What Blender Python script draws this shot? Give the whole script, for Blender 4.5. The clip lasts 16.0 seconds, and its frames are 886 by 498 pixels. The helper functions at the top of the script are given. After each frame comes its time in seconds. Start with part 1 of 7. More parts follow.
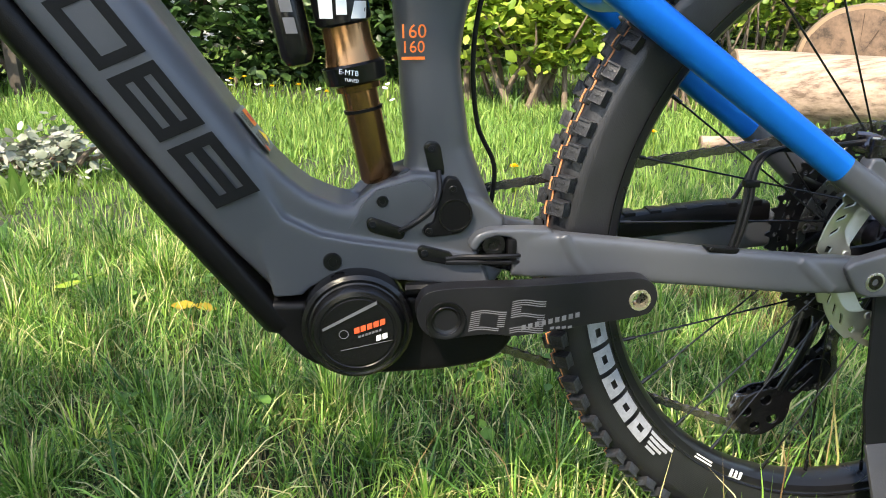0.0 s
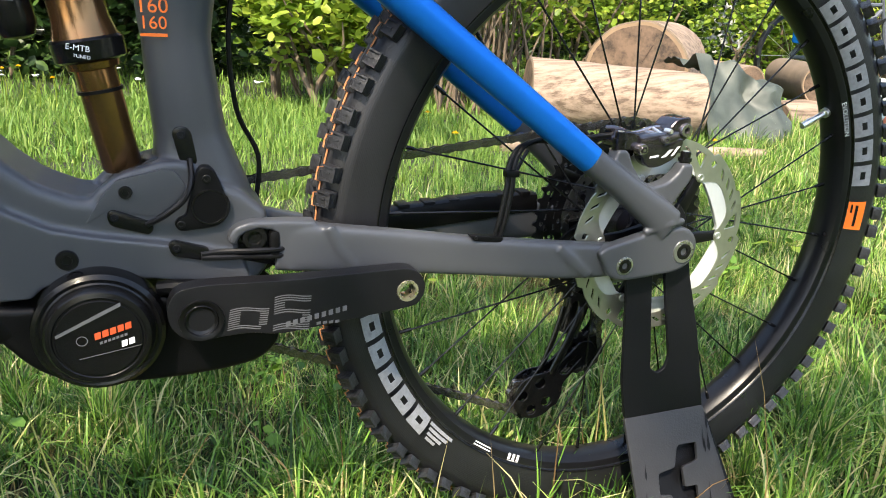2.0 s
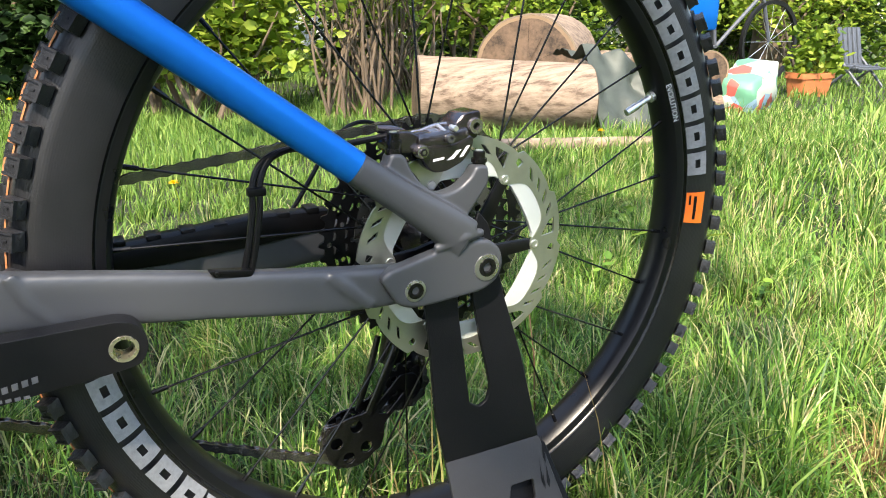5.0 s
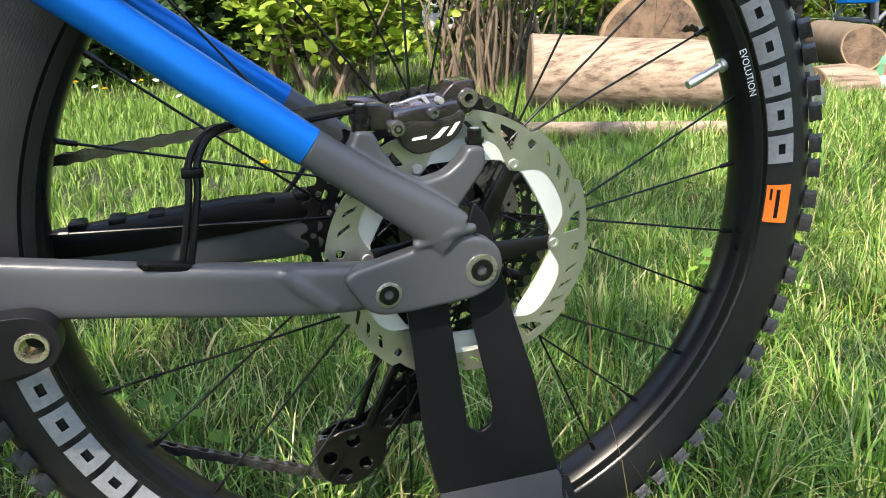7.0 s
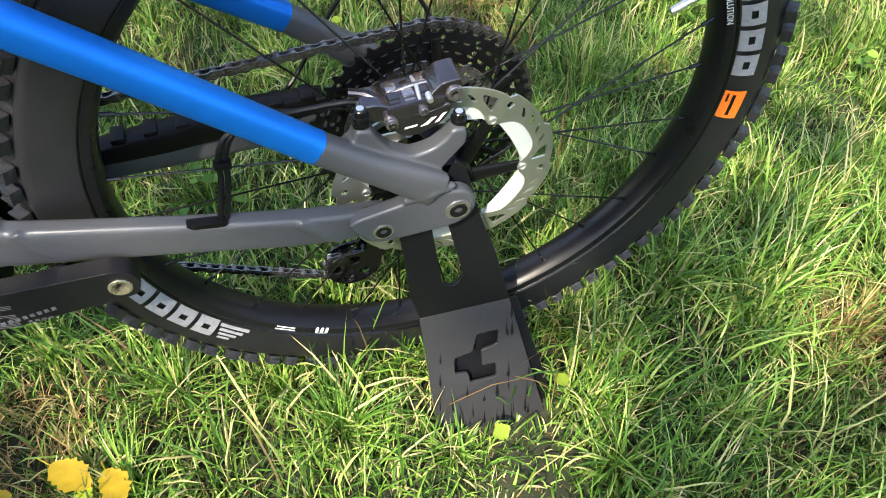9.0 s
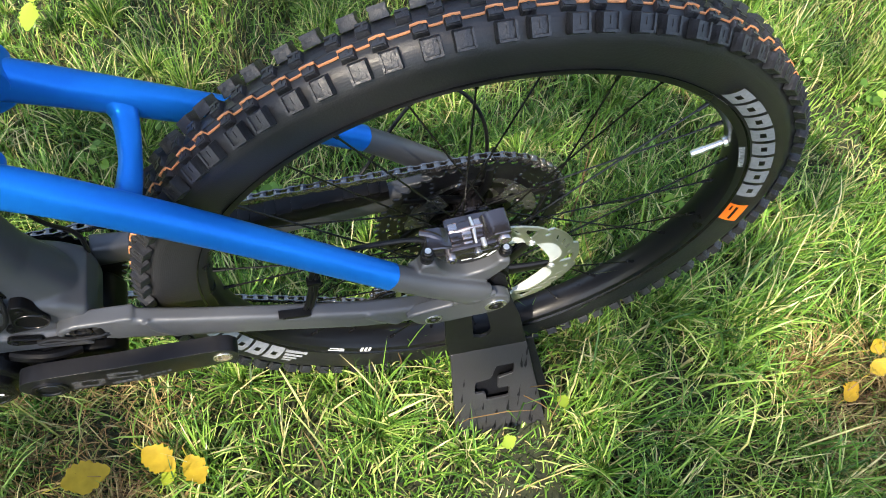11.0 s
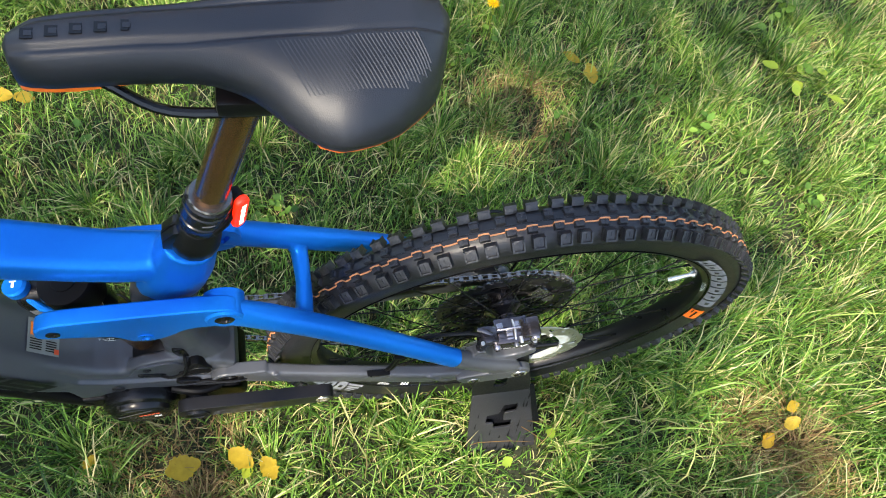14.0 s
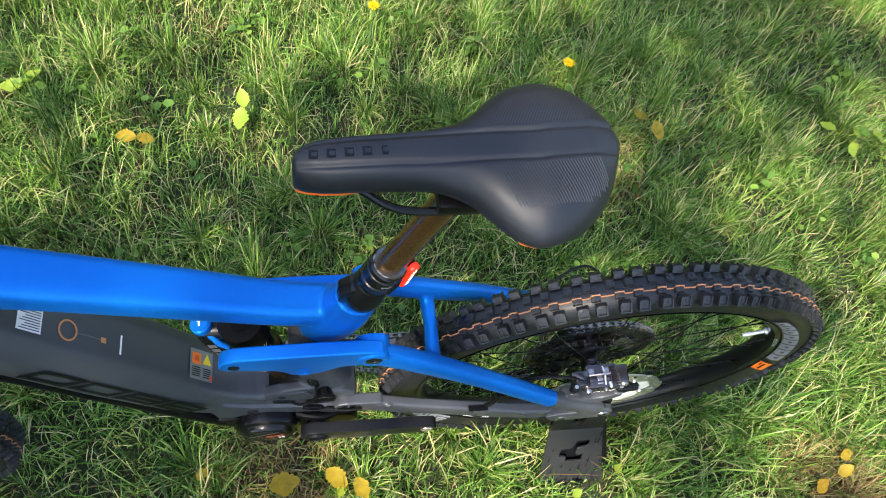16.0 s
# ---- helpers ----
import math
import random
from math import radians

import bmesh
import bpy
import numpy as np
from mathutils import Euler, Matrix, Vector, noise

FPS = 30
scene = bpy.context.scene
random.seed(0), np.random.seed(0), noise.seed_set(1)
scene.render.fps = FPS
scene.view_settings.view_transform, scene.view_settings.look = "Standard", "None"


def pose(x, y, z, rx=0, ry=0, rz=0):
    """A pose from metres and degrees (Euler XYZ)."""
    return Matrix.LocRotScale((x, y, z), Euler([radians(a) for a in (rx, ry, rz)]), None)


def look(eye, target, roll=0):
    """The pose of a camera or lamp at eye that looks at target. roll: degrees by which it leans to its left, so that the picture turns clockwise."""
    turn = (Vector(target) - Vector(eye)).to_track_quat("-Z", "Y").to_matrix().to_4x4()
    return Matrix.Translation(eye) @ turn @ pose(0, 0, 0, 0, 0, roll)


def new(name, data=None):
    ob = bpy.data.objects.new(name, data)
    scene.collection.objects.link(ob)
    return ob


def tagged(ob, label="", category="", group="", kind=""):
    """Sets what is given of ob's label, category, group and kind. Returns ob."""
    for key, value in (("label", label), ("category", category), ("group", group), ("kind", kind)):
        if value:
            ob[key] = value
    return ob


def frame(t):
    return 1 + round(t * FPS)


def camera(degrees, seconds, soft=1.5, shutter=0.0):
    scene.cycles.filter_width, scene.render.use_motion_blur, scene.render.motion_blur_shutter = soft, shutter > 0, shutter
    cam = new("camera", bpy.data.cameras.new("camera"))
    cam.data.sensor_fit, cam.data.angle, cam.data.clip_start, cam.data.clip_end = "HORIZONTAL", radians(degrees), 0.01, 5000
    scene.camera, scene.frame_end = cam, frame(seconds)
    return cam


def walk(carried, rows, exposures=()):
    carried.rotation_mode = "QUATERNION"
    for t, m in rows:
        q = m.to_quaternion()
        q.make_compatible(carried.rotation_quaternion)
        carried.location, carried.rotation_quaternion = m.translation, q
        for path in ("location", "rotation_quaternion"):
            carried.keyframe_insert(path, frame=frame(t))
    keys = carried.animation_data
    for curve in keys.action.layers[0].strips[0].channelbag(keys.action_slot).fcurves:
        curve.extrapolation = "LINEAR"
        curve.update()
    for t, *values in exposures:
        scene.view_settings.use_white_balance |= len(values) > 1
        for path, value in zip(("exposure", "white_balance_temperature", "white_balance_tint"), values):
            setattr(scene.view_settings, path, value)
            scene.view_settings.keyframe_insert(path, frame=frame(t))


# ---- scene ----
cam = camera(62.5, 16.0, 1.0)
PATH = [
    (0, (-0.505, -0.608, 0.566), (-0.262, 1.269, -0.08), -0.3),
    (0.5, (-0.494, -0.606, 0.553), (-0.221, 1.27, -0.083), 0.0),
    (1, (-0.476, -0.606, 0.553), (-0.092, 1.25, -0.084), 1.0),
    (1.5, (-0.465, -0.604, 0.552), (0.107, 1.204, -0.082), 2.4),
    (2, (-0.457, -0.603, 0.552), (0.257, 1.156, -0.075), 3.0),
    (2.5, (-0.445, -0.6, 0.548), (0.389, 1.108, -0.074), 3.6),
    (3, (-0.428, -0.597, 0.549), (0.498, 1.064, -0.07), 3.9),
    (3.5, (-0.406, -0.587, 0.55), (0.559, 1.053, -0.063), 2.7),
    (3.7, (-0.395, -0.583, 0.55), (0.585, 1.049, -0.065), 2.6),
    (5.8, (-0.222, -0.545, 0.526), (0.527, 1.209, -0.076), -1.6),
    (6, (-0.206, -0.546, 0.522), (0.494, 1.231, -0.073), -2.0),
    (6.5, (-0.182, -0.538, 0.518), (0.428, 1.274, -0.07), -1.9),
    (7, (-0.161, -0.507, 0.519), (0.404, 1.296, -0.139), -0.7),
    (7.5, (-0.143, -0.485, 0.574), (0.387, 1.205, -0.354), 0.5),
    (8, (-0.134, -0.474, 0.655), (0.354, 1.055, -0.538), 1.5),
    (8.5, (-0.131, -0.466, 0.728), (0.323, 0.909, -0.651), 2.4),
    (9, (-0.139, -0.449, 0.809), (0.256, 0.695, -0.783), 3.5),
    (9.5, (-0.148, -0.431, 0.874), (0.24, 0.666, -0.753), 4.2),
    (10, (-0.159, -0.398, 0.935), (0.22, 0.648, -0.727), 5.3),
    (10.2, (-0.15, -0.38, 0.956), (0.202, 0.623, -0.739), 5.5),
    (12.3, (-0.224, -0.325, 1.138), (0.142, 0.453, -0.668), 15.7),
    (12.5, (-0.231, -0.324, 1.162), (0.138, 0.448, -0.646), 16.3),
    (13, (-0.262, -0.316, 1.226), (0.133, 0.459, -0.575), 18.6),
    (13.5, (-0.286, -0.31, 1.272), (0.128, 0.464, -0.525), 20.4),
    (14, (-0.309, -0.303, 1.319), (0.118, 0.477, -0.473), 21.5),
    (14.5, (-0.329, -0.296, 1.359), (0.102, 0.485, -0.431), 22.2),
    (15, (-0.351, -0.301, 1.398), (0.075, 0.502, -0.383), 22.0),
    (15.5, (-0.381, -0.304, 1.417), (0.026, 0.523, -0.357), 20.9),
    (16, (-0.437, -0.299, 1.423), (-0.076, 0.545, -0.354), 18.9),
]
walk(cam, [(t, look(eye, target, roll)) for t, eye, target, roll in PATH],
     [(0.0, 2.39, 7450, 10), (1.2, 2.25, 7450, 10), (2.5, 2.08, 7400, 10), (7.0, 2.08, 7300, 10), (9.5, 2.26, 7300, 10), (12.5, 2.13, 7250, 10), (14.5, 2.05, 7100, 10), (16.0, 1.98, 7000, 10)])

# ---- world and sun ----
SUN = Vector((-0.50, -0.62, 1.0)).normalized()
world = bpy.data.worlds.new("world")
scene.world = world
world.use_nodes = True
wn, wl = world.node_tree.nodes, world.node_tree.links
sky = wn.new("ShaderNodeTexSky")
sky.sky_type, sky.sun_disc = "NISHITA", False
sky.sun_elevation = math.asin(SUN.z)
sky.sun_rotation = math.atan2(SUN.x, SUN.y)
wn["Background"].inputs["Strength"].default_value = 0.15
wl.new(sky.outputs["Color"], wn["Background"].inputs["Color"])
sun = new("sun", bpy.data.lights.new("sun", "SUN"))
sun.data.energy, sun.data.angle, sun.data.color = 2.5, radians(0.6), (1.0, 0.94, 0.84)
sun.matrix_world = look(SUN * 30, (0, 0, 0))


# ---- materials ----
def mat(name, col, rough=0.5, metal=0.0, var=0.15, scale=30.0, bump=0.04, bscale=400.0, rvar=0.08, coat=0.0, spec=0.5):
    m = bpy.data.materials.new(name)
    m.use_nodes = True
    n, l = m.node_tree.nodes, m.node_tree.links
    b = n["Principled BSDF"]
    co = n.new("ShaderNodeTexCoord")
    big = n.new("ShaderNodeTexNoise")
    big.inputs["Scale"].default_value, big.inputs["Detail"].default_value = scale, 5
    l.new(co.outputs["Object"], big.inputs["Vector"])
    mix = n.new("ShaderNodeMix")
    mix.data_type = "RGBA"
    mix.inputs[6].default_value = (*[c * (1 - var) for c in col], 1)
    mix.inputs[7].default_value = (*[min(1, c * (1 + var)) for c in col], 1)
    l.new(big.outputs["Fac"], mix.inputs[0])
    l.new(mix.outputs[2], b.inputs["Base Color"])
    fine = n.new("ShaderNodeTexNoise")
    fine.inputs["Scale"].default_value, fine.inputs["Detail"].default_value = bscale, 3
    l.new(co.outputs["Object"], fine.inputs["Vector"])
    bp = n.new("ShaderNodeBump")
    bp.inputs["Strength"].default_value, bp.inputs["Distance"].default_value = bump, 0.002
    l.new(fine.outputs["Fac"], bp.inputs["Height"])
    l.new(bp.outputs["Normal"], b.inputs["Normal"])
    mr = n.new("ShaderNodeMapRange")
    mr.inputs["To Min"].default_value, mr.inputs["To Max"].default_value = max(0.03, rough - rvar), min(1, rough + rvar)
    l.new(big.outputs["Fac"], mr.inputs["Value"])
    l.new(mr.outputs["Result"], b.inputs["Roughness"])
    b.inputs["Metallic"].default_value = metal
    b.inputs["Coat Weight"].default_value = coat
    b.inputs["Specular IOR Level"].default_value = spec
    return m


def leafy(name, cols, through_light=0.35, rough=0.45, grain=3.0):
    """Foliage with a colour for each blade or leaf, and light passing through it."""
    m = bpy.data.materials.new(name)
    m.use_nodes = True
    n, l = m.node_tree.nodes, m.node_tree.links
    b, out = n["Principled BSDF"], n["Material Output"]
    geo = n.new("ShaderNodeNewGeometry")
    ramp = n.new("ShaderNodeValToRGB")
    els = ramp.color_ramp.elements
    while len(els) < len(cols):
        els.new(0.5)
    for k, (p, c) in enumerate(cols):
        els[k].position, els[k].color = p, (*c, 1)
    l.new(geo.outputs["Random Per Island"], ramp.inputs["Fac"])
    co = n.new("ShaderNodeTexCoord")
    ns = n.new("ShaderNodeTexNoise")
    ns.inputs["Scale"].default_value, ns.inputs["Detail"].default_value = grain, 4
    l.new(co.outputs["Object"], ns.inputs["Vector"])
    hsv = n.new("ShaderNodeHueSaturation")
    mr = n.new("ShaderNodeMapRange")
    mr.inputs["To Min"].default_value, mr.inputs["To Max"].default_value = 0.55, 1.45
    l.new(ns.outputs["Fac"], mr.inputs["Value"])
    l.new(mr.outputs["Result"], hsv.inputs["Value"])
    l.new(ramp.outputs["Color"], hsv.inputs["Color"])
    l.new(hsv.outputs["Color"], b.inputs["Base Color"])
    b.inputs["Roughness"].default_value = rough
    b.inputs["Specular IOR Level"].default_value = 0.32
    tr = n.new("ShaderNodeBsdfTranslucent")
    l.new(hsv.outputs["Color"], tr.inputs["Color"])
    ms = n.new("ShaderNodeMixShader")
    ms.inputs["Fac"].default_value = through_light
    l.new(b.outputs["BSDF"], ms.inputs[1])
    l.new(tr.outputs["BSDF"], ms.inputs[2])
    l.new(ms.outputs["Shader"], out.inputs["Surface"])
    return m


GREY = mat("grey_satin_paint", (0.060, 0.064, 0.073), 0.38, 0.22, 0.10, 12, 0.03, 900, spec=0.36)
BLUE = mat("blue_gloss_paint", (0.0, 0.140, 0.545), 0.33, 0.45, 0.08, 10, 0.010, 700, coat=0.04, spec=0.05)
BLACKP = mat("black_plastic", (0.0035, 0.0035, 0.004), 0.40, 0, 0.25, 40, 0.1, 900, spec=0.14)
BLACKG = mat("black_gloss", (0.0045, 0.0045, 0.005), 0.24, 0, 0.2, 40, 0.03, 600, spec=0.3)
BLACKM = mat("black_anodised", (0.007, 0.007, 0.008), 0.34, 0.5, 0.25, 40, 0.05, 700)
RUBBER = mat("tyre_rubber", (0.0105, 0.0108, 0.0128), 0.40, 0, 0.3, 60, 0.12, 500, spec=0.42)
rn, rl = RUBBER.node_tree.nodes, RUBBER.node_tree.links
ribs = rn.new("ShaderNodeTexWave")
ribs.wave_type, ribs.rings_direction = "RINGS", "Y"
ribs.inputs["Scale"].default_value, ribs.inputs["Distortion"].default_value, ribs.inputs["Detail"].default_value = 190.0, 1.2, 1.0
ribs.inputs["Detail Scale"].default_value = 0.2
rl.new(rn["Texture Coordinate"].outputs["Object"], ribs.inputs["Vector"])
rib_bump = rn.new("ShaderNodeBump")
rib_bump.inputs["Strength"].default_value, rib_bump.inputs["Distance"].default_value = 0.10, 0.0004
rl.new(ribs.outputs["Fac"], rib_bump.inputs["Height"])
rl.new(rn["Bump"].outputs["Normal"], rib_bump.inputs["Normal"])
rl.new(rib_bump.outputs["Normal"], rn["Principled BSDF"].inputs["Normal"])
KNOB = mat("tread_rubber", (0.0165, 0.0172, 0.0200), 0.40, 0, 0.6, 140, 0.35, 350, spec=0.45)
DECALD = mat("dark_decal", (0.0065, 0.0068, 0.0078), 0.42, 0, 0.15, 40, 0.02, 600, spec=0.12)
REDP = mat("red_print", (0.58, 0.075, 0.022), 0.5, 0, 0.1, 60)
TYREPRINT = mat("tyre_print", (0.22, 0.225, 0.24), 0.6, 0, 0.35, 250, 0.1, 600)
WHITE = mat("white_print", (0.75, 0.75, 0.75), 0.5, 0, 0.1, 60)
ORANGE = mat("orange_print", (0.80, 0.16, 0.015), 0.5, 0, 0.1, 60)
ORANGELINE = mat("orange_line", (0.50, 0.20, 0.08), 0.6, 0, 0.3, 90)
STEEL = mat("brushed_steel", (0.44, 0.45, 0.39), 0.32, 0.85, 0.12, 120, 0.1, 900)
FIN = mat("rotor_fin", (0.52, 0.55, 0.53), 0.5, 0.25, 0.06, 60, 0.03)
CHROME = mat("bolt_steel", (0.72, 0.72, 0.72), 0.32, 0.9, 0.1, 80)
CALIPER = mat("caliper_metal", (0.085, 0.078, 0.087), 0.17, 0.88, 0.25, 60, 0.05, 500)
CAPM = mat("axle_steel", (0.42, 0.42, 0.42), 0.28, 0.9, 0.1, 80)
CALRIB = mat("caliper_edges", (0.34, 0.32, 0.335), 0.2, 0.9, 0.25, 90, 0.05, 500)
STEELD = mat("carrier_alloy", (0.17, 0.17, 0.176), 0.28, 0.85, 0.3, 90, 0.05, 500)
CHAINM = mat("chain_metal", (0.165, 0.16, 0.155), 0.24, 0.9, 0.45, 150, 0.1)
CASSM = mat("sprocket_metal", (0.030, 0.030, 0.034), 0.30, 0.85, 0.3, 90, 0.05)
BRONZE = mat("bronze_coating", (0.26, 0.135, 0.060), 0.22, 0.9, 0.15, 60, 0.02)
RIMM = mat("black_anodised_rim", (0.0060, 0.0062, 0.0078), 0.30, 0.05, 0.25, 30, 0.05, 700, spec=0.30)
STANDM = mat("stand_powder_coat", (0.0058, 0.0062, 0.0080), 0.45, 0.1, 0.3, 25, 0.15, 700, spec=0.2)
SADDLE = mat("saddle_skin", (0.0095, 0.011, 0.0155), 0.43, 0, 0.15, 30, 0.10, 1400, spec=0.42)
SADDLEG = mat("saddle_print", (0.0155, 0.0175, 0.0225), 0.5, 0, 0.1, 30)
CABLE = mat("cable_sleeve", (0.006, 0.006, 0.007), 0.35, 0, 0.2, 60, spec=0.2)
STICKER = mat("pale_sticker", (0.17, 0.18, 0.17), 0.5, 0, 0.15, 200)
YELLOWS = mat("yellow_print", (0.80, 0.55, 0.03), 0.5, 0, 0.1, 60)
CRANK = mat("crank_black", (0.010, 0.010, 0.0118), 0.34, 0.2, 0.2, 40, 0.05, 700, spec=0.3)
BRASS = mat("threaded_insert", (0.72, 0.66, 0.52), 0.28, 0.9, 0.1, 200)
PRINTG = mat("grey_print", (0.10, 0.10, 0.108), 0.5, 0, 0.15, 200)


def log_wood(name, dark, pale, angle, stretch=(1.0, 24, 24)):
    """Weathered wood with streaks along the log and dark cracks."""
    m = mat(name, pale, 0.78, 0, 0.3, 5, 0.5, 60)
    n, l = m.node_tree.nodes, m.node_tree.links
    b = n["Principled BSDF"]
    co = n.new("ShaderNodeTexCoord")
    mp = n.new("ShaderNodeMapping")
    mp.inputs["Rotation"].default_value = (0, 0, radians(angle))
    mp.inputs["Scale"].default_value = stretch
    l.new(co.outputs["Object"], mp.inputs["Vector"])
    st = n.new("ShaderNodeTexNoise")
    st.inputs["Scale"].default_value, st.inputs["Detail"].default_value, st.inputs["Roughness"].default_value = 1.6, 8, 0.7
    l.new(mp.outputs["Vector"], st.inputs["Vector"])
    rp = n.new("ShaderNodeValToRGB")
    e = rp.color_ramp.elements
    e[0].position, e[0].color = 0.38, (*dark, 1)
    e[1].position, e[1].color = 0.60, (*pale, 1)
    e.new(0.48).color = (*[0.45 * a + 0.55 * c for a, c in zip(dark, pale)], 1)
    l.new(st.outputs["Fac"], rp.inputs["Fac"])
    l.new(rp.outputs["Color"], b.inputs["Base Color"])
    return m


WOOD = log_wood("streaked_wood", (0.10, 0.066, 0.044), (0.31, 0.225, 0.165), 20)
WOODEND = log_wood("sawn_wood", (0.040, 0.026, 0.017), (0.165, 0.105, 0.068), 0, (7, 7, 7))
BARK = mat("bark", (0.13, 0.095, 0.065), 0.9, 0, 0.5, 14, 0.8, 40)
CLAY = mat("terracotta", (0.52, 0.17, 0.06), 0.75, 0, 0.2, 12, 0.15, 100)
TARP = mat("grey_green_tarp", (0.050, 0.060, 0.050), 0.55, 0, 0.75, 14, 0.8, 22)
SOIL = mat("mossy_soil", (0.020, 0.024, 0.009), 0.95, 0, 0.6, 9, 0.9, 90)
PLASTER = mat("house_plaster", (0.62, 0.62, 0.60), 0.85, 0, 0.15, 2, 0.2, 50)
DARKGLASS = mat("window_glass", (0.03, 0.035, 0.04), 0.1, 0, 0.2, 3, 0)
PLANK = mat("weathered_plank", (0.06, 0.048, 0.035), 0.85, 0, 0.4, 12, 0.4, 60)
GREYPL = mat("grey_plastic", (0.085, 0.095, 0.115), 0.5, 0, 0.2, 10)
GRASS = leafy("grass_blades", [(0.0, (0.022, 0.060, 0.012)), (0.30, (0.075, 0.178, 0.027)), (0.62, (0.175, 0.325, 0.048)),
                               (0.82, (0.36, 0.49, 0.12)), (0.91, (0.56, 0.49, 0.24))], 0.28, 0.34)
# thatch tones kept dark so that gaps between blades read as shaded
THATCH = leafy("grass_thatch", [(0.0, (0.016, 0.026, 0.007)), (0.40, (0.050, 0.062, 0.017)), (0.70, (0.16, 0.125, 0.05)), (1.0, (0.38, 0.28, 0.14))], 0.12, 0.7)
LIGHTLEAF = leafy("young_leaves", [(0.0, (0.09, 0.17, 0.018)), (0.6, (0.22, 0.32, 0.035)), (1.0, (0.38, 0.44, 0.07))], 0.42)
DARKLEAF = leafy("hedge_leaves", [(0.0, (0.012, 0.03, 0.008)), (0.6, (0.03, 0.07, 0.016)), (1.0, (0.07, 0.13, 0.03))], 0.25)
MIDLEAF = leafy("shrub_leaves", [(0.0, (0.03, 0.07, 0.01)), (0.6, (0.09, 0.17, 0.02)), (1.0, (0.20, 0.28, 0.04))], 0.35)
PALELEAF = leafy("grey_leaves", [(0.0, (0.10, 0.12, 0.08)), (0.6, (0.22, 0.24, 0.18)), (1.0, (0.36, 0.34, 0.30))], 0.2)
FALLEN = leafy("yellow_leaves", [(0.0, (0.42, 0.22, 0.012)), (0.5, (0.38, 0.25, 0.018)), (1.0, (0.27, 0.24, 0.03))], 0.25, 0.5, 55.0)
WEED = leafy("weed_leaves", [(0.0, (0.06, 0.14, 0.02)), (0.6, (0.12, 0.23, 0.035)), (1.0, (0.20, 0.33, 0.05))], 0.3)
GREENFALL = leafy("green_leaves", [(0.0, (0.22, 0.36, 0.03)), (0.5, (0.30, 0.42, 0.05)), (1.0, (0.34, 0.40, 0.04))], 0.35)
STRAW = leafy("dry_straw", [(0.0, (0.10, 0.055, 0.025)), (0.4, (0.24, 0.15, 0.06)), (0.7, (0.36, 0.27, 0.12)), (1.0, (0.20, 0.26, 0.05))], 0.15, 0.7)
FARGRASS = leafy("sunny_grass", [(0.0, (0.07, 0.155, 0.026)), (0.35, (0.125, 0.235, 0.040)), (0.7, (0.195, 0.315, 0.060)), (1.0, (0.29, 0.37, 0.10))], 0.32, 0.55)
SAPWOOD = mat("pale_sapwood", (0.26, 0.175, 0.11), 0.85, 0, 0.35, 9, 0.5, 60)
CRACK = mat("end_grain_crack", (0.05, 0.032, 0.02), 0.9, 0, 0.3, 20)
PETAL = leafy("dandelion_petals", [(0.0, (0.85, 0.55, 0.01)), (1.0, (0.80, 0.45, 0.01))], 0.2)
GLOW = bpy.data.materials.new("red_lamp_lens")
GLOW.use_nodes = True
gb = GLOW.node_tree.nodes["Principled BSDF"]
gb.inputs["Base Color"].default_value = (0.5, 0.01, 0.005, 1)
gb.inputs["Emission Color"].default_value = (1.0, 0.020, 0.004, 1)
gb.inputs["Emission Strength"].default_value = 0.40
GLOWHOT = bpy.data.materials.new("lamp_strip")
GLOWHOT.use_nodes = True
gh = GLOWHOT.node_tree.nodes["Principled BSDF"]
gh.inputs["Emission Color"].default_value = (1.0, 0.60, 0.38, 1)
gh.inputs["Emission Strength"].default_value = 1.1


# ---- mesh helpers ----
def part(name, bm, material, parent=None, label="", loc=None, sharp=35):
    me = bpy.data.meshes.new(name)
    bmesh.ops.recalc_face_normals(bm, faces=bm.faces)
    bm.to_mesh(me)
    bm.free()
    me.polygons.foreach_set("use_smooth", [True] * len(me.polygons))
    me.set_sharp_from_angle(angle=radians(sharp))
    me.materials.append(material)
    ob = new(name, me)
    ob.parent = parent
    if loc is not None:
        ob.location = loc
    if label:
        tagged(ob, label)
    return ob


def again(ob, m=None, parent=None):
    """Another object on the same mesh."""
    o = new(ob.name.split(".")[0], ob.data)
    o.parent = parent or ob.parent
    if m is not None:
        o.matrix_basis = m
    return o


def curve(pts, n=6, closed=False):
    """Points on a smooth line through pts."""
    p = [np.array(q, float) for q in pts]
    k = len(p)
    out = []
    for i in range(k if closed else k - 1):
        if closed:
            a, b, c, d = p[i - 1], p[i], p[(i + 1) % k], p[(i + 2) % k]
        else:
            b, c = p[i], p[i + 1]
            a = p[i - 1] if i else 2 * b - c
            d = p[i + 2] if i + 2 < k else 2 * c - b
        for j in range(n):
            t = j / n
            out.append(0.5 * (2 * b + (c - a) * t + (2 * a - 5 * b + 4 * c - d) * t * t + (3 * b - a - 3 * c + d) * t ** 3))
    if not closed:
        out.append(p[-1])
    return [tuple(q) for q in out]


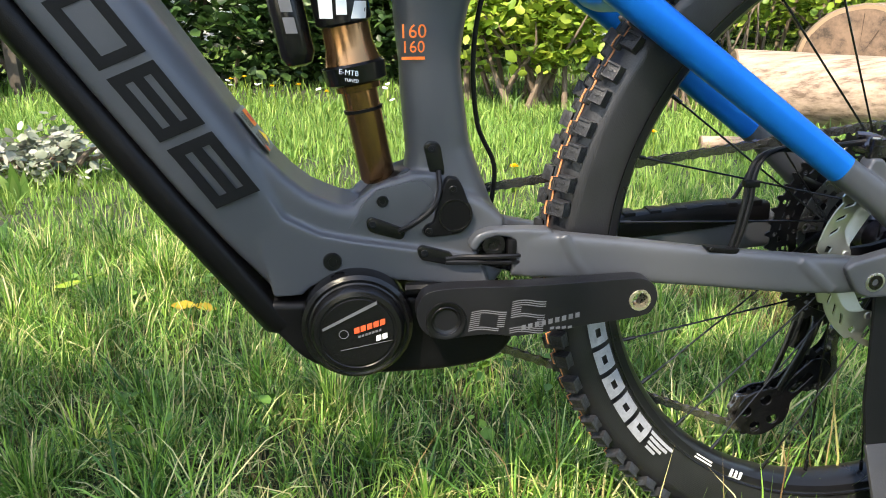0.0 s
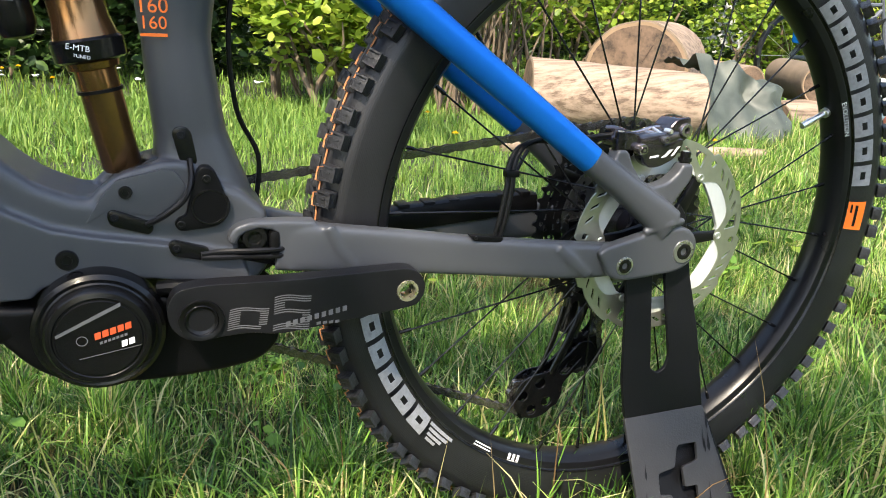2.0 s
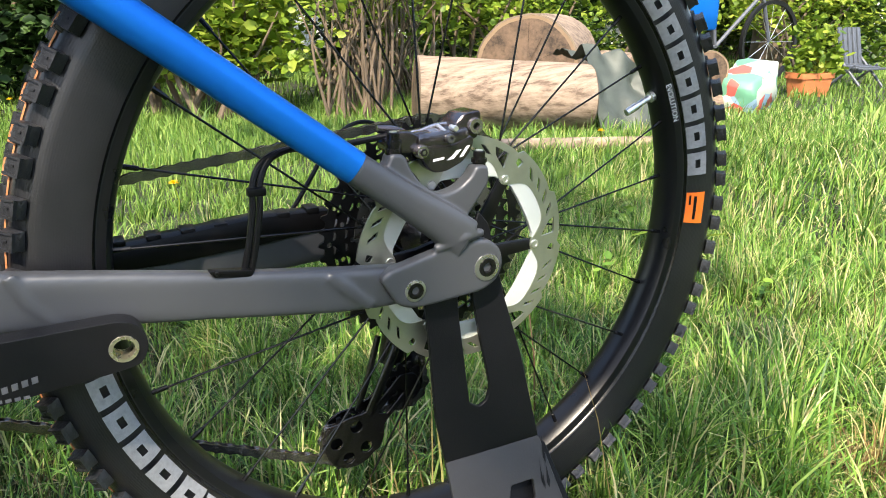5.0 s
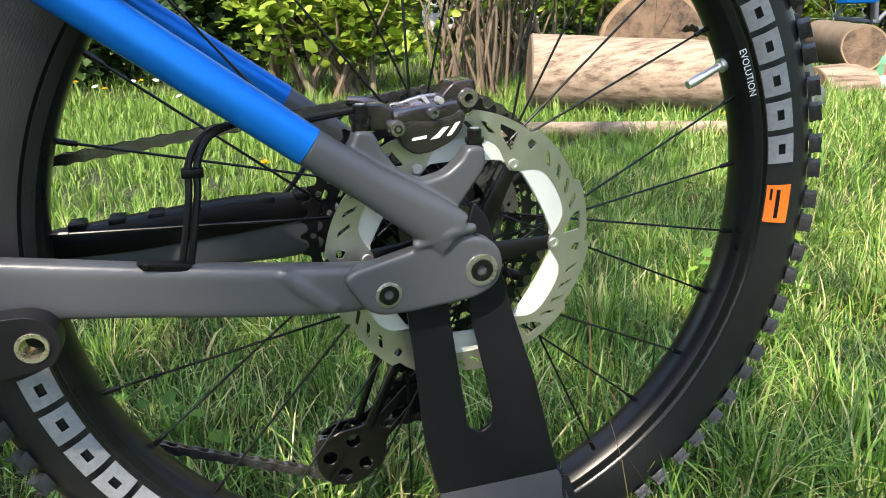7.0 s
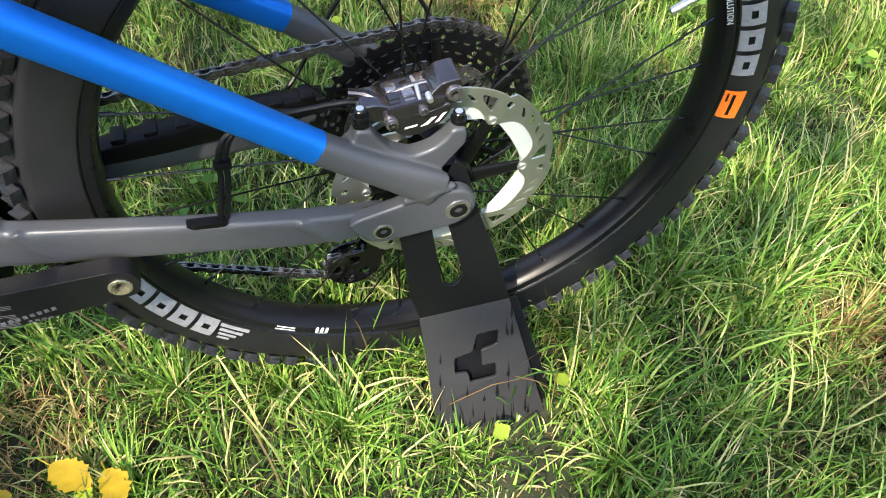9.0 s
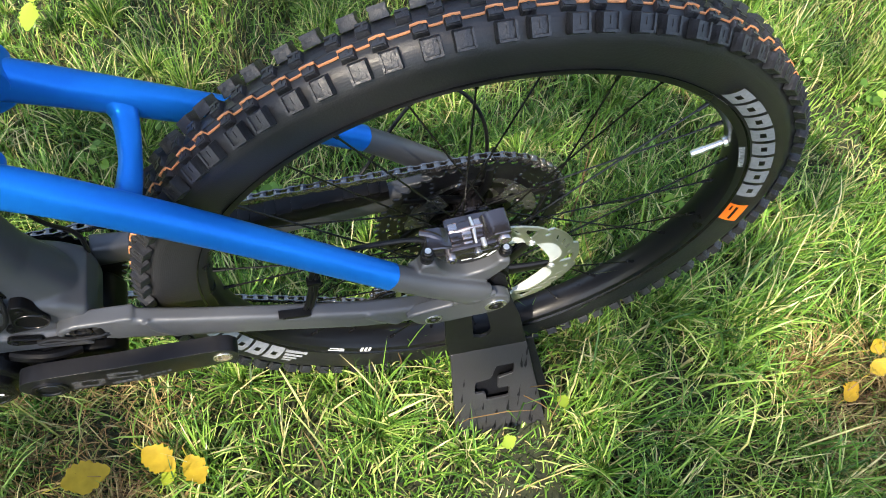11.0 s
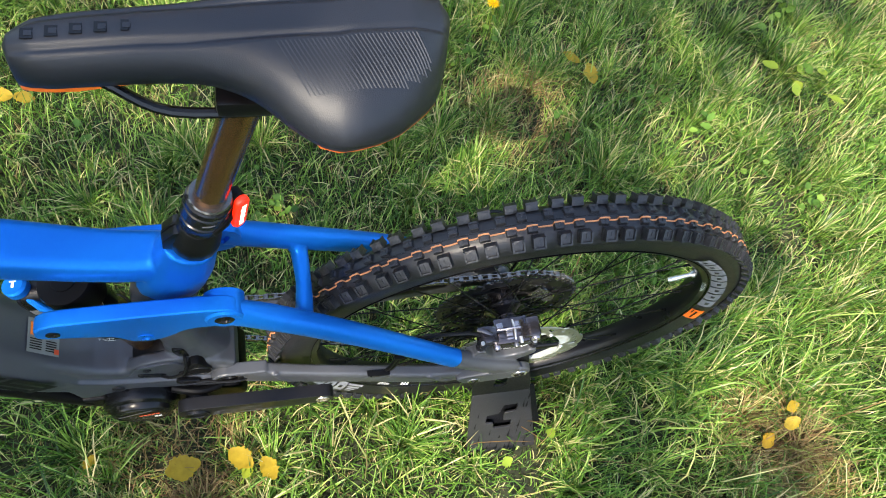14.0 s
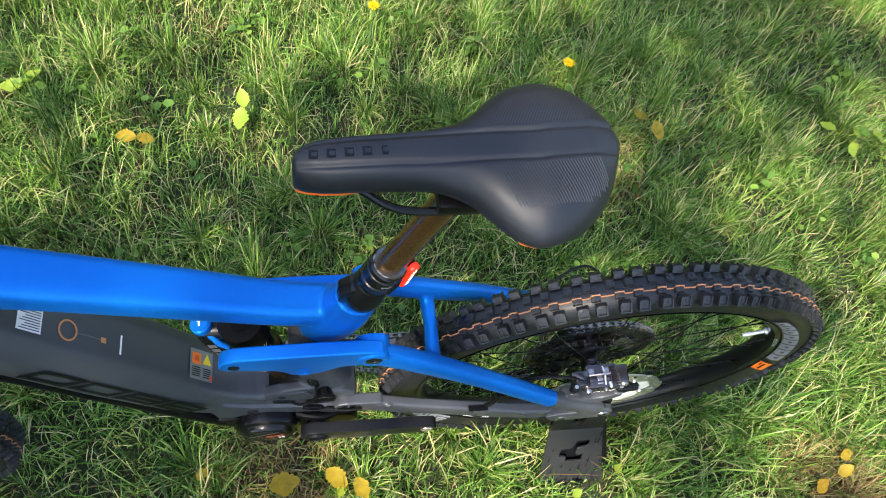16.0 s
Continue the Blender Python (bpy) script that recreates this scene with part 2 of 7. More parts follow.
def tube(pts, radii, seg=14, ref=(0, 1, 0), power=2.0, bm=None):
    """A closed tube along pts. radii: one for all, or for each point a number or (across ref, along ref's normal)."""
    bm = bm or bmesh.new()
    pts = [Vector(p) for p in pts]
    rings = []
    for i, p in enumerate(pts):
        tan = (pts[min(i + 1, len(pts) - 1)] - pts[max(i - 1, 0)]).normalized()
        side = Vector(ref) - tan * Vector(ref).dot(tan)
        if side.length < 1e-3:
            side = Vector((1, 0, 0)) - tan * tan.x
        side.normalize()
        nor = side.cross(tan)
        r = radii[i] if isinstance(radii, (list, tuple)) else radii
        ra, rb = r if isinstance(r, (list, tuple)) else (r, r)
        ring = []
        for k in range(seg):
            a = 2 * math.pi * (k + 0.5) / seg
            c, s = math.cos(a), math.sin(a)
            q = 2 / power
            ring.append(bm.verts.new(p + side * ra * math.copysign(abs(c) ** q, c) + nor * rb * math.copysign(abs(s) ** q, s)))
        rings.append(ring)
    for a, b in zip(rings, rings[1:]):
        for k in range(seg):
            bm.faces.new((a[k], a[(k + 1) % seg], b[(k + 1) % seg], b[k]))
    bm.faces.new(rings[0])
    bm.faces.new(rings[-1])
    return bm


def lerp_radii(rs, n):
    """Radii given at some points, spread over n points."""
    rs = [r if isinstance(r, (list, tuple)) else (r, r) for r in rs]
    out = []
    for i in range(n):
        f = i / (n - 1) * (len(rs) - 1)
        k = min(int(f), len(rs) - 2)
        out.append(tuple(rs[k][j] + (rs[k + 1][j] - rs[k][j]) * (f - k) for j in (0, 1)))
    return out


def plate(outline, y0, y1, holes=(), bevel=0.0, seg=2, bm=None):
    """A plate with its outline in x and z, from y0 to y1, with holes through it."""
    own = bmesh.new()
    edges = []
    for loop in (outline, *holes):
        vs = [own.verts.new((p[0], y0, p[1])) for p in loop]
        edges += [own.edges.new((vs[i], vs[(i + 1) % len(vs)])) for i in range(len(vs))]
    if holes:
        bmesh.ops.triangle_fill(own, use_beauty=True, use_dissolve=False, edges=edges)
    else:
        own.faces.new(own.verts)
    ext = bmesh.ops.extrude_face_region(own, geom=list(own.faces))
    bmesh.ops.translate(own, vec=(0, y1 - y0, 0), verts=[g for g in ext["geom"] if isinstance(g, bmesh.types.BMVert)])
    bmesh.ops.recalc_face_normals(own, faces=own.faces)
    if bevel:
        rim = [e for e in own.edges if len(e.link_faces) == 2 and e.calc_face_angle() > 0.9 and abs(e.verts[0].co.y - e.verts[1].co.y) < 1e-6]
        bmesh.ops.bevel(own, geom=rim, offset=bevel, offset_type="OFFSET", segments=seg, profile=0.6, affect="EDGES", clamp_overlap=True)
    if bm is None:
        return own
    join(bm, own)
    return bm


def join(bm, other):
    tmp = bpy.data.meshes.new("tmp")
    other.to_mesh(tmp)
    other.free()
    bm.from_mesh(tmp)
    bpy.data.meshes.remove(tmp)
    return bm


def lathe(profile, seg=48, c=(0, 0, 0), bm=None, closed=True):
    """Turns (radius, y) about the y axis through c."""
    bm = bm or bmesh.new()
    rings = []
    for r, y in profile:
        if r < 1e-6:
            rings.append([bm.verts.new((c[0], c[1] + y, c[2]))])
        else:
            rings.append([bm.verts.new((c[0] + r * math.cos(2 * math.pi * k / seg), c[1] + y, c[2] + r * math.sin(2 * math.pi * k / seg))) for k in range(seg)])
    pairs = list(zip(rings, rings[1:])) + ([(rings[-1], rings[0])] if closed and len(rings[0]) > 1 and len(rings[-1]) > 1 else [])
    for a, b in pairs:
        for k in range(seg):
            q = (k + 1) % seg
            if len(a) == 1 and len(b) == 1:
                continue
            if len(a) == 1:
                bm.faces.new((a[0], b[q], b[k]))
            elif len(b) == 1:
                bm.faces.new((a[k], a[q], b[0]))
            else:
                bm.faces.new((a[k], a[q], b[q], b[k]))
    return bm


def box(cx, cy, cz, sx, sy, sz, bevel=0.0, m=None, bm=None):
    own = bmesh.new()
    bmesh.ops.create_cube(own, size=1)
    bmesh.ops.scale(own, vec=(sx, sy, sz), verts=own.verts)
    if bevel:
        bmesh.ops.bevel(own, geom=list(own.edges), offset=bevel, segments=2, profile=0.6, affect="EDGES", clamp_overlap=True)
    if m is not None:
        bmesh.ops.transform(own, matrix=m, verts=own.verts)
    bmesh.ops.translate(own, vec=(cx, cy, cz), verts=own.verts)
    if bm is None:
        return own
    return join(bm, own)


def circle(cx, cz, r, n=20, a0=0.0):
    return [(cx + r * math.cos(a0 + 2 * math.pi * k / n), cz + r * math.sin(a0 + 2 * math.pi * k / n)) for k in range(n)]


def round_poly(pts, r=0.003, n=3):
    """An outline with its corners rounded."""
    out = []
    k = len(pts)
    for i in range(k):
        a, b, c = (np.array(pts[j % k], float) for j in (i - 1, i, i + 1))
        u, v = a - b, c - b
        lu, lv = np.linalg.norm(u), np.linalg.norm(v)
        d = min(r, lu * 0.45, lv * 0.45)
        p, q = b + u / lu * d, b + v / lv * d
        for j in range(n + 1):
            t = j / n
            out.append(tuple((1 - t) ** 2 * p + 2 * t * (1 - t) * b + t * t * q))
    return out


def words(text, size, m, material, parent, name="lettering", depth=0.0003, bend=None):
    """Lettering from the built-in font as a mesh: in its own plane, set by the pose m, or bent by a function of its flat points."""
    cu = bpy.data.curves.new(name, "FONT")
    cu.body, cu.size, cu.align_x, cu.align_y, cu.extrude, cu.resolution_u = text, size, "CENTER", "CENTER", depth, 3
    tmp = bpy.data.objects.new("tmp", cu)
    scene.collection.objects.link(tmp)
    me = bpy.data.meshes.new_from_object(tmp.evaluated_get(bpy.context.evaluated_depsgraph_get()))
    bpy.data.objects.remove(tmp)
    bpy.data.curves.remove(cu)
    for v in me.vertices:
        v.co = bend(v.co) if bend else m @ v.co
    me.name = name
    me.materials.clear()
    me.materials.append(material)
    ob = new(name, me)
    ob.parent = parent
    return ob


def bolt(name, x, y, z, r, parent, material=None, out=-1, hole=0.5, h=0.004, label=""):
    """A socket-head bolt seen along y."""
    o = out
    bm = lathe([(0, -o * 0.004), (r, -o * 0.004), (r, o * h * 0.7), (r * 0.86, o * h), (r * hole, o * h), (r * hole * 0.9, o * h * 0.2), (0, o * h * 0.2)], 20, (x, y, z), closed=False)
    return part(name, bm, material or BLACKM, parent, label)

# ---- the bicycle ----
AX, AZ = 0.0, 0.345  # axle end
WX, WZ = -0.003, 0.348  # wheel centre
bike = tagged(new("bicycle"), "blue and grey full-suspension electric mountain bike on a rear stand", "bicycle")
TURN_Y = lambda a: Matrix.Rotation(-a, 4, "Y")


def side_y(r):
    """Half width of the tyre casing at a radius."""
    return 0.0268 * math.sqrt(max(0.0, 1 - ((r - 0.3100) / 0.0300) ** 2))


def on_wall(a, r, lift=0.0007):
    """A place on the near wall of the tyre, from its axle."""
    return (r * math.cos(a), -side_y(r) - lift, r * math.sin(a))


def wall_patch(a0, a1, r0, r1, skew=0.0, lift=0.0007, bm=None):
    """A thin printed patch on the tyre's wall between two angles and two radii."""
    bm = bm or bmesh.new()
    n = 4
    rows = []
    for i in range(n + 1):
        r = r0 + (r1 - r0) * i / n
        rows.append([bm.verts.new(on_wall(a0 + (a1 - a0) * j / n + skew * (i / n), r, lift)) for j in range(n + 1)])
    for i in range(n):
        for j in range(n):
            bm.faces.new((rows[i][j], rows[i][j + 1], rows[i + 1][j + 1], rows[i + 1][j]))
    return bm


def tyre_casing():
    prof = [(0.2805, -0.016), (0.2825, -0.0185)]
    for k in range(15):
        a = math.pi * (0.92 - 0.84 * k / 14)
        prof.append((0.3100 + 0.0300 * math.sin(a) * (0.97 if abs(math.cos(a)) < 0.5 else 1.0), 0.0268 * math.cos(a)))
    prof += [(0.2825, 0.0185), (0.2805, 0.016)]
    return lathe(prof, 128)


def knob_block(r, y, length, width, h, tilt, sipe=True):
    """A tread block at angle 0 of the wheel: it stands on the casing at radius r, leaning out by tilt."""
    bm = box(0, 0, 0, h * 2.2, width, length, 0.0009)
    for v in bm.verts:
        if v.co.x > 0:
            v.co.y *= 0.86
            v.co.z *= 0.84
    if sipe == "side":
        for z in (-0.40, 0.40):
            join(bm, box(h * 1.1 + 0.0002, 0, length * z, 0.0030, width * 0.86, length * 0.12))
        join(bm, box(h * 1.1 + 0.0002, -width * 0.38, 0, 0.0030, width * 0.12, length * 0.80))
        join(bm, box(h * 1.1, width * 0.10, 0, 0.0016, width * 0.34, length * 0.10))
    else:
        for f in (-0.28, 0.30):
            join(bm, box(h * 1.1, width * f, 0, 0.0020, width * 0.20, length * 0.74))
        join(bm, box(h * 1.1, 0, -length * 0.06, 0.0020, width * 0.45, length * 0.16))
    bmesh.ops.transform(bm, matrix=Matrix.Translation((r, y, 0)) @ Matrix.Rotation(tilt, 4, "Z"), verts=bm.verts)
    return bm


def rim_mesh():
    prof = [(0.2860, -0.0178), (0.2860, -0.0155), (0.2830, -0.0152), (0.2780, -0.012), (0.2780, 0.012), (0.2830, 0.0152), (0.2860, 0.0155), (0.2860, 0.0178),
            (0.2850, 0.0188), (0.2830, 0.0188), (0.2775, 0.0170), (0.2738, 0.0120), (0.2720, 0.005), (0.2720, -0.005), (0.2738, -0.0120), (0.2775, -0.0170), (0.2830, -0.0188), (0.2850, -0.0188)]
    return lathe(prof, 128)


def hub_mesh():
    prof = [(0.010, -0.066), (0.014, -0.066), (0.016, -0.045), (0.022, -0.043), (0.022, -0.036), (0.030, -0.035), (0.030, -0.030), (0.019, -0.026), (0.016, -0.012), (0.016, 0.004),
            (0.022, 0.010), (0.031, 0.014), (0.031, 0.019), (0.020, 0.022), (0.018, 0.060), (0.012, 0.064), (0.010, 0.066)]
    return lathe(prof, 32)


SPOKES = 28
ROWS_OF_KNOBS = 84


def wheel(name, m, near):
    """A wheel with its tyre. near: whether its tread blocks and spokes are pieces of their own."""
    tyre = part(name + "_tyre", tyre_casing(), RUBBER, bike, "black rubber mountain bike tyre with blocky tread")
    rim = part(name + "_rim", rim_mesh(), RIMM, bike, "matt black aluminium rim")
    for o in (tyre, rim):
        o.matrix_basis = m
    hub = part("hub", hub_mesh(), CALIPER, rim, "dark polished hub shell")
    step = 2 * math.pi / ROWS_OF_KNOBS
    kinds = [
        ("left", knob_block(0.3350, -0.0215, 0.0145, 0.0150, 0.0037, -0.75, "side"), 0.0),
        ("left", knob_block(0.3385, -0.0068, 0.0120, 0.0110, 0.0029, -0.12), 0.18),
        ("right", knob_block(0.3385, 0.0070, 0.0120, 0.0110, 0.0029, 0.12), 0.52),
        ("right", knob_block(0.3350, 0.0215, 0.0145, 0.0150, 0.0037, 0.75, "side"), 0.0),
    ]
    rest = bmesh.new()
    for k, (side, bm, ph) in enumerate(kinds):
        first = None
        if near and k < 3:
            for j in range(ROWS_OF_KNOBS):
                rot = TURN_Y((j + ph + (0.12 if j % 2 else 0)) * step)
                if first is None:
                    first = part("knob", bm, KNOB, tyre)
                    first.matrix_basis = rot
                else:
                    again(first, rot)
        else:
            tmp = bpy.data.meshes.new("tmp")
            bm.to_mesh(tmp)
            bm.free()
            for j in range(ROWS_OF_KNOBS):
                n0 = len(rest.verts)
                rest.from_mesh(tmp)
                rest.verts.ensure_lookup_table()
                bmesh.ops.transform(rest, matrix=TURN_Y((j + ph + (0.12 if j % 2 else 0)) * step), verts=rest.verts[n0:])
            bpy.data.meshes.remove(tmp)
    tagged(part("tread", rest, KNOB, tyre), kind="stuff")
    # the thin orange moulding line along the crown
    line = bmesh.new()
    ring = []
    for k in range(ROWS_OF_KNOBS):
        c = k + 0.18 + (0.12 if k % 2 else 0)
        for f, r0, y in ((-0.30, 0.3388, -0.0066), (-0.25, 0.3388, -0.0064), (-0.225, 0.3427, -0.0054), (0.0, 0.3428, -0.0050), (0.225, 0.3427, -0.0054), (0.25, 0.3388, -0.0062), (0.40, 0.3388, -0.0066)):
            a = (c + f) * step
            ring.append([line.verts.new(((r0 + dr) * math.cos(a), y + dy, (r0 + dr) * math.sin(a))) for dr, dy in ((-0.0004, -0.0008), (0.0007, -0.0007), (0.0007, 0.0007), (-0.0004, 0.0008))])
    for a, b in zip(ring, ring[1:] + ring[:1]):
        for q in range(3):
            line.faces.new((a[q], a[q + 1], b[q + 1], b[q]))
    part("centre_line", line, ORANGELINE, tyre, "thin orange line round the tread")
    part("mould_seam", lathe([(0.3390, -0.0004), (0.3398, 0.0), (0.3390, 0.0004)], 128), KNOB, tyre)
    bead = lathe([(0.2848, -0.0189), (0.2858, -0.0206), (0.2868, -0.0214), (0.2862, -0.0190)], 128)
    part("bead_line", bead, BLACKG, tyre)
    spokes = None
    for j in range(SPOKES):
        a = radians(6.8) + 2 * math.pi * j / SPOKES
        left = j % 2
        off = radians(72) * (1 if (j // 2) % 2 else -1)
        p = Vector((0.273 * math.cos(a), -0.004 if left else 0.004, 0.273 * math.sin(a)))
        q = Vector((0.0275 * math.cos(a + off), -0.0325 if left else 0.0165, 0.0275 * math.sin(a + off)))
        ref = (0.1, 1, 0.2)
        nip = p + (q - p).normalized() * 0.013
        bm = tube([p, nip, nip + (q - p) * 0.002, q], [0.0021, 0.0019, 0.00095, 0.00095], 8, ref)
        if near:
            part("spoke", bm, BLACKG, rim)
        else:
            spokes = join(spokes, bm) if spokes else bm
    if spokes:
        tagged(part("spoke_set", spokes, BLACKG, rim), kind="stuff")
    return tyre, rim


axis = Vector((-0.0085, 1, 0.006)).normalized()
across = (Vector((1, 0, 0)) - axis * axis.x).normalized()
rear = Matrix((across, axis, across.cross(axis))).transposed().to_4x4()
rear.translation = (WX, 0.001, WZ)
rear = rear @ Matrix.Scale(0.982, 4)
tyre, rim = wheel("rear", rear, True)
front_at = Matrix.Translation((-1.190, -0.018, AZ)) @ Matrix.Rotation(radians(-4), 4, "Z")
front_tyre, front_rim = wheel("front", front_at, False)

# maker's marks on the tyre wall as plain blocks, pale grey
for first, blocks in ((51.5, 8), (219.0, 5)):
    for k in range(blocks):
        a1 = radians(first - 5.7 * k)
        a0 = a1 - radians(4.7)
        # a plain block with one short slit in its middle
        bm = wall_patch(a0, a1, 0.2888, 0.2958)
        wall_patch(a0, a1, 0.3010, 0.3080, bm=bm)
        wall_patch(a1 - radians(1.5), a1, 0.2958, 0.3010, bm=bm)
        wall_patch(a0, a0 + radians(1.5), 0.2958, 0.3010, bm=bm)
        part("print_block", bm, TYREPRINT, tyre)
for k in range(4):
    bm = wall_patch(radians(219.5 + 0.3 * k), radians(226.5 - 1.1 * k), 0.2905 + 0.0045 * k, 0.2935 + 0.0045 * k)
    part("print_line", bm, TYREPRINT, tyre)
label_patch = part("compound_label", wall_patch(radians(-3.3), radians(3.2), 0.2875, 0.3080), ORANGE, tyre, "orange tyre label")
bm = wall_patch(radians(-2.5), radians(2.4), 0.2960, 0.2990, lift=0.0012)
wall_patch(radians(0.6), radians(2.6), 0.2915, 0.2932, lift=0.0012, bm=bm)
part("print_line", bm, DECALD, label_patch)


def on_rim(a, r, lift=0.0004):
    y = -0.0188 if r > 0.283 else -0.0188 + (0.283 - r) / 0.0055 * 0.0018
    return Vector((r * math.cos(a), y - lift, r * math.sin(a)))


words("EVOLUTION", 0.0075, None, WHITE, rim, "rim_lettering", 0, bend=lambda v: on_rim(radians(23.6) - v.x / 0.283, 0.2795 + v.y))
for a0, a1, r0, r1 in ((232.0, 236.6, 0.2785, 0.2798), (231.8, 236.8, 0.2815, 0.2828), (241.8, 242.5, 0.2760, 0.2825), (243.0, 243.7, 0.2760, 0.2825), (244.2, 244.9, 0.2760, 0.2825), (241.8, 244.9, 0.2832, 0.2838)):
    bm = bmesh.new()
    vs = [bm.verts.new(on_rim(radians(a), r)) for a, r in ((a0, r0), (a1, r0), (a1, r1), (a0, r1))]
    bm.faces.new(vs)
    part("rim_print", bm, WHITE, rim)
# valve
va = radians(25.6)
d = Vector((math.cos(va), 0, math.sin(va)))
bm = tube([d * 0.274, d * 0.268, d * 0.2675, d * 0.250, d * 0.2495, d * 0.236], [0.0058, 0.0058, 0.0033, 0.0033, 0.0042, 0.0036], 12)
part("valve", bm, CHROME, rim, "silver tyre valve")

# brake disc
def rotor_edge(k):
    """Stepped outer edge of the disc, twelve steps round."""
    f = (k * 12 / 144) % 1
    r = 0.0942 + 0.0046 * f ** 0.6
    return (r * math.cos(2 * math.pi * k / 144), r * math.sin(2 * math.pi * k / 144))


def rotor_inner(t):
    """Wavy inner edge of the steel band, with a lobe at each rivet."""
    lobe = math.cos(3 * t) ** 2
    return 0.0798 - 0.0150 * lobe ** 3


def spun(shape, deg):
    a = radians(deg)
    return [(q[0] * math.cos(a) - q[1] * math.sin(a), q[0] * math.sin(a) + q[1] * math.cos(a)) for q in shape]


def on_band(pts):
    """An outline from degrees and radii."""
    return [(r * math.cos(radians(a)), r * math.sin(radians(a))) for a, r in pts]


ROTOR_TURN = -1.5
big_window = round_poly(on_band([(4.5, 0.0765), (5.5, 0.0905), (15.0, 0.0922), (13.5, 0.0855)]), 0.0020, 3)
small_window = round_poly(on_band([(-4.5, 0.0840), (-5.5, 0.0905), (-1.5, 0.0915), (-1.0, 0.0865)]), 0.0016, 3)
slit = round_poly(on_band([(-0.5, 0.0845), (5.0, 0.0914), (7.6, 0.0916), (2.8, 0.0845)]), 0.0009, 2)
rotor = part("brake_rotor", plate(
    [rotor_edge(k) for k in range(144)], -0.0485, -0.0465,
    [[(rotor_inner(t) * math.cos(t), rotor_inner(t) * math.sin(t)) for t in [2 * math.pi * k / 120 for k in range(120)]]]
    + [spun(big_window, 60 * i) for i in range(6)] + [spun(small_window, 60 * i) for i in range(6)]
    + [spun(slit, 60 * i + d) for i in range(6) for d in (16.5, 25, 33.5, 42)]), STEEL, bike, "perforated brushed steel brake disc with pale cooling fins")
rotor.matrix_basis = Matrix.Translation((-0.001, 0.002, 0.348)) @ TURN_Y(radians(ROTOR_TURN))
for i in range(6):
    arc = [radians(60 * i + 5 + 50 * k / 16) for k in range(17)]
    out = [((rotor_inner(a) + 0.0006) * math.cos(a), (rotor_inner(a) + 0.0006) * math.sin(a)) for a in arc]
    inn = [min(rotor_inner(a) - 0.0004, 0.0700 - 0.0056 * math.sin(math.pi * k / 16) ** 0.6) for k, a in enumerate(arc)]
    ins = [(r * math.cos(a), r * math.sin(a)) for r, a in zip(inn, arc)][::-1]
    part("cooling_fin", plate(out + ins, -0.0478, -0.0435, bevel=0.0005, seg=1), FIN, rotor, "pale aluminium cooling fin")
    a = radians(60 * i)
    u, v = Vector((math.cos(a), 0, math.sin(a))), Vector((-math.sin(a), 0, math.cos(a)))
    bm = tube([u * 0.020 - v * 0.006 + Vector((0, -0.043, 0)), u * 0.046 - v * 0.002 + Vector((0, -0.045, 0)), u * 0.0730 + Vector((0, -0.0455, 0))], [(0.0038, 0.0085), (0.0032, 0.0062), (0.0020, 0.0050)], 10, power=3.5)
    part("rotor_arm", bm, BLACKM, rotor, "black rotor arm")
    p = u * 0.0697
    part("rivet", lathe([(0, -0.0494), (0.0018, -0.0494), (0.0020, -0.0500), (0.0034, -0.0500), (0.0037, -0.0492), (0.0037, -0.0482), (0, -0.0482)], 16, (p.x, 0, p.z), closed=False), CHROME, rotor)
part("lock_ring", lathe([(0.009, -0.052), (0.021, -0.052), (0.023, -0.048), (0.023, -0.042), (0.009, -0.042)], 32), BLACKM, rotor)

# cassette
cassette = None
for i in range(12):
    teeth = (51, 45, 39, 33, 28, 24, 21, 18, 16, 14, 12, 10)[i]
    r = teeth * 0.0127 / (2 * math.pi)
    out = []
    for k in range(teeth):
        for f, dr in ((0.0, -0.0028), (0.22, -0.0022), (0.42, 0.0026), (0.58, 0.0026), (0.78, -0.0022)):
            a = 2 * math.pi * (k + f) / teeth
            out.append(((r + dr) * math.cos(a), (r + dr) * math.sin(a)))
    inner = max(0.0135, r - 0.0105 if i < 9 else 0.0135)
    y = 0.0235 + 0.0032 * i
    holes = [circle(0, 0, inner, 36)]
    if i < 5:
        holes += [circle((r - 0.0072) * math.cos(2 * math.pi * (k + 0.5 * (i % 2)) / (18 - 2 * i)), (r - 0.0072) * math.sin(2 * math.pi * (k + 0.5 * (i % 2)) / (18 - 2 * i)), 0.0024, 8) for k in range(18 - 2 * i)]
    bm = plate(out, y - 0.0009, y + 0.0009, holes)
    if i == 0:
        cassette = part("cassette", bm, CASSM, bike, "wide-range black and silver sprocket cassette")
        cassette.matrix_basis = rear
    else:
        part("sprocket", bm, CASSM if i % 3 else STEELD, cassette)
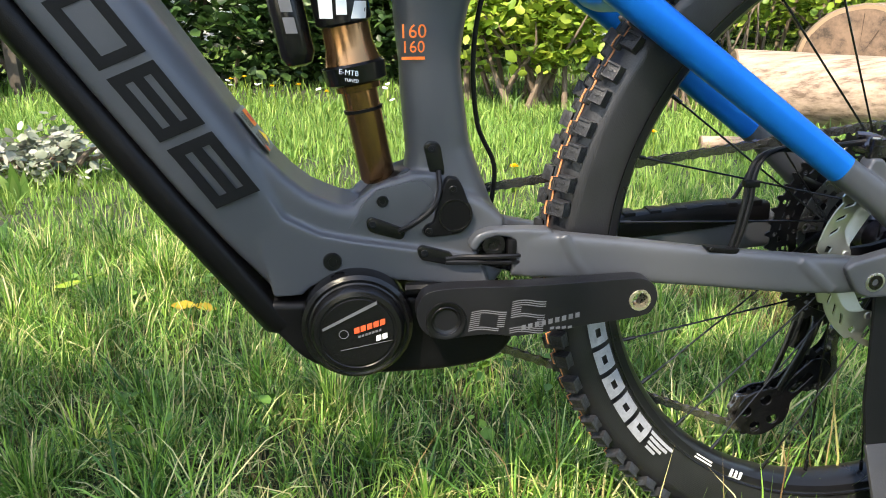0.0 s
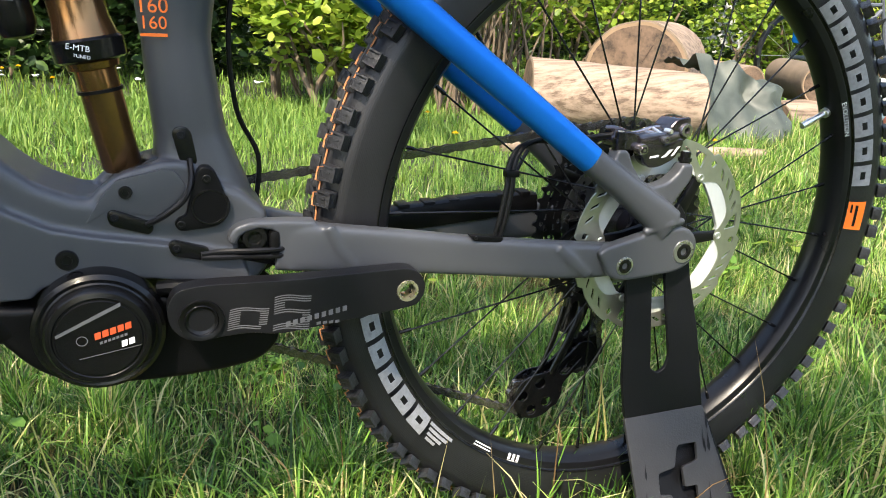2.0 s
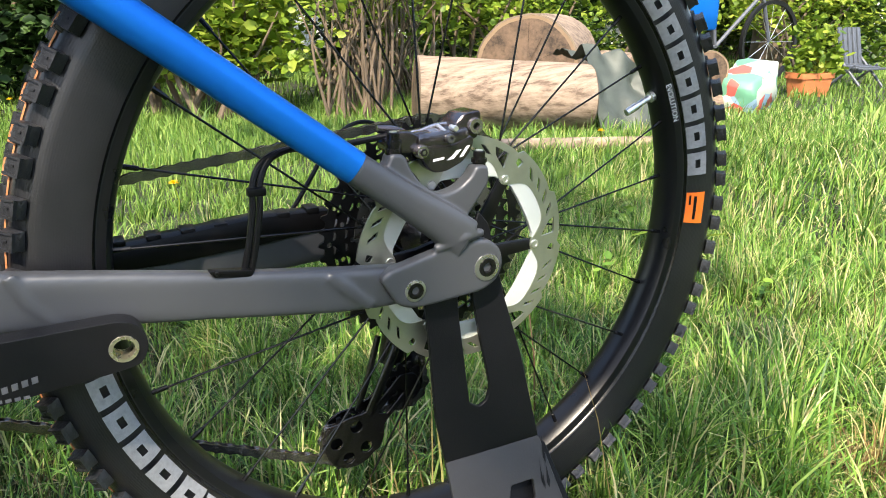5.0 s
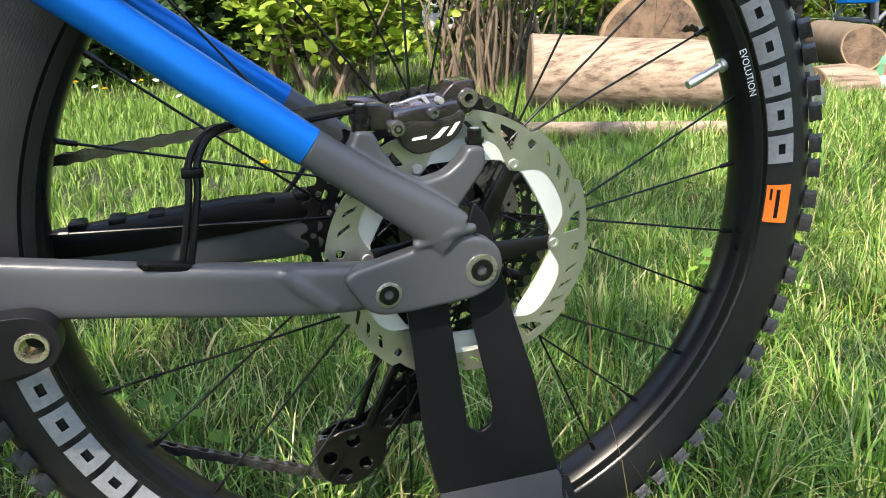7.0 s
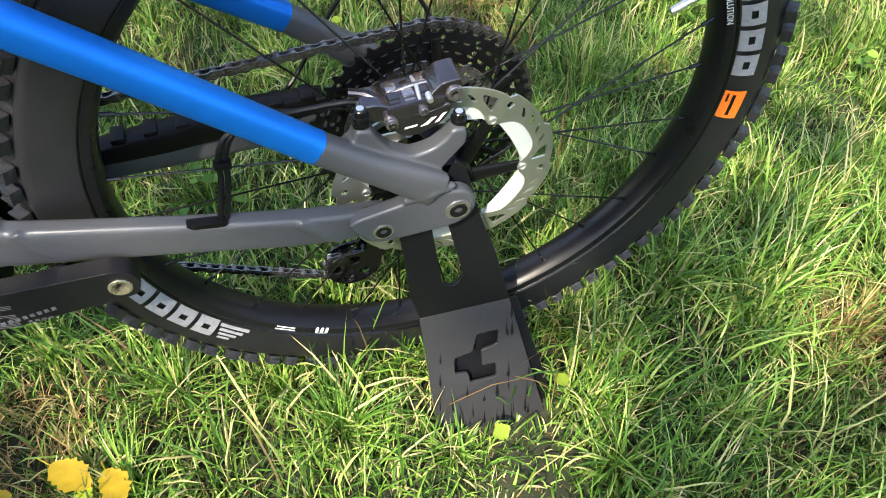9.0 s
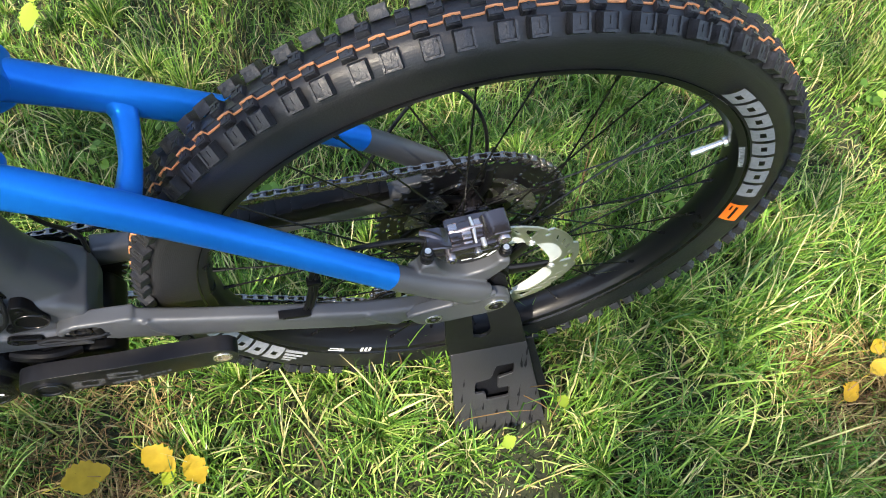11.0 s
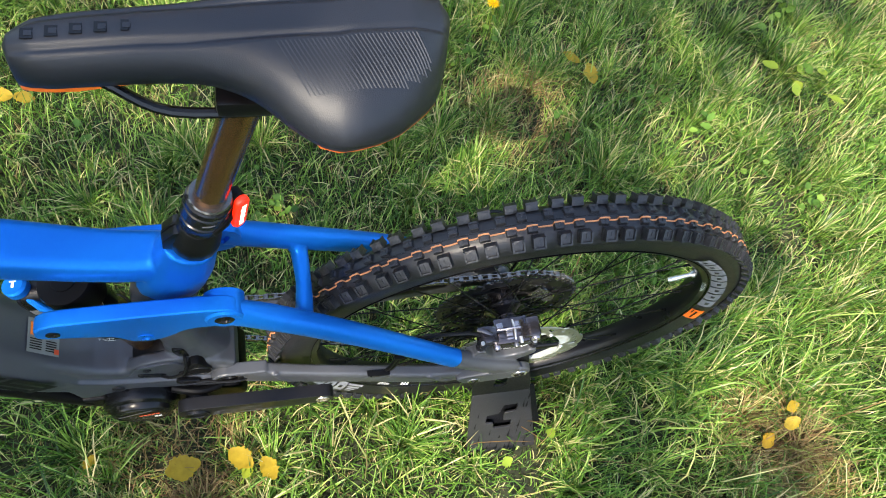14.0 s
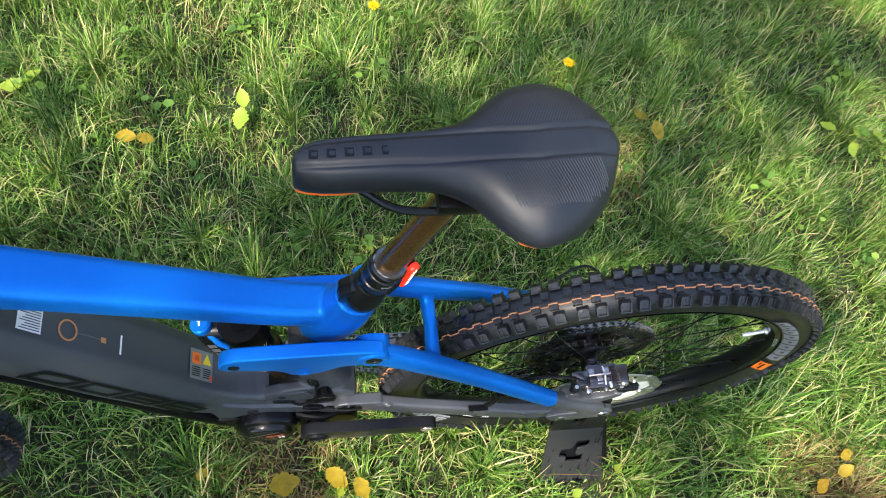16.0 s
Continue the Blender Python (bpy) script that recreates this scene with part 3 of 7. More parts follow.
for k in range(6):
    a = 2 * math.pi * k / 6
    bm = tube([(0.018 * math.cos(a), 0.038, 0.018 * math.sin(a)), (0.055 * math.cos(a + 0.25), 0.030, 0.055 * math.sin(a + 0.25)), (0.095 * math.cos(a + 0.42), 0.0225, 0.095 * math.sin(a + 0.42))], [(0.004, 0.006), (0.003, 0.0045), (0.0018, 0.004)], 8, power=3)
    part("carrier_arm", bm, BLACKM, cassette)
    if k % 2 == 0:
        ring_ = [(r * math.cos(a + t), r * math.sin(a + t)) for r, ts in ((0.0740, (0.05, 0.25, 0.45, 0.65, 0.85, 1.05)), (0.0480, (1.0, 0.8, 0.55, 0.3, 0.1))) for t in ts]
        part("carrier_plate", plate(round_poly(ring_, 0.003), 0.0198, 0.0212, [circle(0.066 * math.cos(a + t), 0.066 * math.sin(a + t), 0.0022, 8) for t in (0.15, 0.35, 0.55, 0.75, 0.95)] + [round_poly([((0.0575 + e) * math.cos(a + t + q), (0.0575 + e) * math.sin(a + t + q)) for q, e in ((-0.06, -0.004), (0.06, -0.004), (0.06, 0.003), (-0.06, 0.003))], 0.002) for t in (0.3, 0.55, 0.8)]), STEELD, cassette, "grey alloy sprocket carrier")

# chain round the large sprocket, the chainring and the jockey wheels
BBX, BBZ = -0.434, 0.324
chainring = part("chainring", plate(
    [((0.0687 + dr) * math.cos(2 * math.pi * (k + f) / 34), (0.0687 + dr) * math.sin(2 * math.pi * (k + f) / 34)) for k in range(34) for f, dr in ((0, -0.003), (0.3, 0.0025), (0.6, 0.0025), (0.85, -0.003))],
    0.0505, 0.0525, [circle(0, 0, 0.045, 36)]), BLACKM, bike, "black steel chainring", loc=(BBX, 0, BBZ))
top_l = Vector((BBX + 0.010, 0.0515, BBZ + 0.0685))
top_r = Vector((-0.022, 0.0295, WZ + 0.1010))
low_r = Vector((-0.082, 0.038, 0.117))
low_l = Vector((BBX + 0.012, 0.0515, BBZ - 0.0680))
up_c, low_c = Vector((-0.022, 0.036, 0.190)), Vector((-0.080, 0.038, 0.144))
way = [top_l, top_r]
for k in range(1, 25):
    a = radians(102 - 8.2 * k)
    way.append(Vector((WX + 0.1035 * math.cos(a), 0.0295, WZ + 0.1035 * math.sin(a))))
for k in range(0, 7):
    a = radians(30 - 25 * k)
    way.append(up_c + Vector((0.0235 * math.cos(a), 0, 0.0235 * math.sin(a))))
for k in range(0, 6):
    a = radians(150 + 24 * k)
    way.append(low_c + Vector((0.027 * math.cos(a), 0, 0.027 * math.sin(a))))
way += [low_r, low_l]
for k in range(1, 16):
    a = radians(278 - 12 * k)
    way.append(Vector((BBX + 0.0687 * math.cos(a), 0.0515, BBZ + 0.0687 * math.sin(a))))
way.append(top_l)


def link_mesh(outer):
    y = 0.0030 if outer else 0.0021
    bm = bmesh.new()
    for s in (-1, 1):
        shape = []
        for k in range(8):
            a = radians(90 + 180 * k / 7)
            shape.append((-0.00635 + 0.0042 * math.cos(a), 0.0042 * math.sin(a)))
        shape.append((0, -0.0030))
        for k in range(8):
            a = radians(-90 + 180 * k / 7)
            shape.append((0.00635 + 0.0042 * math.cos(a), 0.0042 * math.sin(a)))
        shape.append((0, 0.0030))
        plate(shape, s * y - 0.0005, s * y + 0.0005, bm=bm)
    if outer:
        for s in (-1, 1):
            lathe([(0, -0.0040), (0.0018, -0.0040), (0.0018, 0.0040), (0, 0.0040)], 8, (s * 0.00635, 0, 0), bm, closed=False)
    else:
        for s in (-1, 1):
            lathe([(0, -0.0016), (0.0038, -0.0016), (0.0038, 0.0016), (0, 0.0016)], 8, (s * 0.00635, 0, 0), bm, closed=False)
    return bm


chain = new("chain")
chain.parent = bike
tagged(chain, "oily grey steel bicycle chain")
links = [part("link", link_mesh(False), CHAINM, chain), part("link", link_mesh(True), CHAINM, chain)]
seg_len = [(b - a).length for a, b in zip(way, way[1:])]
total = sum(seg_len)
count = int(total / 0.0127)


def along(s):
    s %= total
    for (a, b), n in zip(zip(way, way[1:]), seg_len):
        if s <= n:
            return a + (b - a) * (s / n)
        s -= n
    return way[-1]


for k in range(count):
    p, q = along(k * total / count), along((k + 1) * total / count)
    x = (q - p).normalized()
    y = (Vector((0, 1, 0)) - x * x.y).normalized()
    z = x.cross(y)
    m = Matrix((x, y, z)).transposed().to_4x4()
    m.translation = (p + q) / 2
    if k < 2:
        links[k].matrix_basis = m
    else:
        again(links[k % 2], m)

# rear derailleur
mech = part("rear_derailleur", tube(curve([(-0.004, 0.078, 0.318), (-0.002, 0.080, 0.285), (-0.008, 0.074, 0.244), (-0.022, 0.068, 0.198)], 4), lerp_radii([(0.010, 0.010), (0.012, 0.013), (0.013, 0.016), (0.009, 0.013)], 13), 12, power=2.6), BLACKG, bike, "black rear derailleur with long cage")
def cage_outline():
    """A round guard about the lower wheel with a narrow arm up to the upper wheel."""
    pts = [(low_c.x + 0.0275 * math.cos(radians(a)), low_c.z + 0.0275 * math.sin(radians(a))) for a in range(85, 345, 20)]
    return pts + [(-0.0520, 0.1300), (-0.0470, 0.1420), (-0.0470, 0.1560), (-0.0300, 0.1730), (-0.0100, 0.1800), (-0.0060, 0.1930), (-0.0150, 0.2050), (-0.0290, 0.2050), (-0.0380, 0.1960), (-0.0560, 0.1780), (-0.0700, 0.1720)]


for y in (0.0285, 0.0445):
    holes = [circle(low_c.x + 0.0165 * math.cos(radians(a)), low_c.z + 0.0165 * math.sin(radians(a)), 0.0062, 10) for a in (75, 170, 255, 330)]
    holes += [round_poly([(-0.0530, 0.1690), (-0.0440, 0.1660), (-0.0250, 0.1860), (-0.0320, 0.1900)], 0.003)]
    part("cage_plate", plate(round_poly(cage_outline(), 0.005), y - 0.0012, y + 0.0012, holes, bevel=0.0004, seg=1), BLACKG, mech)
for pts, rad in (([(-0.0620, 0.0290, 0.1700), (-0.0450, 0.0300, 0.2050), (-0.0300, 0.0340, 0.2350), (-0.0240, 0.0420, 0.2500)], (0.0030, 0.0046)),
                 ([(-0.0700, 0.0400, 0.1700), (-0.0560, 0.0420, 0.2060), (-0.0440, 0.0460, 0.2420)], (0.0024, 0.0030)),
                 ([(-0.0200, 0.0460, 0.1950), (0.0000, 0.0520, 0.2060), (0.0120, 0.0560, 0.2240)], (0.0060, 0.0075))):
    part("cage_arm", tube(curve(pts, 4), [rad] * (4 * (len(pts) - 1) + 1), 10, power=3), BLACKG, mech)
for c, r, n in ((up_c, 0.0215, 12), (low_c, 0.0245, 14)):
    out = [((r + dr) * math.cos(2 * math.pi * (k + f) / n), (r + dr) * math.sin(2 * math.pi * (k + f) / n)) for k in range(n) for f, dr in ((0, -0.003), (0.3, 0.002), (0.55, 0.002), (0.85, -0.003))]
    holes = [circle(0.6 * r * math.cos(2 * math.pi * k / 5), 0.6 * r * math.sin(2 * math.pi * k / 5), 0.0036, 8) for k in range(5)]
    pw = part("jockey_wheel", plate(out, c.y - 0.0016, c.y + 0.0016, holes), BLACKP, mech, loc=(c.x, 0, c.z))
    bolt("bolt", 0, c.y - 0.004, 0, 0.004, pw, CHROME)

# ---- frame ----
def fuse(name, bms, material, parent, label="", voxel=0.002, times=8):
    """Several overlapping solids run into one casting with soft fillets."""
    bm = bms[0]
    for o in bms[1:]:
        join(bm, o)
    ob = part(name, bm, material, parent, label)
    r = ob.modifiers.new("fuse", "REMESH")
    r.mode, r.voxel_size, r.use_smooth_shade = "VOXEL", voxel, True
    s = ob.modifiers.new("soften", "SMOOTH")
    s.factor, s.iterations = 0.5, times
    return ob


dt0, dtd = Vector((-0.603, 0, 0.444)), Vector((-0.56, 0, 0.83)).normalized()
dtn = Vector((0.83, 0, 0.56)).normalized()


def dt(s, n, y=0.0):
    """A place on the down tube: along it, out from its axis, across it."""
    return dt0 + dtd * s + dtn * n + Vector((0, y, 0))


def loft(rings, bm=None):
    bm = bm or bmesh.new()
    rs = [[bm.verts.new(p) for p in r] for r in rings]
    k = len(rs[0])
    for a, b in zip(rs, rs[1:]):
        for i in range(k):
            bm.faces.new((a[i], a[(i + 1) % k], b[(i + 1) % k], b[i]))
    bm.faces.new(rs[0])
    bm.faces.new(rs[-1])
    return bm


def section(s, top, low, w, edge=0.014):
    """The down tube's rounded section, with a chamfered shoulder."""
    pts = [(-w, low), (w, low), (w, top - edge), (w * 0.62, top - 0.001), (-w * 0.62, top - 0.001), (-w, top - edge)]
    return [dt(s, n, y) for y, n in round_poly(pts, 0.012, 4)]


main = [loft([section(-0.10, 0.016, -0.034, 0.0365), section(-0.05, 0.026, -0.037, 0.0425), section(0.0, 0.0315, -0.038, 0.0465),
                               section(0.12, 0.034, -0.038, 0.048), section(0.30, 0.033, -0.037, 0.046), section(0.38, 0.032, -0.036, 0.042)])]


def cover_section(s, low, w):
    pts = [(-w, -0.0375), (w, -0.0375), (w, low + 0.012), (w * 0.55, low), (-w * 0.55, low), (-w, low + 0.012)]
    return [dt(s, n, y) for y, n in round_poly(pts, 0.010, 4)]


part("battery_cover", loft([cover_section(-0.142, -0.058, 0.040), cover_section(-0.13, -0.0655, 0.0455), cover_section(0.0, -0.069, 0.0465), cover_section(0.36, -0.068, 0.045)]), BLACKP, bike, "black plastic battery cover under the down tube")
# motor bracket: the casting that joins the down tube, the motor and the seat tube
lower = [(-0.600, 0.395), (-0.572, 0.335), (-0.548, 0.336), (-0.541, 0.343), (-0.522, 0.350), (-0.500, 0.3515), (-0.473, 0.3455), (-0.430, 0.339), (-0.411, 0.335), (-0.390, 0.3295)]
upper = [(-0.378, 0.345), (-0.376, 0.368), (-0.378, 0.392), (-0.395, 0.408), (-0.425, 0.424), (-0.455, 0.412), (-0.485, 0.404), (-0.515, 0.409), (-0.538, 0.4195), (-0.5545, 0.4335), (-0.572, 0.4530), (-0.590, 0.4735), (-0.602, 0.468)]
main.append(plate(lower + upper, -0.0355, 0.0355, bevel=0.011, seg=4))
ledge = [(-0.592, 0.4620), (-0.577, 0.4330), (-0.559, 0.4030), (-0.532, 0.3880), (-0.504, 0.3810), (-0.463, 0.3735), (-0.430, 0.3670), (-0.400, 0.3590), (-0.390, 0.3310)]
for s in (-1, 1):
    main.append(plate(ledge + lower[:0:-1], *sorted((s * 0.020, s * 0.0415)), bevel=0.006, seg=3))
for s in (-1, 1):
    cheek = [(-0.514, 0.388), (-0.502, 0.411), (-0.482, 0.4255), (-0.452, 0.4340), (-0.434, 0.432), (-0.420, 0.400), (-0.450, 0.376), (-0.500, 0.380)]
    main.append(plate(round_poly(cheek, 0.006), *sorted((s * 0.018, s * 0.0335)), bevel=0.003, seg=2))
sp = curve([(-0.424, 0, 0.385), (-0.431, 0, 0.450), (-0.437, 0, 0.520), (-0.434, 0, 0.575), (-0.420, 0, 0.612)], 5)
main.append(tube(sp, lerp_radii([(0.034, 0.044), (0.0275, 0.027), (0.0270, 0.025), (0.0285, 0.032), (0.029, 0.030)], len(sp)), 24, power=2.5))
down = fuse("main_frame", main, GREY, bike, "satin grey aluminium down tube, motor bracket and seat tube", 0.0018, 9)
bracket = seat_tube = down
cheek = [(-0.5090, 0.392), (-0.4960, 0.4130), (-0.486, 0.4245), (-0.452, 0.4320), (-0.4450, 0.4305), (-0.4370, 0.4180), (-0.4460, 0.4060), (-0.4600, 0.3960), (-0.492, 0.4030)]
part("shock_mount", plate(round_poly([(x, z - 0.0035) for x, z in cheek], 0.004), -0.0362, -0.020, bevel=0.0035, seg=3), GREY, down, "raised grey shock mount")
# dark maker's mark along the tube, as plain slanted blocks with slits
for s0, slits in ((-0.026, 2), (0.037, 2), (0.100, 1), (0.163, 1)):
    bm = bmesh.new()
    n0, n1, ln, cap = -0.0205, 0.0150, 0.056, 0.0085
    bars = [(n0, n0 + 0.0082), (n1 - 0.0080, n1)] + ([(n0 + 0.0140, n0 + 0.0220)] if slits == 2 else [])
    quads = [(s0, a, s0 + ln, c) for a, c in bars] + [(s0 + ln - cap, n0, s0 + ln, n1)] + [(s0, n0, s0 + cap, n1)]
    for k, (a, p, c, q) in enumerate(quads):
        y = -0.0483 - 0.00015 * k
        bm.faces.new([bm.verts.new(dt(s - 0.22 * n, n, y)) for s, n in ((a, p), (c, p), (c, q), (a, q))])
    part("mark", bm, DECALD, down, "dark grey printed block")
part("mount_base", plate(round_poly([(-0.512, 0.392), (-0.490, 0.414), (-0.462, 0.434), (-0.440, 0.436), (-0.425, 0.40), (-0.500, 0.385)], 0.006), -0.020, 0.020, bevel=0.005), BLACKM, bracket)
for x, z, r, y in ((-0.480, 0.4120, 0.0048, -0.0362), (-0.5225, 0.3645, 0.0075, -0.0420)):
    part("socket", lathe([(0, -0.0006), (r * 0.45, -0.0006), (r * 0.5, -0.0016), (r * 0.95, -0.0016), (r * 1.05, 0.0004), (r * 1.05, 0.005)], 24, (x, y, z), closed=False), BLACKM, bracket)
# triangular pivot cover
tri = [(-0.4230, 0.4335), (-0.4165, 0.4295), (-0.4085, 0.4080), (-0.4070, 0.3990), (-0.4120, 0.3900), (-0.4200, 0.3862), (-0.4340, 0.3850), (-0.4435, 0.3845), (-0.4475, 0.3900), (-0.4445, 0.3945), (-0.4392, 0.3975), (-0.4365, 0.4080), (-0.4290, 0.4305)]
cover = part("pivot_cover", plate(curve([(x, z - 0.0035) for x, z in tri], 3, True), -0.0400, -0.028, bevel=0.0022, seg=3), BLACKP, bracket, "black triangular pivot cover")
part("cover_ring", lathe([(0.0115, 0.001), (0.0125, -0.0008), (0.0138, -0.0008), (0.0148, 0.001)], 28, (-0.4212, -0.0400, 0.3990), closed=False), BLACKG, cover)
bolt("bolt", -0.4230, -0.0400, 0.4210, 0.0032, cover, BLACKM, h=0.0012)
bolt("bolt", -0.4430, -0.0400, 0.3862, 0.0030, cover, BLACKM, h=0.0012)
# cable ports
for pts, sc, y in (([(-0.4455, 0.4580), (-0.4420, 0.4620), (-0.4350, 0.4620), (-0.4315, 0.4580), (-0.4280, 0.4360), (-0.4300, 0.4290), (-0.4375, 0.4290), (-0.4410, 0.4370)], (-0.4388, 0.4560), -0.0280),
                   ([(-0.4940, 0.4000), (-0.4900, 0.4035), (-0.4640, 0.3925), (-0.4620, 0.3870), (-0.4655, 0.3825), (-0.4925, 0.3910)], (-0.4890, 0.3970), -0.0366),
                   ([(-0.4535, 0.3755), (-0.4495, 0.3790), (-0.4250, 0.3715), (-0.4225, 0.3660), (-0.4255, 0.3605), (-0.4510, 0.3665)], (-0.4475, 0.3725), -0.0428)):
    port = part("cable_port", plate(round_poly([(px, pz - 0.0035) for px, pz in pts], 0.004), y - 0.0014, y + 0.004, bevel=0.0012), BLACKG, bracket, "black cable port")
    bolt("screw", sc[0], y - 0.0014, sc[1] - 0.0035, 0.0030, port, STANDM, h=0.0010)

for r, (x, z) in enumerate(((-0.4525, 0.543), (-0.4525, 0.5315))):
    words("160", 0.0145 - 0.002 * r, pose(x, -0.0295, z, 90, 0, 0), ORANGE, seat_tube, "travel_number", 0.0002)
bm = box(-0.4525, -0.0290, 0.5235, 0.018, 0.0012, 0.0022)
part("print_line", bm, ORANGE, seat_tube)
# top tube
sp = curve([(-0.412, 0.001, 0.657), (-0.470, 0.0015, 0.667), (-0.560, 0.0045, 0.695), (-0.700, 0.0070, 0.743), (-0.830, 0.0070, 0.788)], 5)
top = [tube(sp, lerp_radii([(0.022, 0.020), (0.0232, 0.020), (0.0252, 0.021), (0.0278, 0.022), (0.033, 0.030)], len(sp)), 24, power=3.4)]
sp = curve([(-0.427, 0, 0.604), (-0.413, -0.002, 0.632), (-0.400, -0.005, 0.665), (-0.3880, -0.009, 0.709)], 4)
top.append(tube(sp, lerp_radii([(0.027, 0.030), (0.0285, 0.032), (0.0270, 0.029), (0.0232, 0.0240)], len(sp)), 24, power=2.2))
top.append(tube([(-0.838, 0, 0.70), (-0.868, 0, 0.77), (-0.890, 0, 0.82)], [0.036, 0.033, 0.031], 24))
fuse("top_tube", top, BLUE, bike, "glossy blue top tube and seat cluster", 0.0024, 10)
# fork, handlebar stem kept to what the frame needs in front
for s in (-1, 1):
    part("fork_leg", tube([(-0.905, s * 0.065, 0.70), (-1.190, s * 0.060 - 0.018, 0.345)], [0.021, 0.019], 16), BLACKM, bike, "black fork leg")
part("fork_crown", tube([(-0.905, -0.085, 0.70), (-0.905, 0.085, 0.70)], [(0.022, 0.02), (0.022, 0.02)], 16, ref=(0, 0, 1)), BLACKM, bike)

# motor
belly = [(-0.577, 0.334), (-0.576, 0.316), (-0.566, 0.300), (-0.549, 0.281), (-0.526, 0.269), (-0.494, 0.264), (-0.446, 0.263), (-0.401, 0.267), (-0.382, 0.275), (-0.372, 0.289), (-0.374, 0.305), (-0.385, 0.322), (-0.430, 0.330), (-0.500, 0.339), (-0.547, 0.333)]
motor = part("motor_housing", plate(curve([(x, z - 0.003) for x, z in belly], 3, True), -0.044, 0.044, bevel=0.014, seg=4), BLACKP, bike, "black plastic motor housing")
mc = (-0.5045, -0.044, 0.3115)
disc = part("motor_cover", lathe([(0.0470, 0.006), (0.0469, -0.006), (0.0456, -0.0115), (0.0425, -0.0140), (0.0398, -0.0132), (0.0386, -0.0140), (0.0375, -0.0190), (0.0352, -0.0218), (0.0316, -0.0226), (0.0309, -0.0218), (0.0296, -0.0218), (0.0289, -0.0228), (0, -0.0232)], 64, mc, closed=False), BLACKG, motor, "round black motor cover")


def on_disc(x, z):
    return (x, mc[1] - 0.0238, z - 0.005)


def flat(pts, material, name, parent, f):
    bm = bmesh.new()
    bm.faces.new([bm.verts.new(f(*p)) for p in pts])
    return part(name, bm, material, parent)


flat([(-0.5330, 0.3222), (-0.5325, 0.3198), (-0.4885, 0.3408), (-0.4885, 0.3440)], PRINTG, "silver_strip", disc, on_disc)
for k in range(5):
    x, z = -0.5075 + 0.0052 * k, 0.3160 + 0.0015 * k
    flat([(x, z), (x + 0.0042, z + 0.0012), (x + 0.0042, z + 0.0064), (x, z + 0.0052)], REDP, "red_print", disc, on_disc)
for k in range(7):
    x, z = -0.5045 + 0.0028 * k, 0.3122 + 0.0008 * k
    flat([(x, z), (x + 0.0020, z + 0.0006), (x + 0.0020, z + 0.0026), (x, z + 0.0020)], PRINTG, "white_print", disc, on_disc)
for x in (-0.4900, -0.4850):
    z = 0.3085 + (x + 0.49) * 0.28
    flat([(x, z), (x + 0.0040, z + 0.0011), (x + 0.0040, z + 0.0060), (x, z + 0.0049)], WHITE, "white_print", disc, on_disc)
flat([(-0.5190, 0.3017), (-0.4770, 0.3085), (-0.4770, 0.3091), (-0.5190, 0.3023)], PRINTG, "white_print", disc, on_disc)
ring = lathe([(0.0033, -0.0238), (0.0039, -0.0238)], 24, (-0.5160, mc[1], 0.3112), closed=False)
part("ring_print", ring, PRINTG, disc)
# moulded arch to the right of the cover
part("housing_arch", tube(curve([(-0.462, -0.041, 0.337), (-0.445, -0.047, 0.339), (-0.425, -0.049, 0.337), (-0.405, -0.041, 0.327)], 4), 0.006, 10), BLACKP, motor)

# crank arm
arm = [(-0.4575, 0.3345), (-0.4550, 0.3450), (-0.4475, 0.3525), (-0.4280, 0.3550), (-0.3940, 0.3545), (-0.3600, 0.3540), (-0.2890, 0.3560), (-0.2715, 0.3555), (-0.2620, 0.3500), (-0.2580, 0.3390), (-0.2615, 0.3280), (-0.2720, 0.3225), (-0.3230, 0.3165), (-0.3730, 0.3105), (-0.3970, 0.3135), (-0.4150, 0.3130), (-0.4400, 0.3115), (-0.4535, 0.3210)]
bm = plate(curve(arm, 3, True), -0.094, -0.078, [circle(-0.273, 0.3370, 0.0075, 24)], bevel=0.0055, seg=4)
for v in bm.verts:
    v.co.y += 0.0185 - 0.0025 * max(0.0, min(1.0, (v.co.x + 0.43) / 0.16))
    v.co.z -= 0.006
crank = part("crank_arm", bm, CRANK, bike, "black forged crank arm without pedal")
part("pedal_thread", lathe([(0.0068, -0.0790), (0.0090, -0.0790), (0.0094, -0.0775), (0.0094, -0.063), (0.0068, -0.063)], 32, (-0.273, 0, 0.3310)), BRASS, crank, "silver threaded pedal hole")
part("crank_boss", lathe([(0.0, -0.0725), (0.006, -0.0725), (0.0065, -0.0800), (0.0105, -0.0815), (0.0125, -0.0825), (0.0145, -0.0830), (0.0160, -0.0832), (0.0165, -0.0805), (0.0165, -0.060)], 40, (BBX, 0.0055, BBZ - 0.002), closed=False), BLACKM, crank)
part("boss_ring", lathe([(0.0112, -0.0825), (0.0118, -0.0834), (0.0124, -0.0825)], 40, (BBX, 0.0055, BBZ - 0.002), closed=False), BLACKG, crank)
part("axle_stub", lathe([(0.0, -0.070), (0.015, -0.070), (0.015, -0.030), (0.0, -0.030)], 24, (BBX, 0, BBZ), closed=False), BLACKM, crank)


def on_arm(x, z):
    return (x, -0.0757 - 0.0025 * max(0.0, min(1.0, (x + 0.43) / 0.16)), z - 0.006)


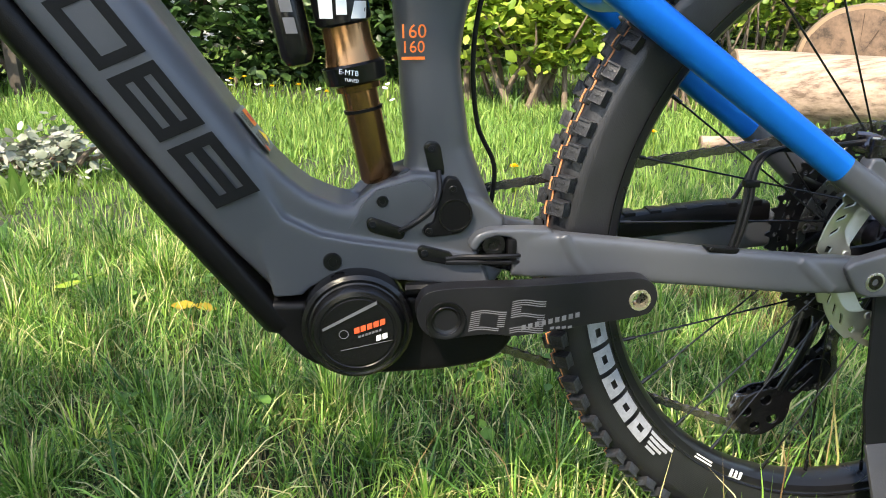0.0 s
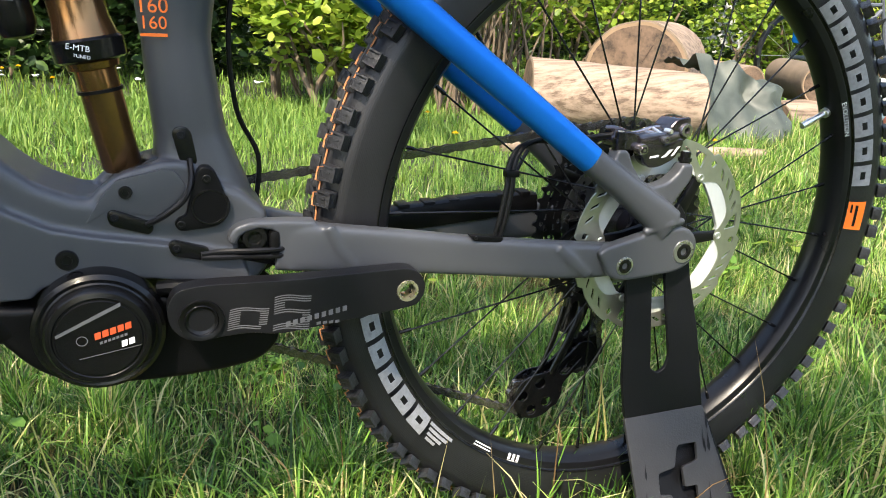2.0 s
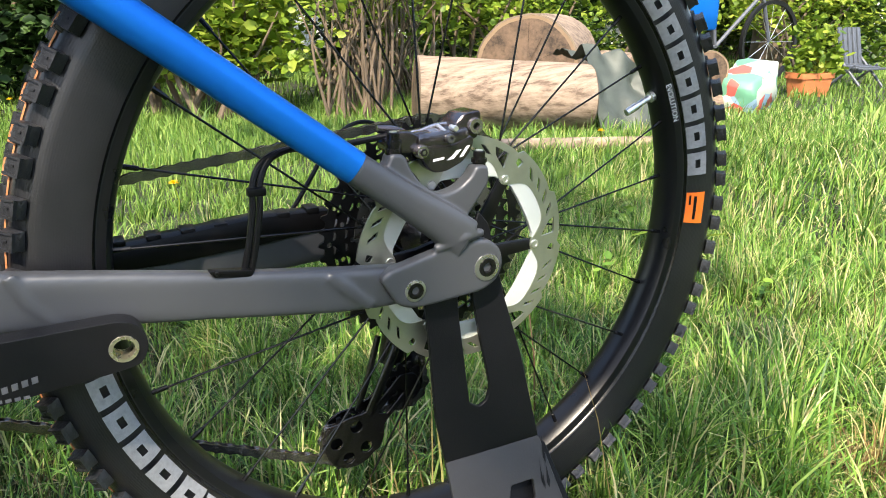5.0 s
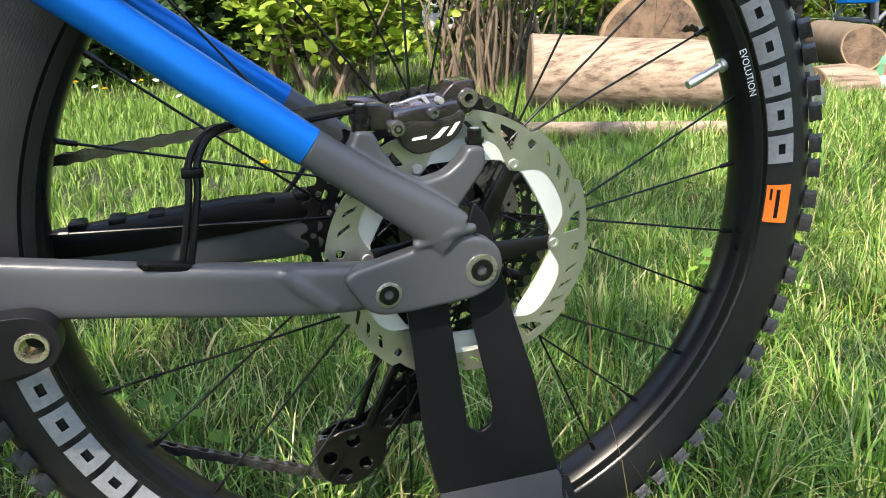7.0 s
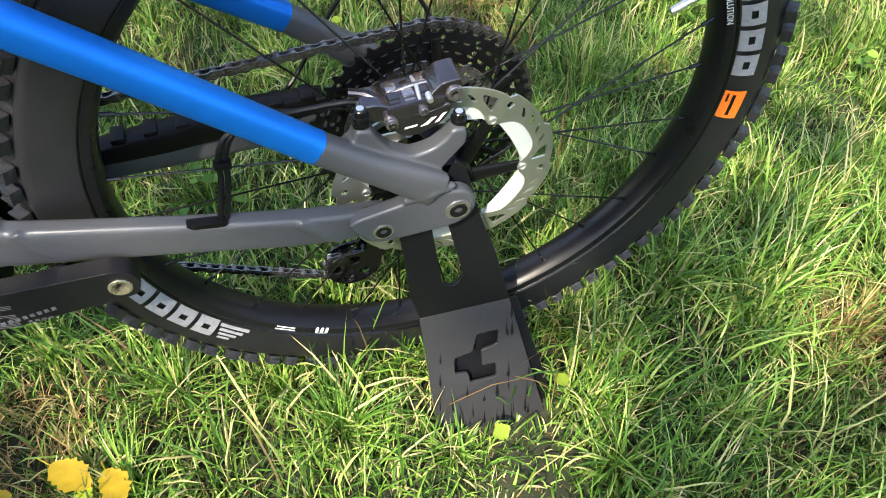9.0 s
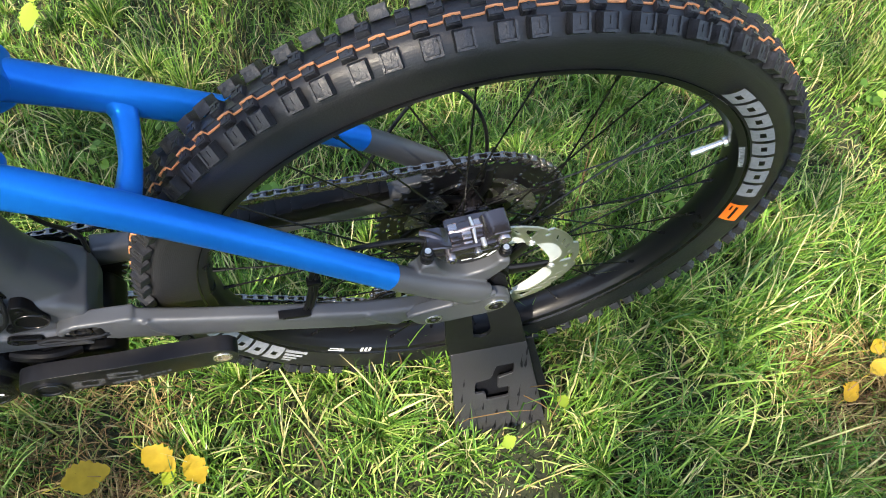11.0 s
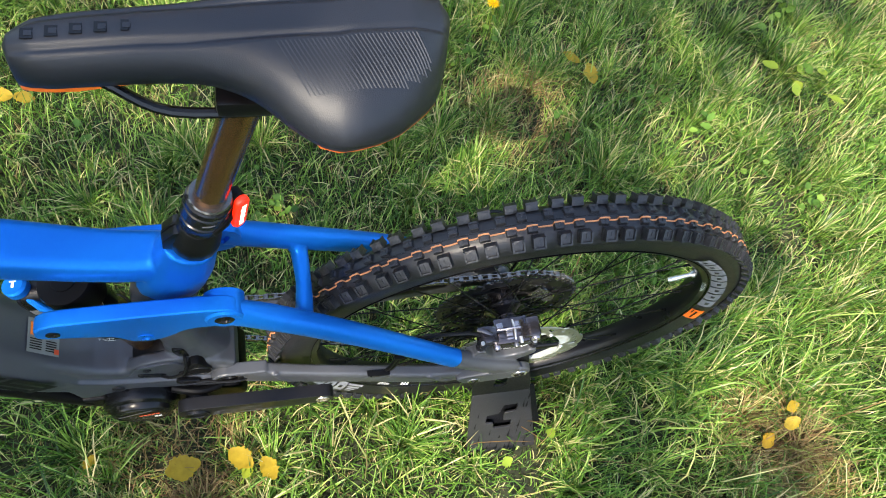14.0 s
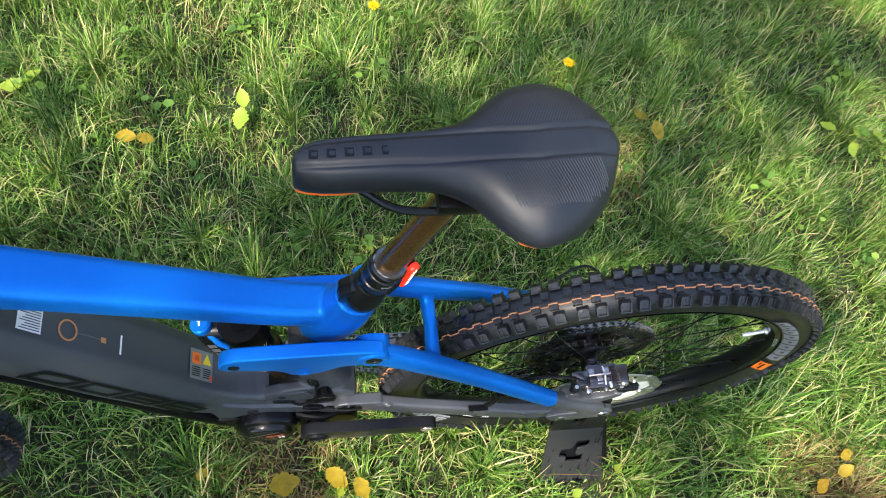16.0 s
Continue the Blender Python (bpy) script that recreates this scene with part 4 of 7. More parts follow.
def hatch(x0, x1, z0, z1, n, keep, slope):
    """Fine printed lines that fill a figure given by a test of its unit square."""
    bm = bmesh.new()
    for k in range(n):
        v = (k + 0.3) / n
        for j in range(14):
            u = j / 14
            if keep(u, v):
                q = [(u, v), (u + 1 / 14, v), (u + 1 / 14, v + 0.45 / n), (u, v + 0.45 / n)]
                bm.faces.new([bm.verts.new(on_arm(x0 + (x1 - x0) * (a + slope * c), z0 + (z1 - z0) * c + 0.0012 * math.sin(a * 5))) for a, c in q])
    part("hatch_print", bm, PRINTG, crank)


hatch(-0.4160, -0.3870, 0.3165, 0.3345, 10, lambda u, v: u < 0.26 or u > 0.74 or v < 0.2 or v > 0.8 if u < 0.8 else v > 0.2, 0.10)
hatch(-0.3820, -0.3540, 0.3125, 0.3420, 15, lambda u, v: v > 0.82 or v < 0.16 or 0.42 < v < 0.58 or (u < 0.28 and v > 0.5) or (u > 0.72 and v < 0.5), 0.08)
for k in range(9):
    x = -0.3720 + 0.0056 * k
    z = 0.3155 + 0.0011 * k
    flat([(x, z), (x + 0.0036, z + 0.0007), (x + 0.0036, z + 0.0052), (x, z + 0.0045)], PRINTG, "word_block", crank, lambda x, z: tuple(Vector(on_arm(x, z)) - Vector((0, 0.0003, 0))))
for k in range(4):
    x = -0.3480 + 0.0050 * k
    flat([(x, 0.3148), (x + 0.0034, 0.3152), (x + 0.0034, 0.3176), (x, 0.3172)], PRINTG, "word_block", crank, on_arm)

# ---- rear suspension ----
for s in (-1, 1):
    near = s < 0
    if near:
        cs = curve([(-0.372, -0.0365, 0.3645), (-0.330, -0.0420, 0.3610), (-0.281, -0.0480, 0.3570), (-0.213, -0.0545, 0.3500), (-0.136, -0.0620, 0.3425), (-0.090, -0.0640, 0.3390), (-0.060, -0.0635, 0.3380)], 4)
        rr = lerp_radii([(0.0095, 0.0205), (0.0090, 0.0200), (0.0085, 0.0188), (0.0085, 0.0172), (0.0090, 0.0172), (0.009, 0.0165), (0.007, 0.0150)], len(cs))
    else:
        cs = curve([(-0.385, 0.046, 0.358), (-0.330, 0.052, 0.346), (-0.280, 0.056, 0.3370), (-0.200, 0.062, 0.3380), (-0.120, 0.068, 0.3400), (-0.060, 0.066, 0.3400)], 4)
        rr = lerp_radii([(0.011, 0.019), (0.010, 0.016), (0.010, 0.0145), (0.010, 0.018), (0.011, 0.021), (0.008, 0.017)], len(cs))
    solids = [tube(cs, rr, 24, power=4.5)]
    if near:
        solids.append(tube([(-0.332, -0.0500, 0.381), (-0.323, -0.0510, 0.362), (-0.308, -0.0525, 0.344)], [(0.0020, 0.0045), (0.0024, 0.0050), (0.0020, 0.0045)], 10))
        solids.append(tube([(-0.130, -0.0705, 0.355), (-0.116, -0.0722, 0.343), (-0.098, -0.0728, 0.327)], [(0.0020, 0.0045), (0.0026, 0.0055), (0.0020, 0.0045)], 10))
        yoke = [(-0.411, 0.380), (-0.405, 0.390), (-0.392, 0.394), (-0.340, 0.3915), (-0.340, 0.349), (-0.366, 0.351), (-0.368, 0.372), (-0.374, 0.386), (-0.388, 0.388), (-0.400, 0.384), (-0.405, 0.374)]
        solids.append(plate(round_poly([(x, z - 0.0065) for x, z in yoke], 0.004), -0.0470, -0.030, bevel=0.003))
    stay = fuse("chainstay", solids, GREY, bike, "satin grey chainstay" if near else "satin grey chainstay with black ribbed chain guard", 0.0016, 4)
    if near:
        # swaged creases, hose guide, cable clamp and pivot
        part("yoke_recess", plate([(-0.402, 0.3835), (-0.366, 0.3835), (-0.366, 0.3455), (-0.402, 0.3555)], -0.039, -0.030), BLACKG, stay)
        part("pivot_bolt", lathe([(0, -0.0440), (0.005, -0.0440), (0.0055, -0.0460), (0.0092, -0.0460), (0.0100, -0.0440), (0.0100, -0.030), (0, -0.03)], 24, (-0.3895, 0, 0.3740), closed=False), BLACKG, stay, "glossy black pivot bolt")
        part("cable_clamp", box(-0.3745, -0.0435, 0.3680, 0.008, 0.010, 0.022, 0.003), BLACKP, stay)
        g = part("hose_guide", plate(round_poly([(-0.214, 0.3700), (-0.182, 0.3662), (-0.185, 0.3615), (-0.210, 0.3650)], 0.002), -0.0642, -0.056, bevel=0.0010), BLACKP, stay, "black hose guide")
        bolt("screw", -0.2085, -0.0644, 0.3676, 0.0016, g, BLACKM, h=0.001)
    else:
        # guard made deeper than needed, its black standing in for shade on the stay
        bm = tube(curve([(-0.310, 0.053, 0.350), (-0.230, 0.058, 0.3535), (-0.150, 0.063, 0.3590), (-0.085, 0.066, 0.3610)], 4), lerp_radii([(0.0112, 0.008), (0.0118, 0.013), (0.0122, 0.014), (0.0100, 0.010)], 13), 12, power=4)
        for k in range(7):
            join(bm, box(-0.262 + 0.027 * k, 0.057 + 0.0012 * k, 0.3640 + 0.0012 * k, 0.012, 0.019, 0.006, 0.002, Matrix.Rotation(radians(-2), 4, "Y")))
        part("chain_guard", bm, BLACKP, stay, "black ribbed rubber chain guard")
    # seatstay: blue above, grey near the wheel axle
    up = curve([(-0.366, -0.0470, 0.6215), (-0.330, -0.0475, 0.597), (-0.270, -0.0510, 0.553), (-0.200, -0.0580, 0.502), (-0.1075, -0.0695, 0.4340)] if near else
               [(-0.366, 0.0400, 0.6190), (-0.330, 0.0450, 0.597), (-0.270, 0.0540, 0.557), (-0.200, 0.0650, 0.509), (-0.1075, 0.0755, 0.4440)], 4)
    ss = part("seatstay", tube(up, lerp_radii([(0.011, 0.0185), (0.0128, 0.0142), (0.0125, 0.0135), (0.0120, 0.0130), (0.0115, 0.0125)], len(up)), 20, power=2.6), BLUE, bike, "glossy blue seatstay with grey lower end")
    lo = curve([(-0.1085, -0.0694, 0.4347), (-0.070, -0.0720, 0.4075), (-0.035, -0.0735, 0.3830), (-0.018, -0.0740, 0.3700)] if near else
               [(-0.1085, 0.0755, 0.4447), (-0.070, 0.0760, 0.4140), (-0.035, 0.0745, 0.3850), (-0.018, 0.0740, 0.3700)], 4)
    cast = [tube(lo, lerp_radii([(0.0112, 0.0122), (0.0112, 0.0130), (0.0100, 0.0160), (0.0085, 0.0170)], len(lo)), 20, power=2.6)]
    cast.append(tube([(-0.046, s * 0.0765, 0.3655), (-0.022, s * 0.0795, 0.3740), (-0.004, s * 0.0765, 0.3745)], [0.0035, 0.0050, 0.0035], 10))
    drop = [(-0.093, 0.3485), (-0.086, 0.3540), (-0.045, 0.3640), (-0.020, 0.3690), (0.003, 0.3680), (0.014, 0.3580), (0.0165, 0.3450), (0.011, 0.3320), (-0.003, 0.3245), (-0.050, 0.3205), (-0.068, 0.3205), (-0.079, 0.3255)]
    cast.append(plate(round_poly(drop, 0.008, 4), *sorted((s * 0.066, s * 0.0790)), bevel=0.003, seg=3))
    if near:
        mount = [(-0.092, 0.424), (-0.081, 0.433), (-0.079, 0.4415), (-0.067, 0.4405), (-0.062, 0.428), (-0.052, 0.415), (-0.036, 0.406), (-0.020, 0.410), (-0.0095, 0.419), (-0.006, 0.4265), (0.006, 0.4265), (0.007, 0.412), (-0.008, 0.392), (-0.022, 0.372), (-0.050, 0.392)]
        cast.append(plate(round_poly(mount, 0.005), -0.0690, -0.0535, bevel=0.0035, seg=3))
    dp = fuse("dropout", cast, GREY, ss, "grey stay end with brake mount and wheel dropout" if near else "grey stay end with wheel dropout", 0.0013, 5)
    part("axle_cap", lathe([(0, s * 0.0740), (0.0052, s * 0.0740), (0.0056, s * 0.0795), (0.0085, s * 0.0805), (0.0112, s * 0.0800), (0.0118, s * 0.0780), (0.0118, s * 0.070)], 32, (0.0, 0, AZ), closed=False), CAPM, dp, "silver axle cap with black socket")
    part("axle_socket", lathe([(0, s * 0.0785), (0.0035, s * 0.0785), (0.0040, s * 0.0808), (0.0076, s * 0.0808), (0.0080, s * 0.0795)], 24, (0.0, 0, AZ), closed=False), BLACKG, dp)
    part("pivot_cap", lathe([(0, s * 0.0775), (0.0040, s * 0.0775), (0.0044, s * 0.0800), (0.0070, s * 0.0800), (0.0088, s * 0.0795), (0.0092, s * 0.0780), (0.0092, s * 0.070)], 28, (-0.064, 0, 0.3355), closed=False), CAPM, dp, "steel pivot bolt")
    part("pivot_socket", lathe([(0, s * 0.0790), (0.0030, s * 0.0790), (0.0034, s * 0.0803), (0.0066, s * 0.0803), (0.0070, s * 0.0790)], 20, (-0.064, 0, 0.3355), closed=False), BLACKG, dp)
    # rocker link
    rock = [(-0.540, 0.618), (-0.536, 0.636), (-0.520, 0.645), (-0.440, 0.648), (-0.385, 0.648), (-0.360, 0.644), (-0.350, 0.628), (-0.354, 0.612), (-0.372, 0.602), (-0.405, 0.603), (-0.425, 0.585), (-0.445, 0.575), (-0.462, 0.580), (-0.474, 0.599), (-0.515, 0.608), (-0.534, 0.611)]
    rk = part("rocker_link", plate(round_poly(rock if near else [(x, z - 0.018) for x, z in rock], 0.012, 4), *((-0.055, -0.038) if near else (0.034, 0.050)), bevel=0.004, seg=3), BLUE, bike, "glossy blue suspension rocker link")
    for x, z, r in ((-0.3690, 0.6250, 0.0095), (-0.447, 0.592, 0.0080), (-0.522, 0.624, 0.0062)):
        bolt("bolt", x, -0.0550 if near and x < -0.4 else -0.0565 if near else 0.0500, z if near else z - 0.018, r, rk, BLUE if x == -0.447 else BLACKG, out=s, h=0.0016)
    part("stay_eye", lathe([(0.0090, s * 0.0550), (0.0100, s * 0.0572), (0.0165, s * 0.0572), (0.0190, s * 0.0550), (0.0195, s * 0.0480), (0.0195, s * 0.0300), (0.0090, s * 0.0300)], 32, (-0.3690, 0, 0.6235)), BLUE, ss)
br = curve([(-0.296, -0.049, 0.573), (-0.292, -0.034, 0.567), (-0.290, 0, 0.564), (-0.292, 0.036, 0.567), (-0.296, 0.051, 0.576)], 4)
part("seatstay_bridge", tube(br, lerp_radii([(0.019, 0.012), (0.0095, 0.0085), (0.0080, 0.0075), (0.0095, 0.0085), (0.019, 0.012)], len(br)), 16, ref=(-0.77, 0, 0.63), power=2.6), BLUE, bike, "blue bridge between the seatstays")

# brake caliper with its mount and hose
lip = [(-0.0500, 0.4426), (-0.0430, 0.4460), (-0.0360, 0.4450), (-0.0257, 0.4444), (-0.0081, 0.4505), (-0.0050, 0.4455), (-0.0085, 0.4365), (-0.0150, 0.4295), (-0.0290, 0.4233), (-0.0397, 0.4225), (-0.0467, 0.4268), (-0.0511, 0.4339)]
cal = part("brake_caliper", plate(round_poly(lip, 0.0040), -0.0640, -0.0510, bevel=0.0026, seg=3), CALIPER, bike, "dark polished disc brake caliper")
part("inner_half", plate(round_poly([(x, z + 0.001) for x, z in lip], 0.0040), -0.0425, -0.0290, bevel=0.0026, seg=3), CALIPER, cal)
block = [(-0.0245, 0.4460), (-0.0205, 0.4590), (-0.0130, 0.4665), (0.0015, 0.4685), (0.0030, 0.4560), (-0.0005, 0.4470), (-0.0110, 0.4440)]
bm = plate(round_poly(block, 0.0030), -0.0605, -0.0350, bevel=0.0030, seg=3)
part("end_block", bm, CALIPER, cal)
ear = [(-0.0770, 0.4400), (-0.0775, 0.4480), (-0.0715, 0.4560), (-0.0600, 0.4560), (-0.0470, 0.4500), (-0.0480, 0.4390), (-0.0620, 0.4385)]
part("hose_ear", plate(round_poly(ear, 0.0030), -0.0605, -0.0380, bevel=0.0026, seg=3), CALIPER, cal)
# bridge over the disc with its ribs and the two piston caps on the wheel side
bm = box(-0.0315, -0.0465, 0.4475, 0.0440, 0.0345, 0.0130, 0.0035, Matrix.Rotation(radians(-7), 4, "Y"))
part("bridge", bm, CALIPER, cal)
for i, x in enumerate((-0.0465, -0.0355, -0.0245, -0.0150)):
    for y, w in ((-0.0590, 0.0070), (-0.0500, 0.0085), (-0.0400, 0.0090)):
        z = 0.4532 + (x + 0.0315) * 0.123 - (0.0012 if y < -0.055 else 0)
        part("caliper_panel", box(x, y, z, 0.0086, w, 0.0036, 0.0012, Matrix.Rotation(radians(-7), 4, "Y") @ Matrix.Rotation(radians((18, 3, -9)[int((y > -0.055)) + int(y > -0.045)]), 4, "X")), CALRIB if (i + int(y > -0.045)) % 2 else CALIPER, cal)
part("caliper_spine", tube(curve([(-0.0515, -0.0450, 0.4505), (-0.0315, -0.0450, 0.4560), (-0.0110, -0.0450, 0.4575)], 3), lerp_radii([0.0012, 0.0019, 0.0014], 7), 10), CALRIB, cal)
part("caliper_ridge", tube(curve([(-0.0490, -0.0600, 0.4470), (-0.0400, -0.0612, 0.4478), (-0.0260, -0.0612, 0.4470), (-0.0120, -0.0600, 0.4525)], 3), lerp_radii([0.0012, 0.0018, 0.0018, 0.0014], 10), 10), CALRIB, cal)
for cx, cz in ((-0.0370, 0.4340), (-0.0190, 0.4375)):
    part("piston_cap", lathe([(0, -0.0275), (0.0070, -0.0275), (0.0082, -0.0290), (0.0082, -0.0350), (0, -0.0350)], 20, (cx, 0, cz), closed=False), CALIPER, cal)
part("pad_pin", tube([(-0.0290, -0.0600, 0.4535), (-0.0285, -0.0465, 0.4560), (-0.0290, -0.0330, 0.4535)], [0.0014, 0.0017, 0.0014], 10, ref=(1, 0, 0)), CHROME, cal, "bright pad retaining pin")
part("banjo", lathe([(0, -0.0690), (0.0022, -0.0690), (0.0026, -0.0675), (0.0046, -0.0675), (0.0052, -0.0660), (0.0052, -0.0590), (0, -0.0590)], 20, (-0.0515, 0, 0.4405), closed=False), CALRIB, cal, "hose bolt")
part("bolt_socket", lathe([(0, -0.0684), (0.0022, -0.0692), (0.0028, -0.0692), (0.0030, -0.0682)], 6, (-0.0515, 0, 0.4405), closed=False), BLACKG, cal)
part("adjuster", lathe([(0.0026, -0.0615), (0.0030, -0.0635), (0.0058, -0.0635), (0.0066, -0.0620), (0.0066, -0.0570), (0.0026, -0.0570)], 24, (-0.0035, 0, 0.4565)), CALRIB, cal)
part("adjuster_socket", lathe([(0, -0.0608), (0.0030, -0.0612), (0.0030, -0.0580), (0, -0.0580)], 16, (-0.0035, 0, 0.4565), closed=False), BLACKG, cal)
bolt("bolt", -0.0280, -0.0655, 0.4488, 0.0036, cal, STEELD, h=0.003)
part("bleed_screw", lathe([(0, -0.0655), (0.0020, -0.0655), (0.0024, -0.0640), (0.0024, -0.057), (0, -0.057)], 14, (-0.0225, 0, 0.4560), closed=False), CHROME, cal)
part("hose_joint", tube(curve([(-0.0600, -0.0500, 0.4520), (-0.0680, -0.0450, 0.4550), (-0.0780, -0.0420, 0.4560)], 3), lerp_radii([0.0042, 0.0036, 0.0030], 7), 10), CALIPER, cal)
# mounting bolts with their washers on the two posts
for x, y, z in ((-0.0735, -0.0610, 0.4480), (0.0015, -0.0600, 0.4285)):
    part("mount_bolt", tube([(x, y, z - 0.0080), (x, y, z - 0.0040), (x, y, z - 0.0038), (x, y, z - 0.0010), (x, y, z - 0.0008), (x, y, z + 0.0022), (x, y, z + 0.0024), (x, y, z + 0.0075), (x, y, z + 0.0082)],
                            [0.0062, 0.0062, 0.0054, 0.0054, 0.0064, 0.0064, 0.0048, 0.0048, 0.0040], 16, ref=(0, 1, 0)), BLACKG, cal)
    part("bolt_head", tube([(x, y, z + 0.0080), (x, y, z + 0.0087)], [0.0030, 0.0030], 8), CHROME, cal)
for pts in ([(-0.0300, 0.4320), (-0.0240, 0.4328), (-0.0170, 0.4398), (-0.0215, 0.4392), (-0.0250, 0.4356)], [(-0.0190, 0.4335), (-0.0155, 0.4342), (-0.0095, 0.4425), (-0.0128, 0.4420)], [(-0.0420, 0.4318), (-0.0325, 0.4330), (-0.0320, 0.4350), (-0.0415, 0.4338)]):
    flat(pts, WHITE, "white_mark", cal, lambda x, z: (x, -0.0644, z))
for k, (dx, dz) in enumerate(((0, 0), (0.005, 0.001))):
    hose = curve([(-0.188 + dx, -0.057, 0.364), (-0.184 + dx, -0.058, 0.382), (-0.179 + dx, -0.056, 0.408), (-0.177 + dx, -0.053, 0.426), (-0.168 + dx, -0.049, 0.440 + dz), (-0.148 + dx, -0.044, 0.446 + dz), (-0.120, -0.041, 0.444 + dz), (-0.085, -0.044, 0.449), (-0.070, -0.050, 0.452)], 5)
    part("brake_hose", tube(hose, 0.0024, 8), CABLE, bike, "black brake hose")
part("hose_clip", box(-0.1755, -0.0555, 0.4205, 0.013, 0.008, 0.006, 0.0015), BLACKP, bike)
for pts in ([(-0.4335, -0.030, 0.4345), (-0.4340, -0.039, 0.4205), (-0.4400, -0.043, 0.4065), (-0.4550, -0.043, 0.3945), (-0.4670, -0.038, 0.3870)],
            [(-0.4300, -0.0445, 0.3630), (-0.415, -0.044, 0.3640), (-0.395, -0.048, 0.3645), (-0.372, -0.047, 0.3640), (-0.360, -0.038, 0.3630)],
            [(-0.4300, -0.0445, 0.3605), (-0.415, -0.046, 0.3600), (-0.395, -0.046, 0.3595), (-0.372, -0.046, 0.3585), (-0.360, -0.038, 0.3580)],
            [(-0.135, 0.072, 0.352), (-0.108, 0.086, 0.369), (-0.070, 0.113, 0.407), (-0.043, 0.126, 0.430), (-0.014, 0.133, 0.435), (0.014, 0.124, 0.419), (0.030, 0.105, 0.388), (0.030, 0.088, 0.335), (0.008, 0.080, 0.285)],
            [(-0.384, 0.016, 0.600), (-0.397, 0.018, 0.530), (-0.393, 0.022, 0.465), (-0.376, 0.028, 0.425), (-0.378, 0.030, 0.386)],
            [(-0.360, 0.014, 0.740), (-0.364, 0.016, 0.690), (-0.372, 0.016, 0.650), (-0.384, 0.016, 0.600)]):
    part("cable", tube(curve(pts, 6), 0.0022, 8), CABLE, bike, "black cable")

# rear shock
sa, sb = Vector((-0.4805, 0, 0.418)), Vector((-0.5150, 0, 0.612))
sd = (sb - sa).normalized()


def shock_piece(name, prof, material, parent, label="", off=(0, 0, 0), seg=32):
    o = Vector(off)
    bm = tube([sa + o + sd * t for t, r in prof], [r for t, r in prof], seg)
    return part(name, bm, material, parent, label)


shock = shock_piece("rear_shock", [(0.004, 0.0125), (0.008, 0.0146), (0.080, 0.0146), (0.081, 0.0180), (0.088, 0.0190)], BRONZE, bike, "bronze-coated rear shock with black air can")
shock_piece("travel_ring", [(0.0635, 0.0160), (0.0660, 0.0160)], BLACKP, shock)
shock_piece("seal_collar", [(0.086, 0.0215), (0.088, 0.0248), (0.101, 0.0256), (0.103, 0.0238)], BLACKG, shock, "black collar")
shock_piece("air_sleeve", [(0.102, 0.0232), (0.108, 0.0215), (0.116, 0.0196), (0.134, 0.0194)], BRONZE, shock)
shock_piece("air_can", [(0.132, 0.0205), (0.134, 0.0225), (0.196, 0.0228), (0.199, 0.0215), (0.1995, 0.0120), (0.204, 0.0115)], BLACKG, shock, "black air can with white print")
shock_piece("shock_head", [(0.168, 0.0235), (0.170, 0.0262), (0.203, 0.0266), (0.206, 0.0250), (0.2065, 0.0120), (0.2075, 0.0115)], BLACKP, shock, "broad black shock head")
words("E-MTB", 0.0056, pose(*(sa + sd * 0.0965 + Vector((-0.005, -0.0262, 0))), 90, 8, 0) , WHITE, shock, "collar_lettering", 0)
words("TUNED", 0.0034, pose(*(sa + sd * 0.0905 + Vector((-0.004, -0.0262, 0))), 90, 8, 0), WHITE, shock, "collar_lettering", 0)
for a, b, c, d2 in ((-0.9, 0.137, -0.35, 0.172), (-0.2, 0.140, 0.15, 0.174), (0.25, 0.137, 0.85, 0.150), (0.3, 0.156, 0.9, 0.174), (-0.6, 0.176, 0.2, 0.181)):
    bm = bmesh.new()
    g = [[bm.verts.new(sa + sd * (b + (d2 - b) * j) + Vector((0.0231 * math.sin(a + (c - a) * i / 4 + 0.25 * j), -0.0231 * math.cos(a + (c - a) * i / 4 + 0.25 * j), 0))) for j in (0, 1)] for i in range(5)]
    for p, q in zip(g, g[1:]):
        bm.faces.new((p[0], q[0], q[1], p[1]))
    part("white_print", bm, WHITE, shock)
shock_piece("reservoir", [(0.098, 0.006), (0.100, 0.0105), (0.106, 0.0135), (0.108, 0.0140), (0.176, 0.0140), (0.182, 0.011)], BLACKG, shock, "black reservoir", (-0.0425, 0, 0.002))
for k in range(3):
    o = Vector((-0.0425, -0.0142, 0.002))
    z0 = 0.124 + 0.016 * k
    bm = bmesh.new()
    bm.faces.new([bm.verts.new(sa + o + sd * z + Vector((dx, 0, 0))) for z, dx in ((z0, -0.004), (z0, 0.005), (z0 + 0.012, 0.005), (z0 + 0.012, -0.004))])
    part("white_print", bm, PRINTG, shock)
part("shock_bridge", tube([(-0.557, 0, 0.600), (-0.512, 0, 0.606)], [(0.012, 0.010), (0.014, 0.012)], 14), BLACKM, shock)
kn = part("compression_knob", tube([(-0.557, 0, 0.600), (-0.5585, 0, 0.609), (-0.559, 0, 0.610), (-0.560, 0, 0.619), (-0.5605, 0, 0.6205)], [0.006, 0.006, 0.0115, 0.0115, 0.0095], 20), BLUE, shock, "blue anodised knob")
part("knob_print", box(-0.5606, 0, 0.6209, 0.0022, 0.006, 0.0010), WHITE, kn)
part("knob_print", box(-0.5606, 0.0032, 0.6209, 0.0060, 0.0012, 0.0010), WHITE, kn)
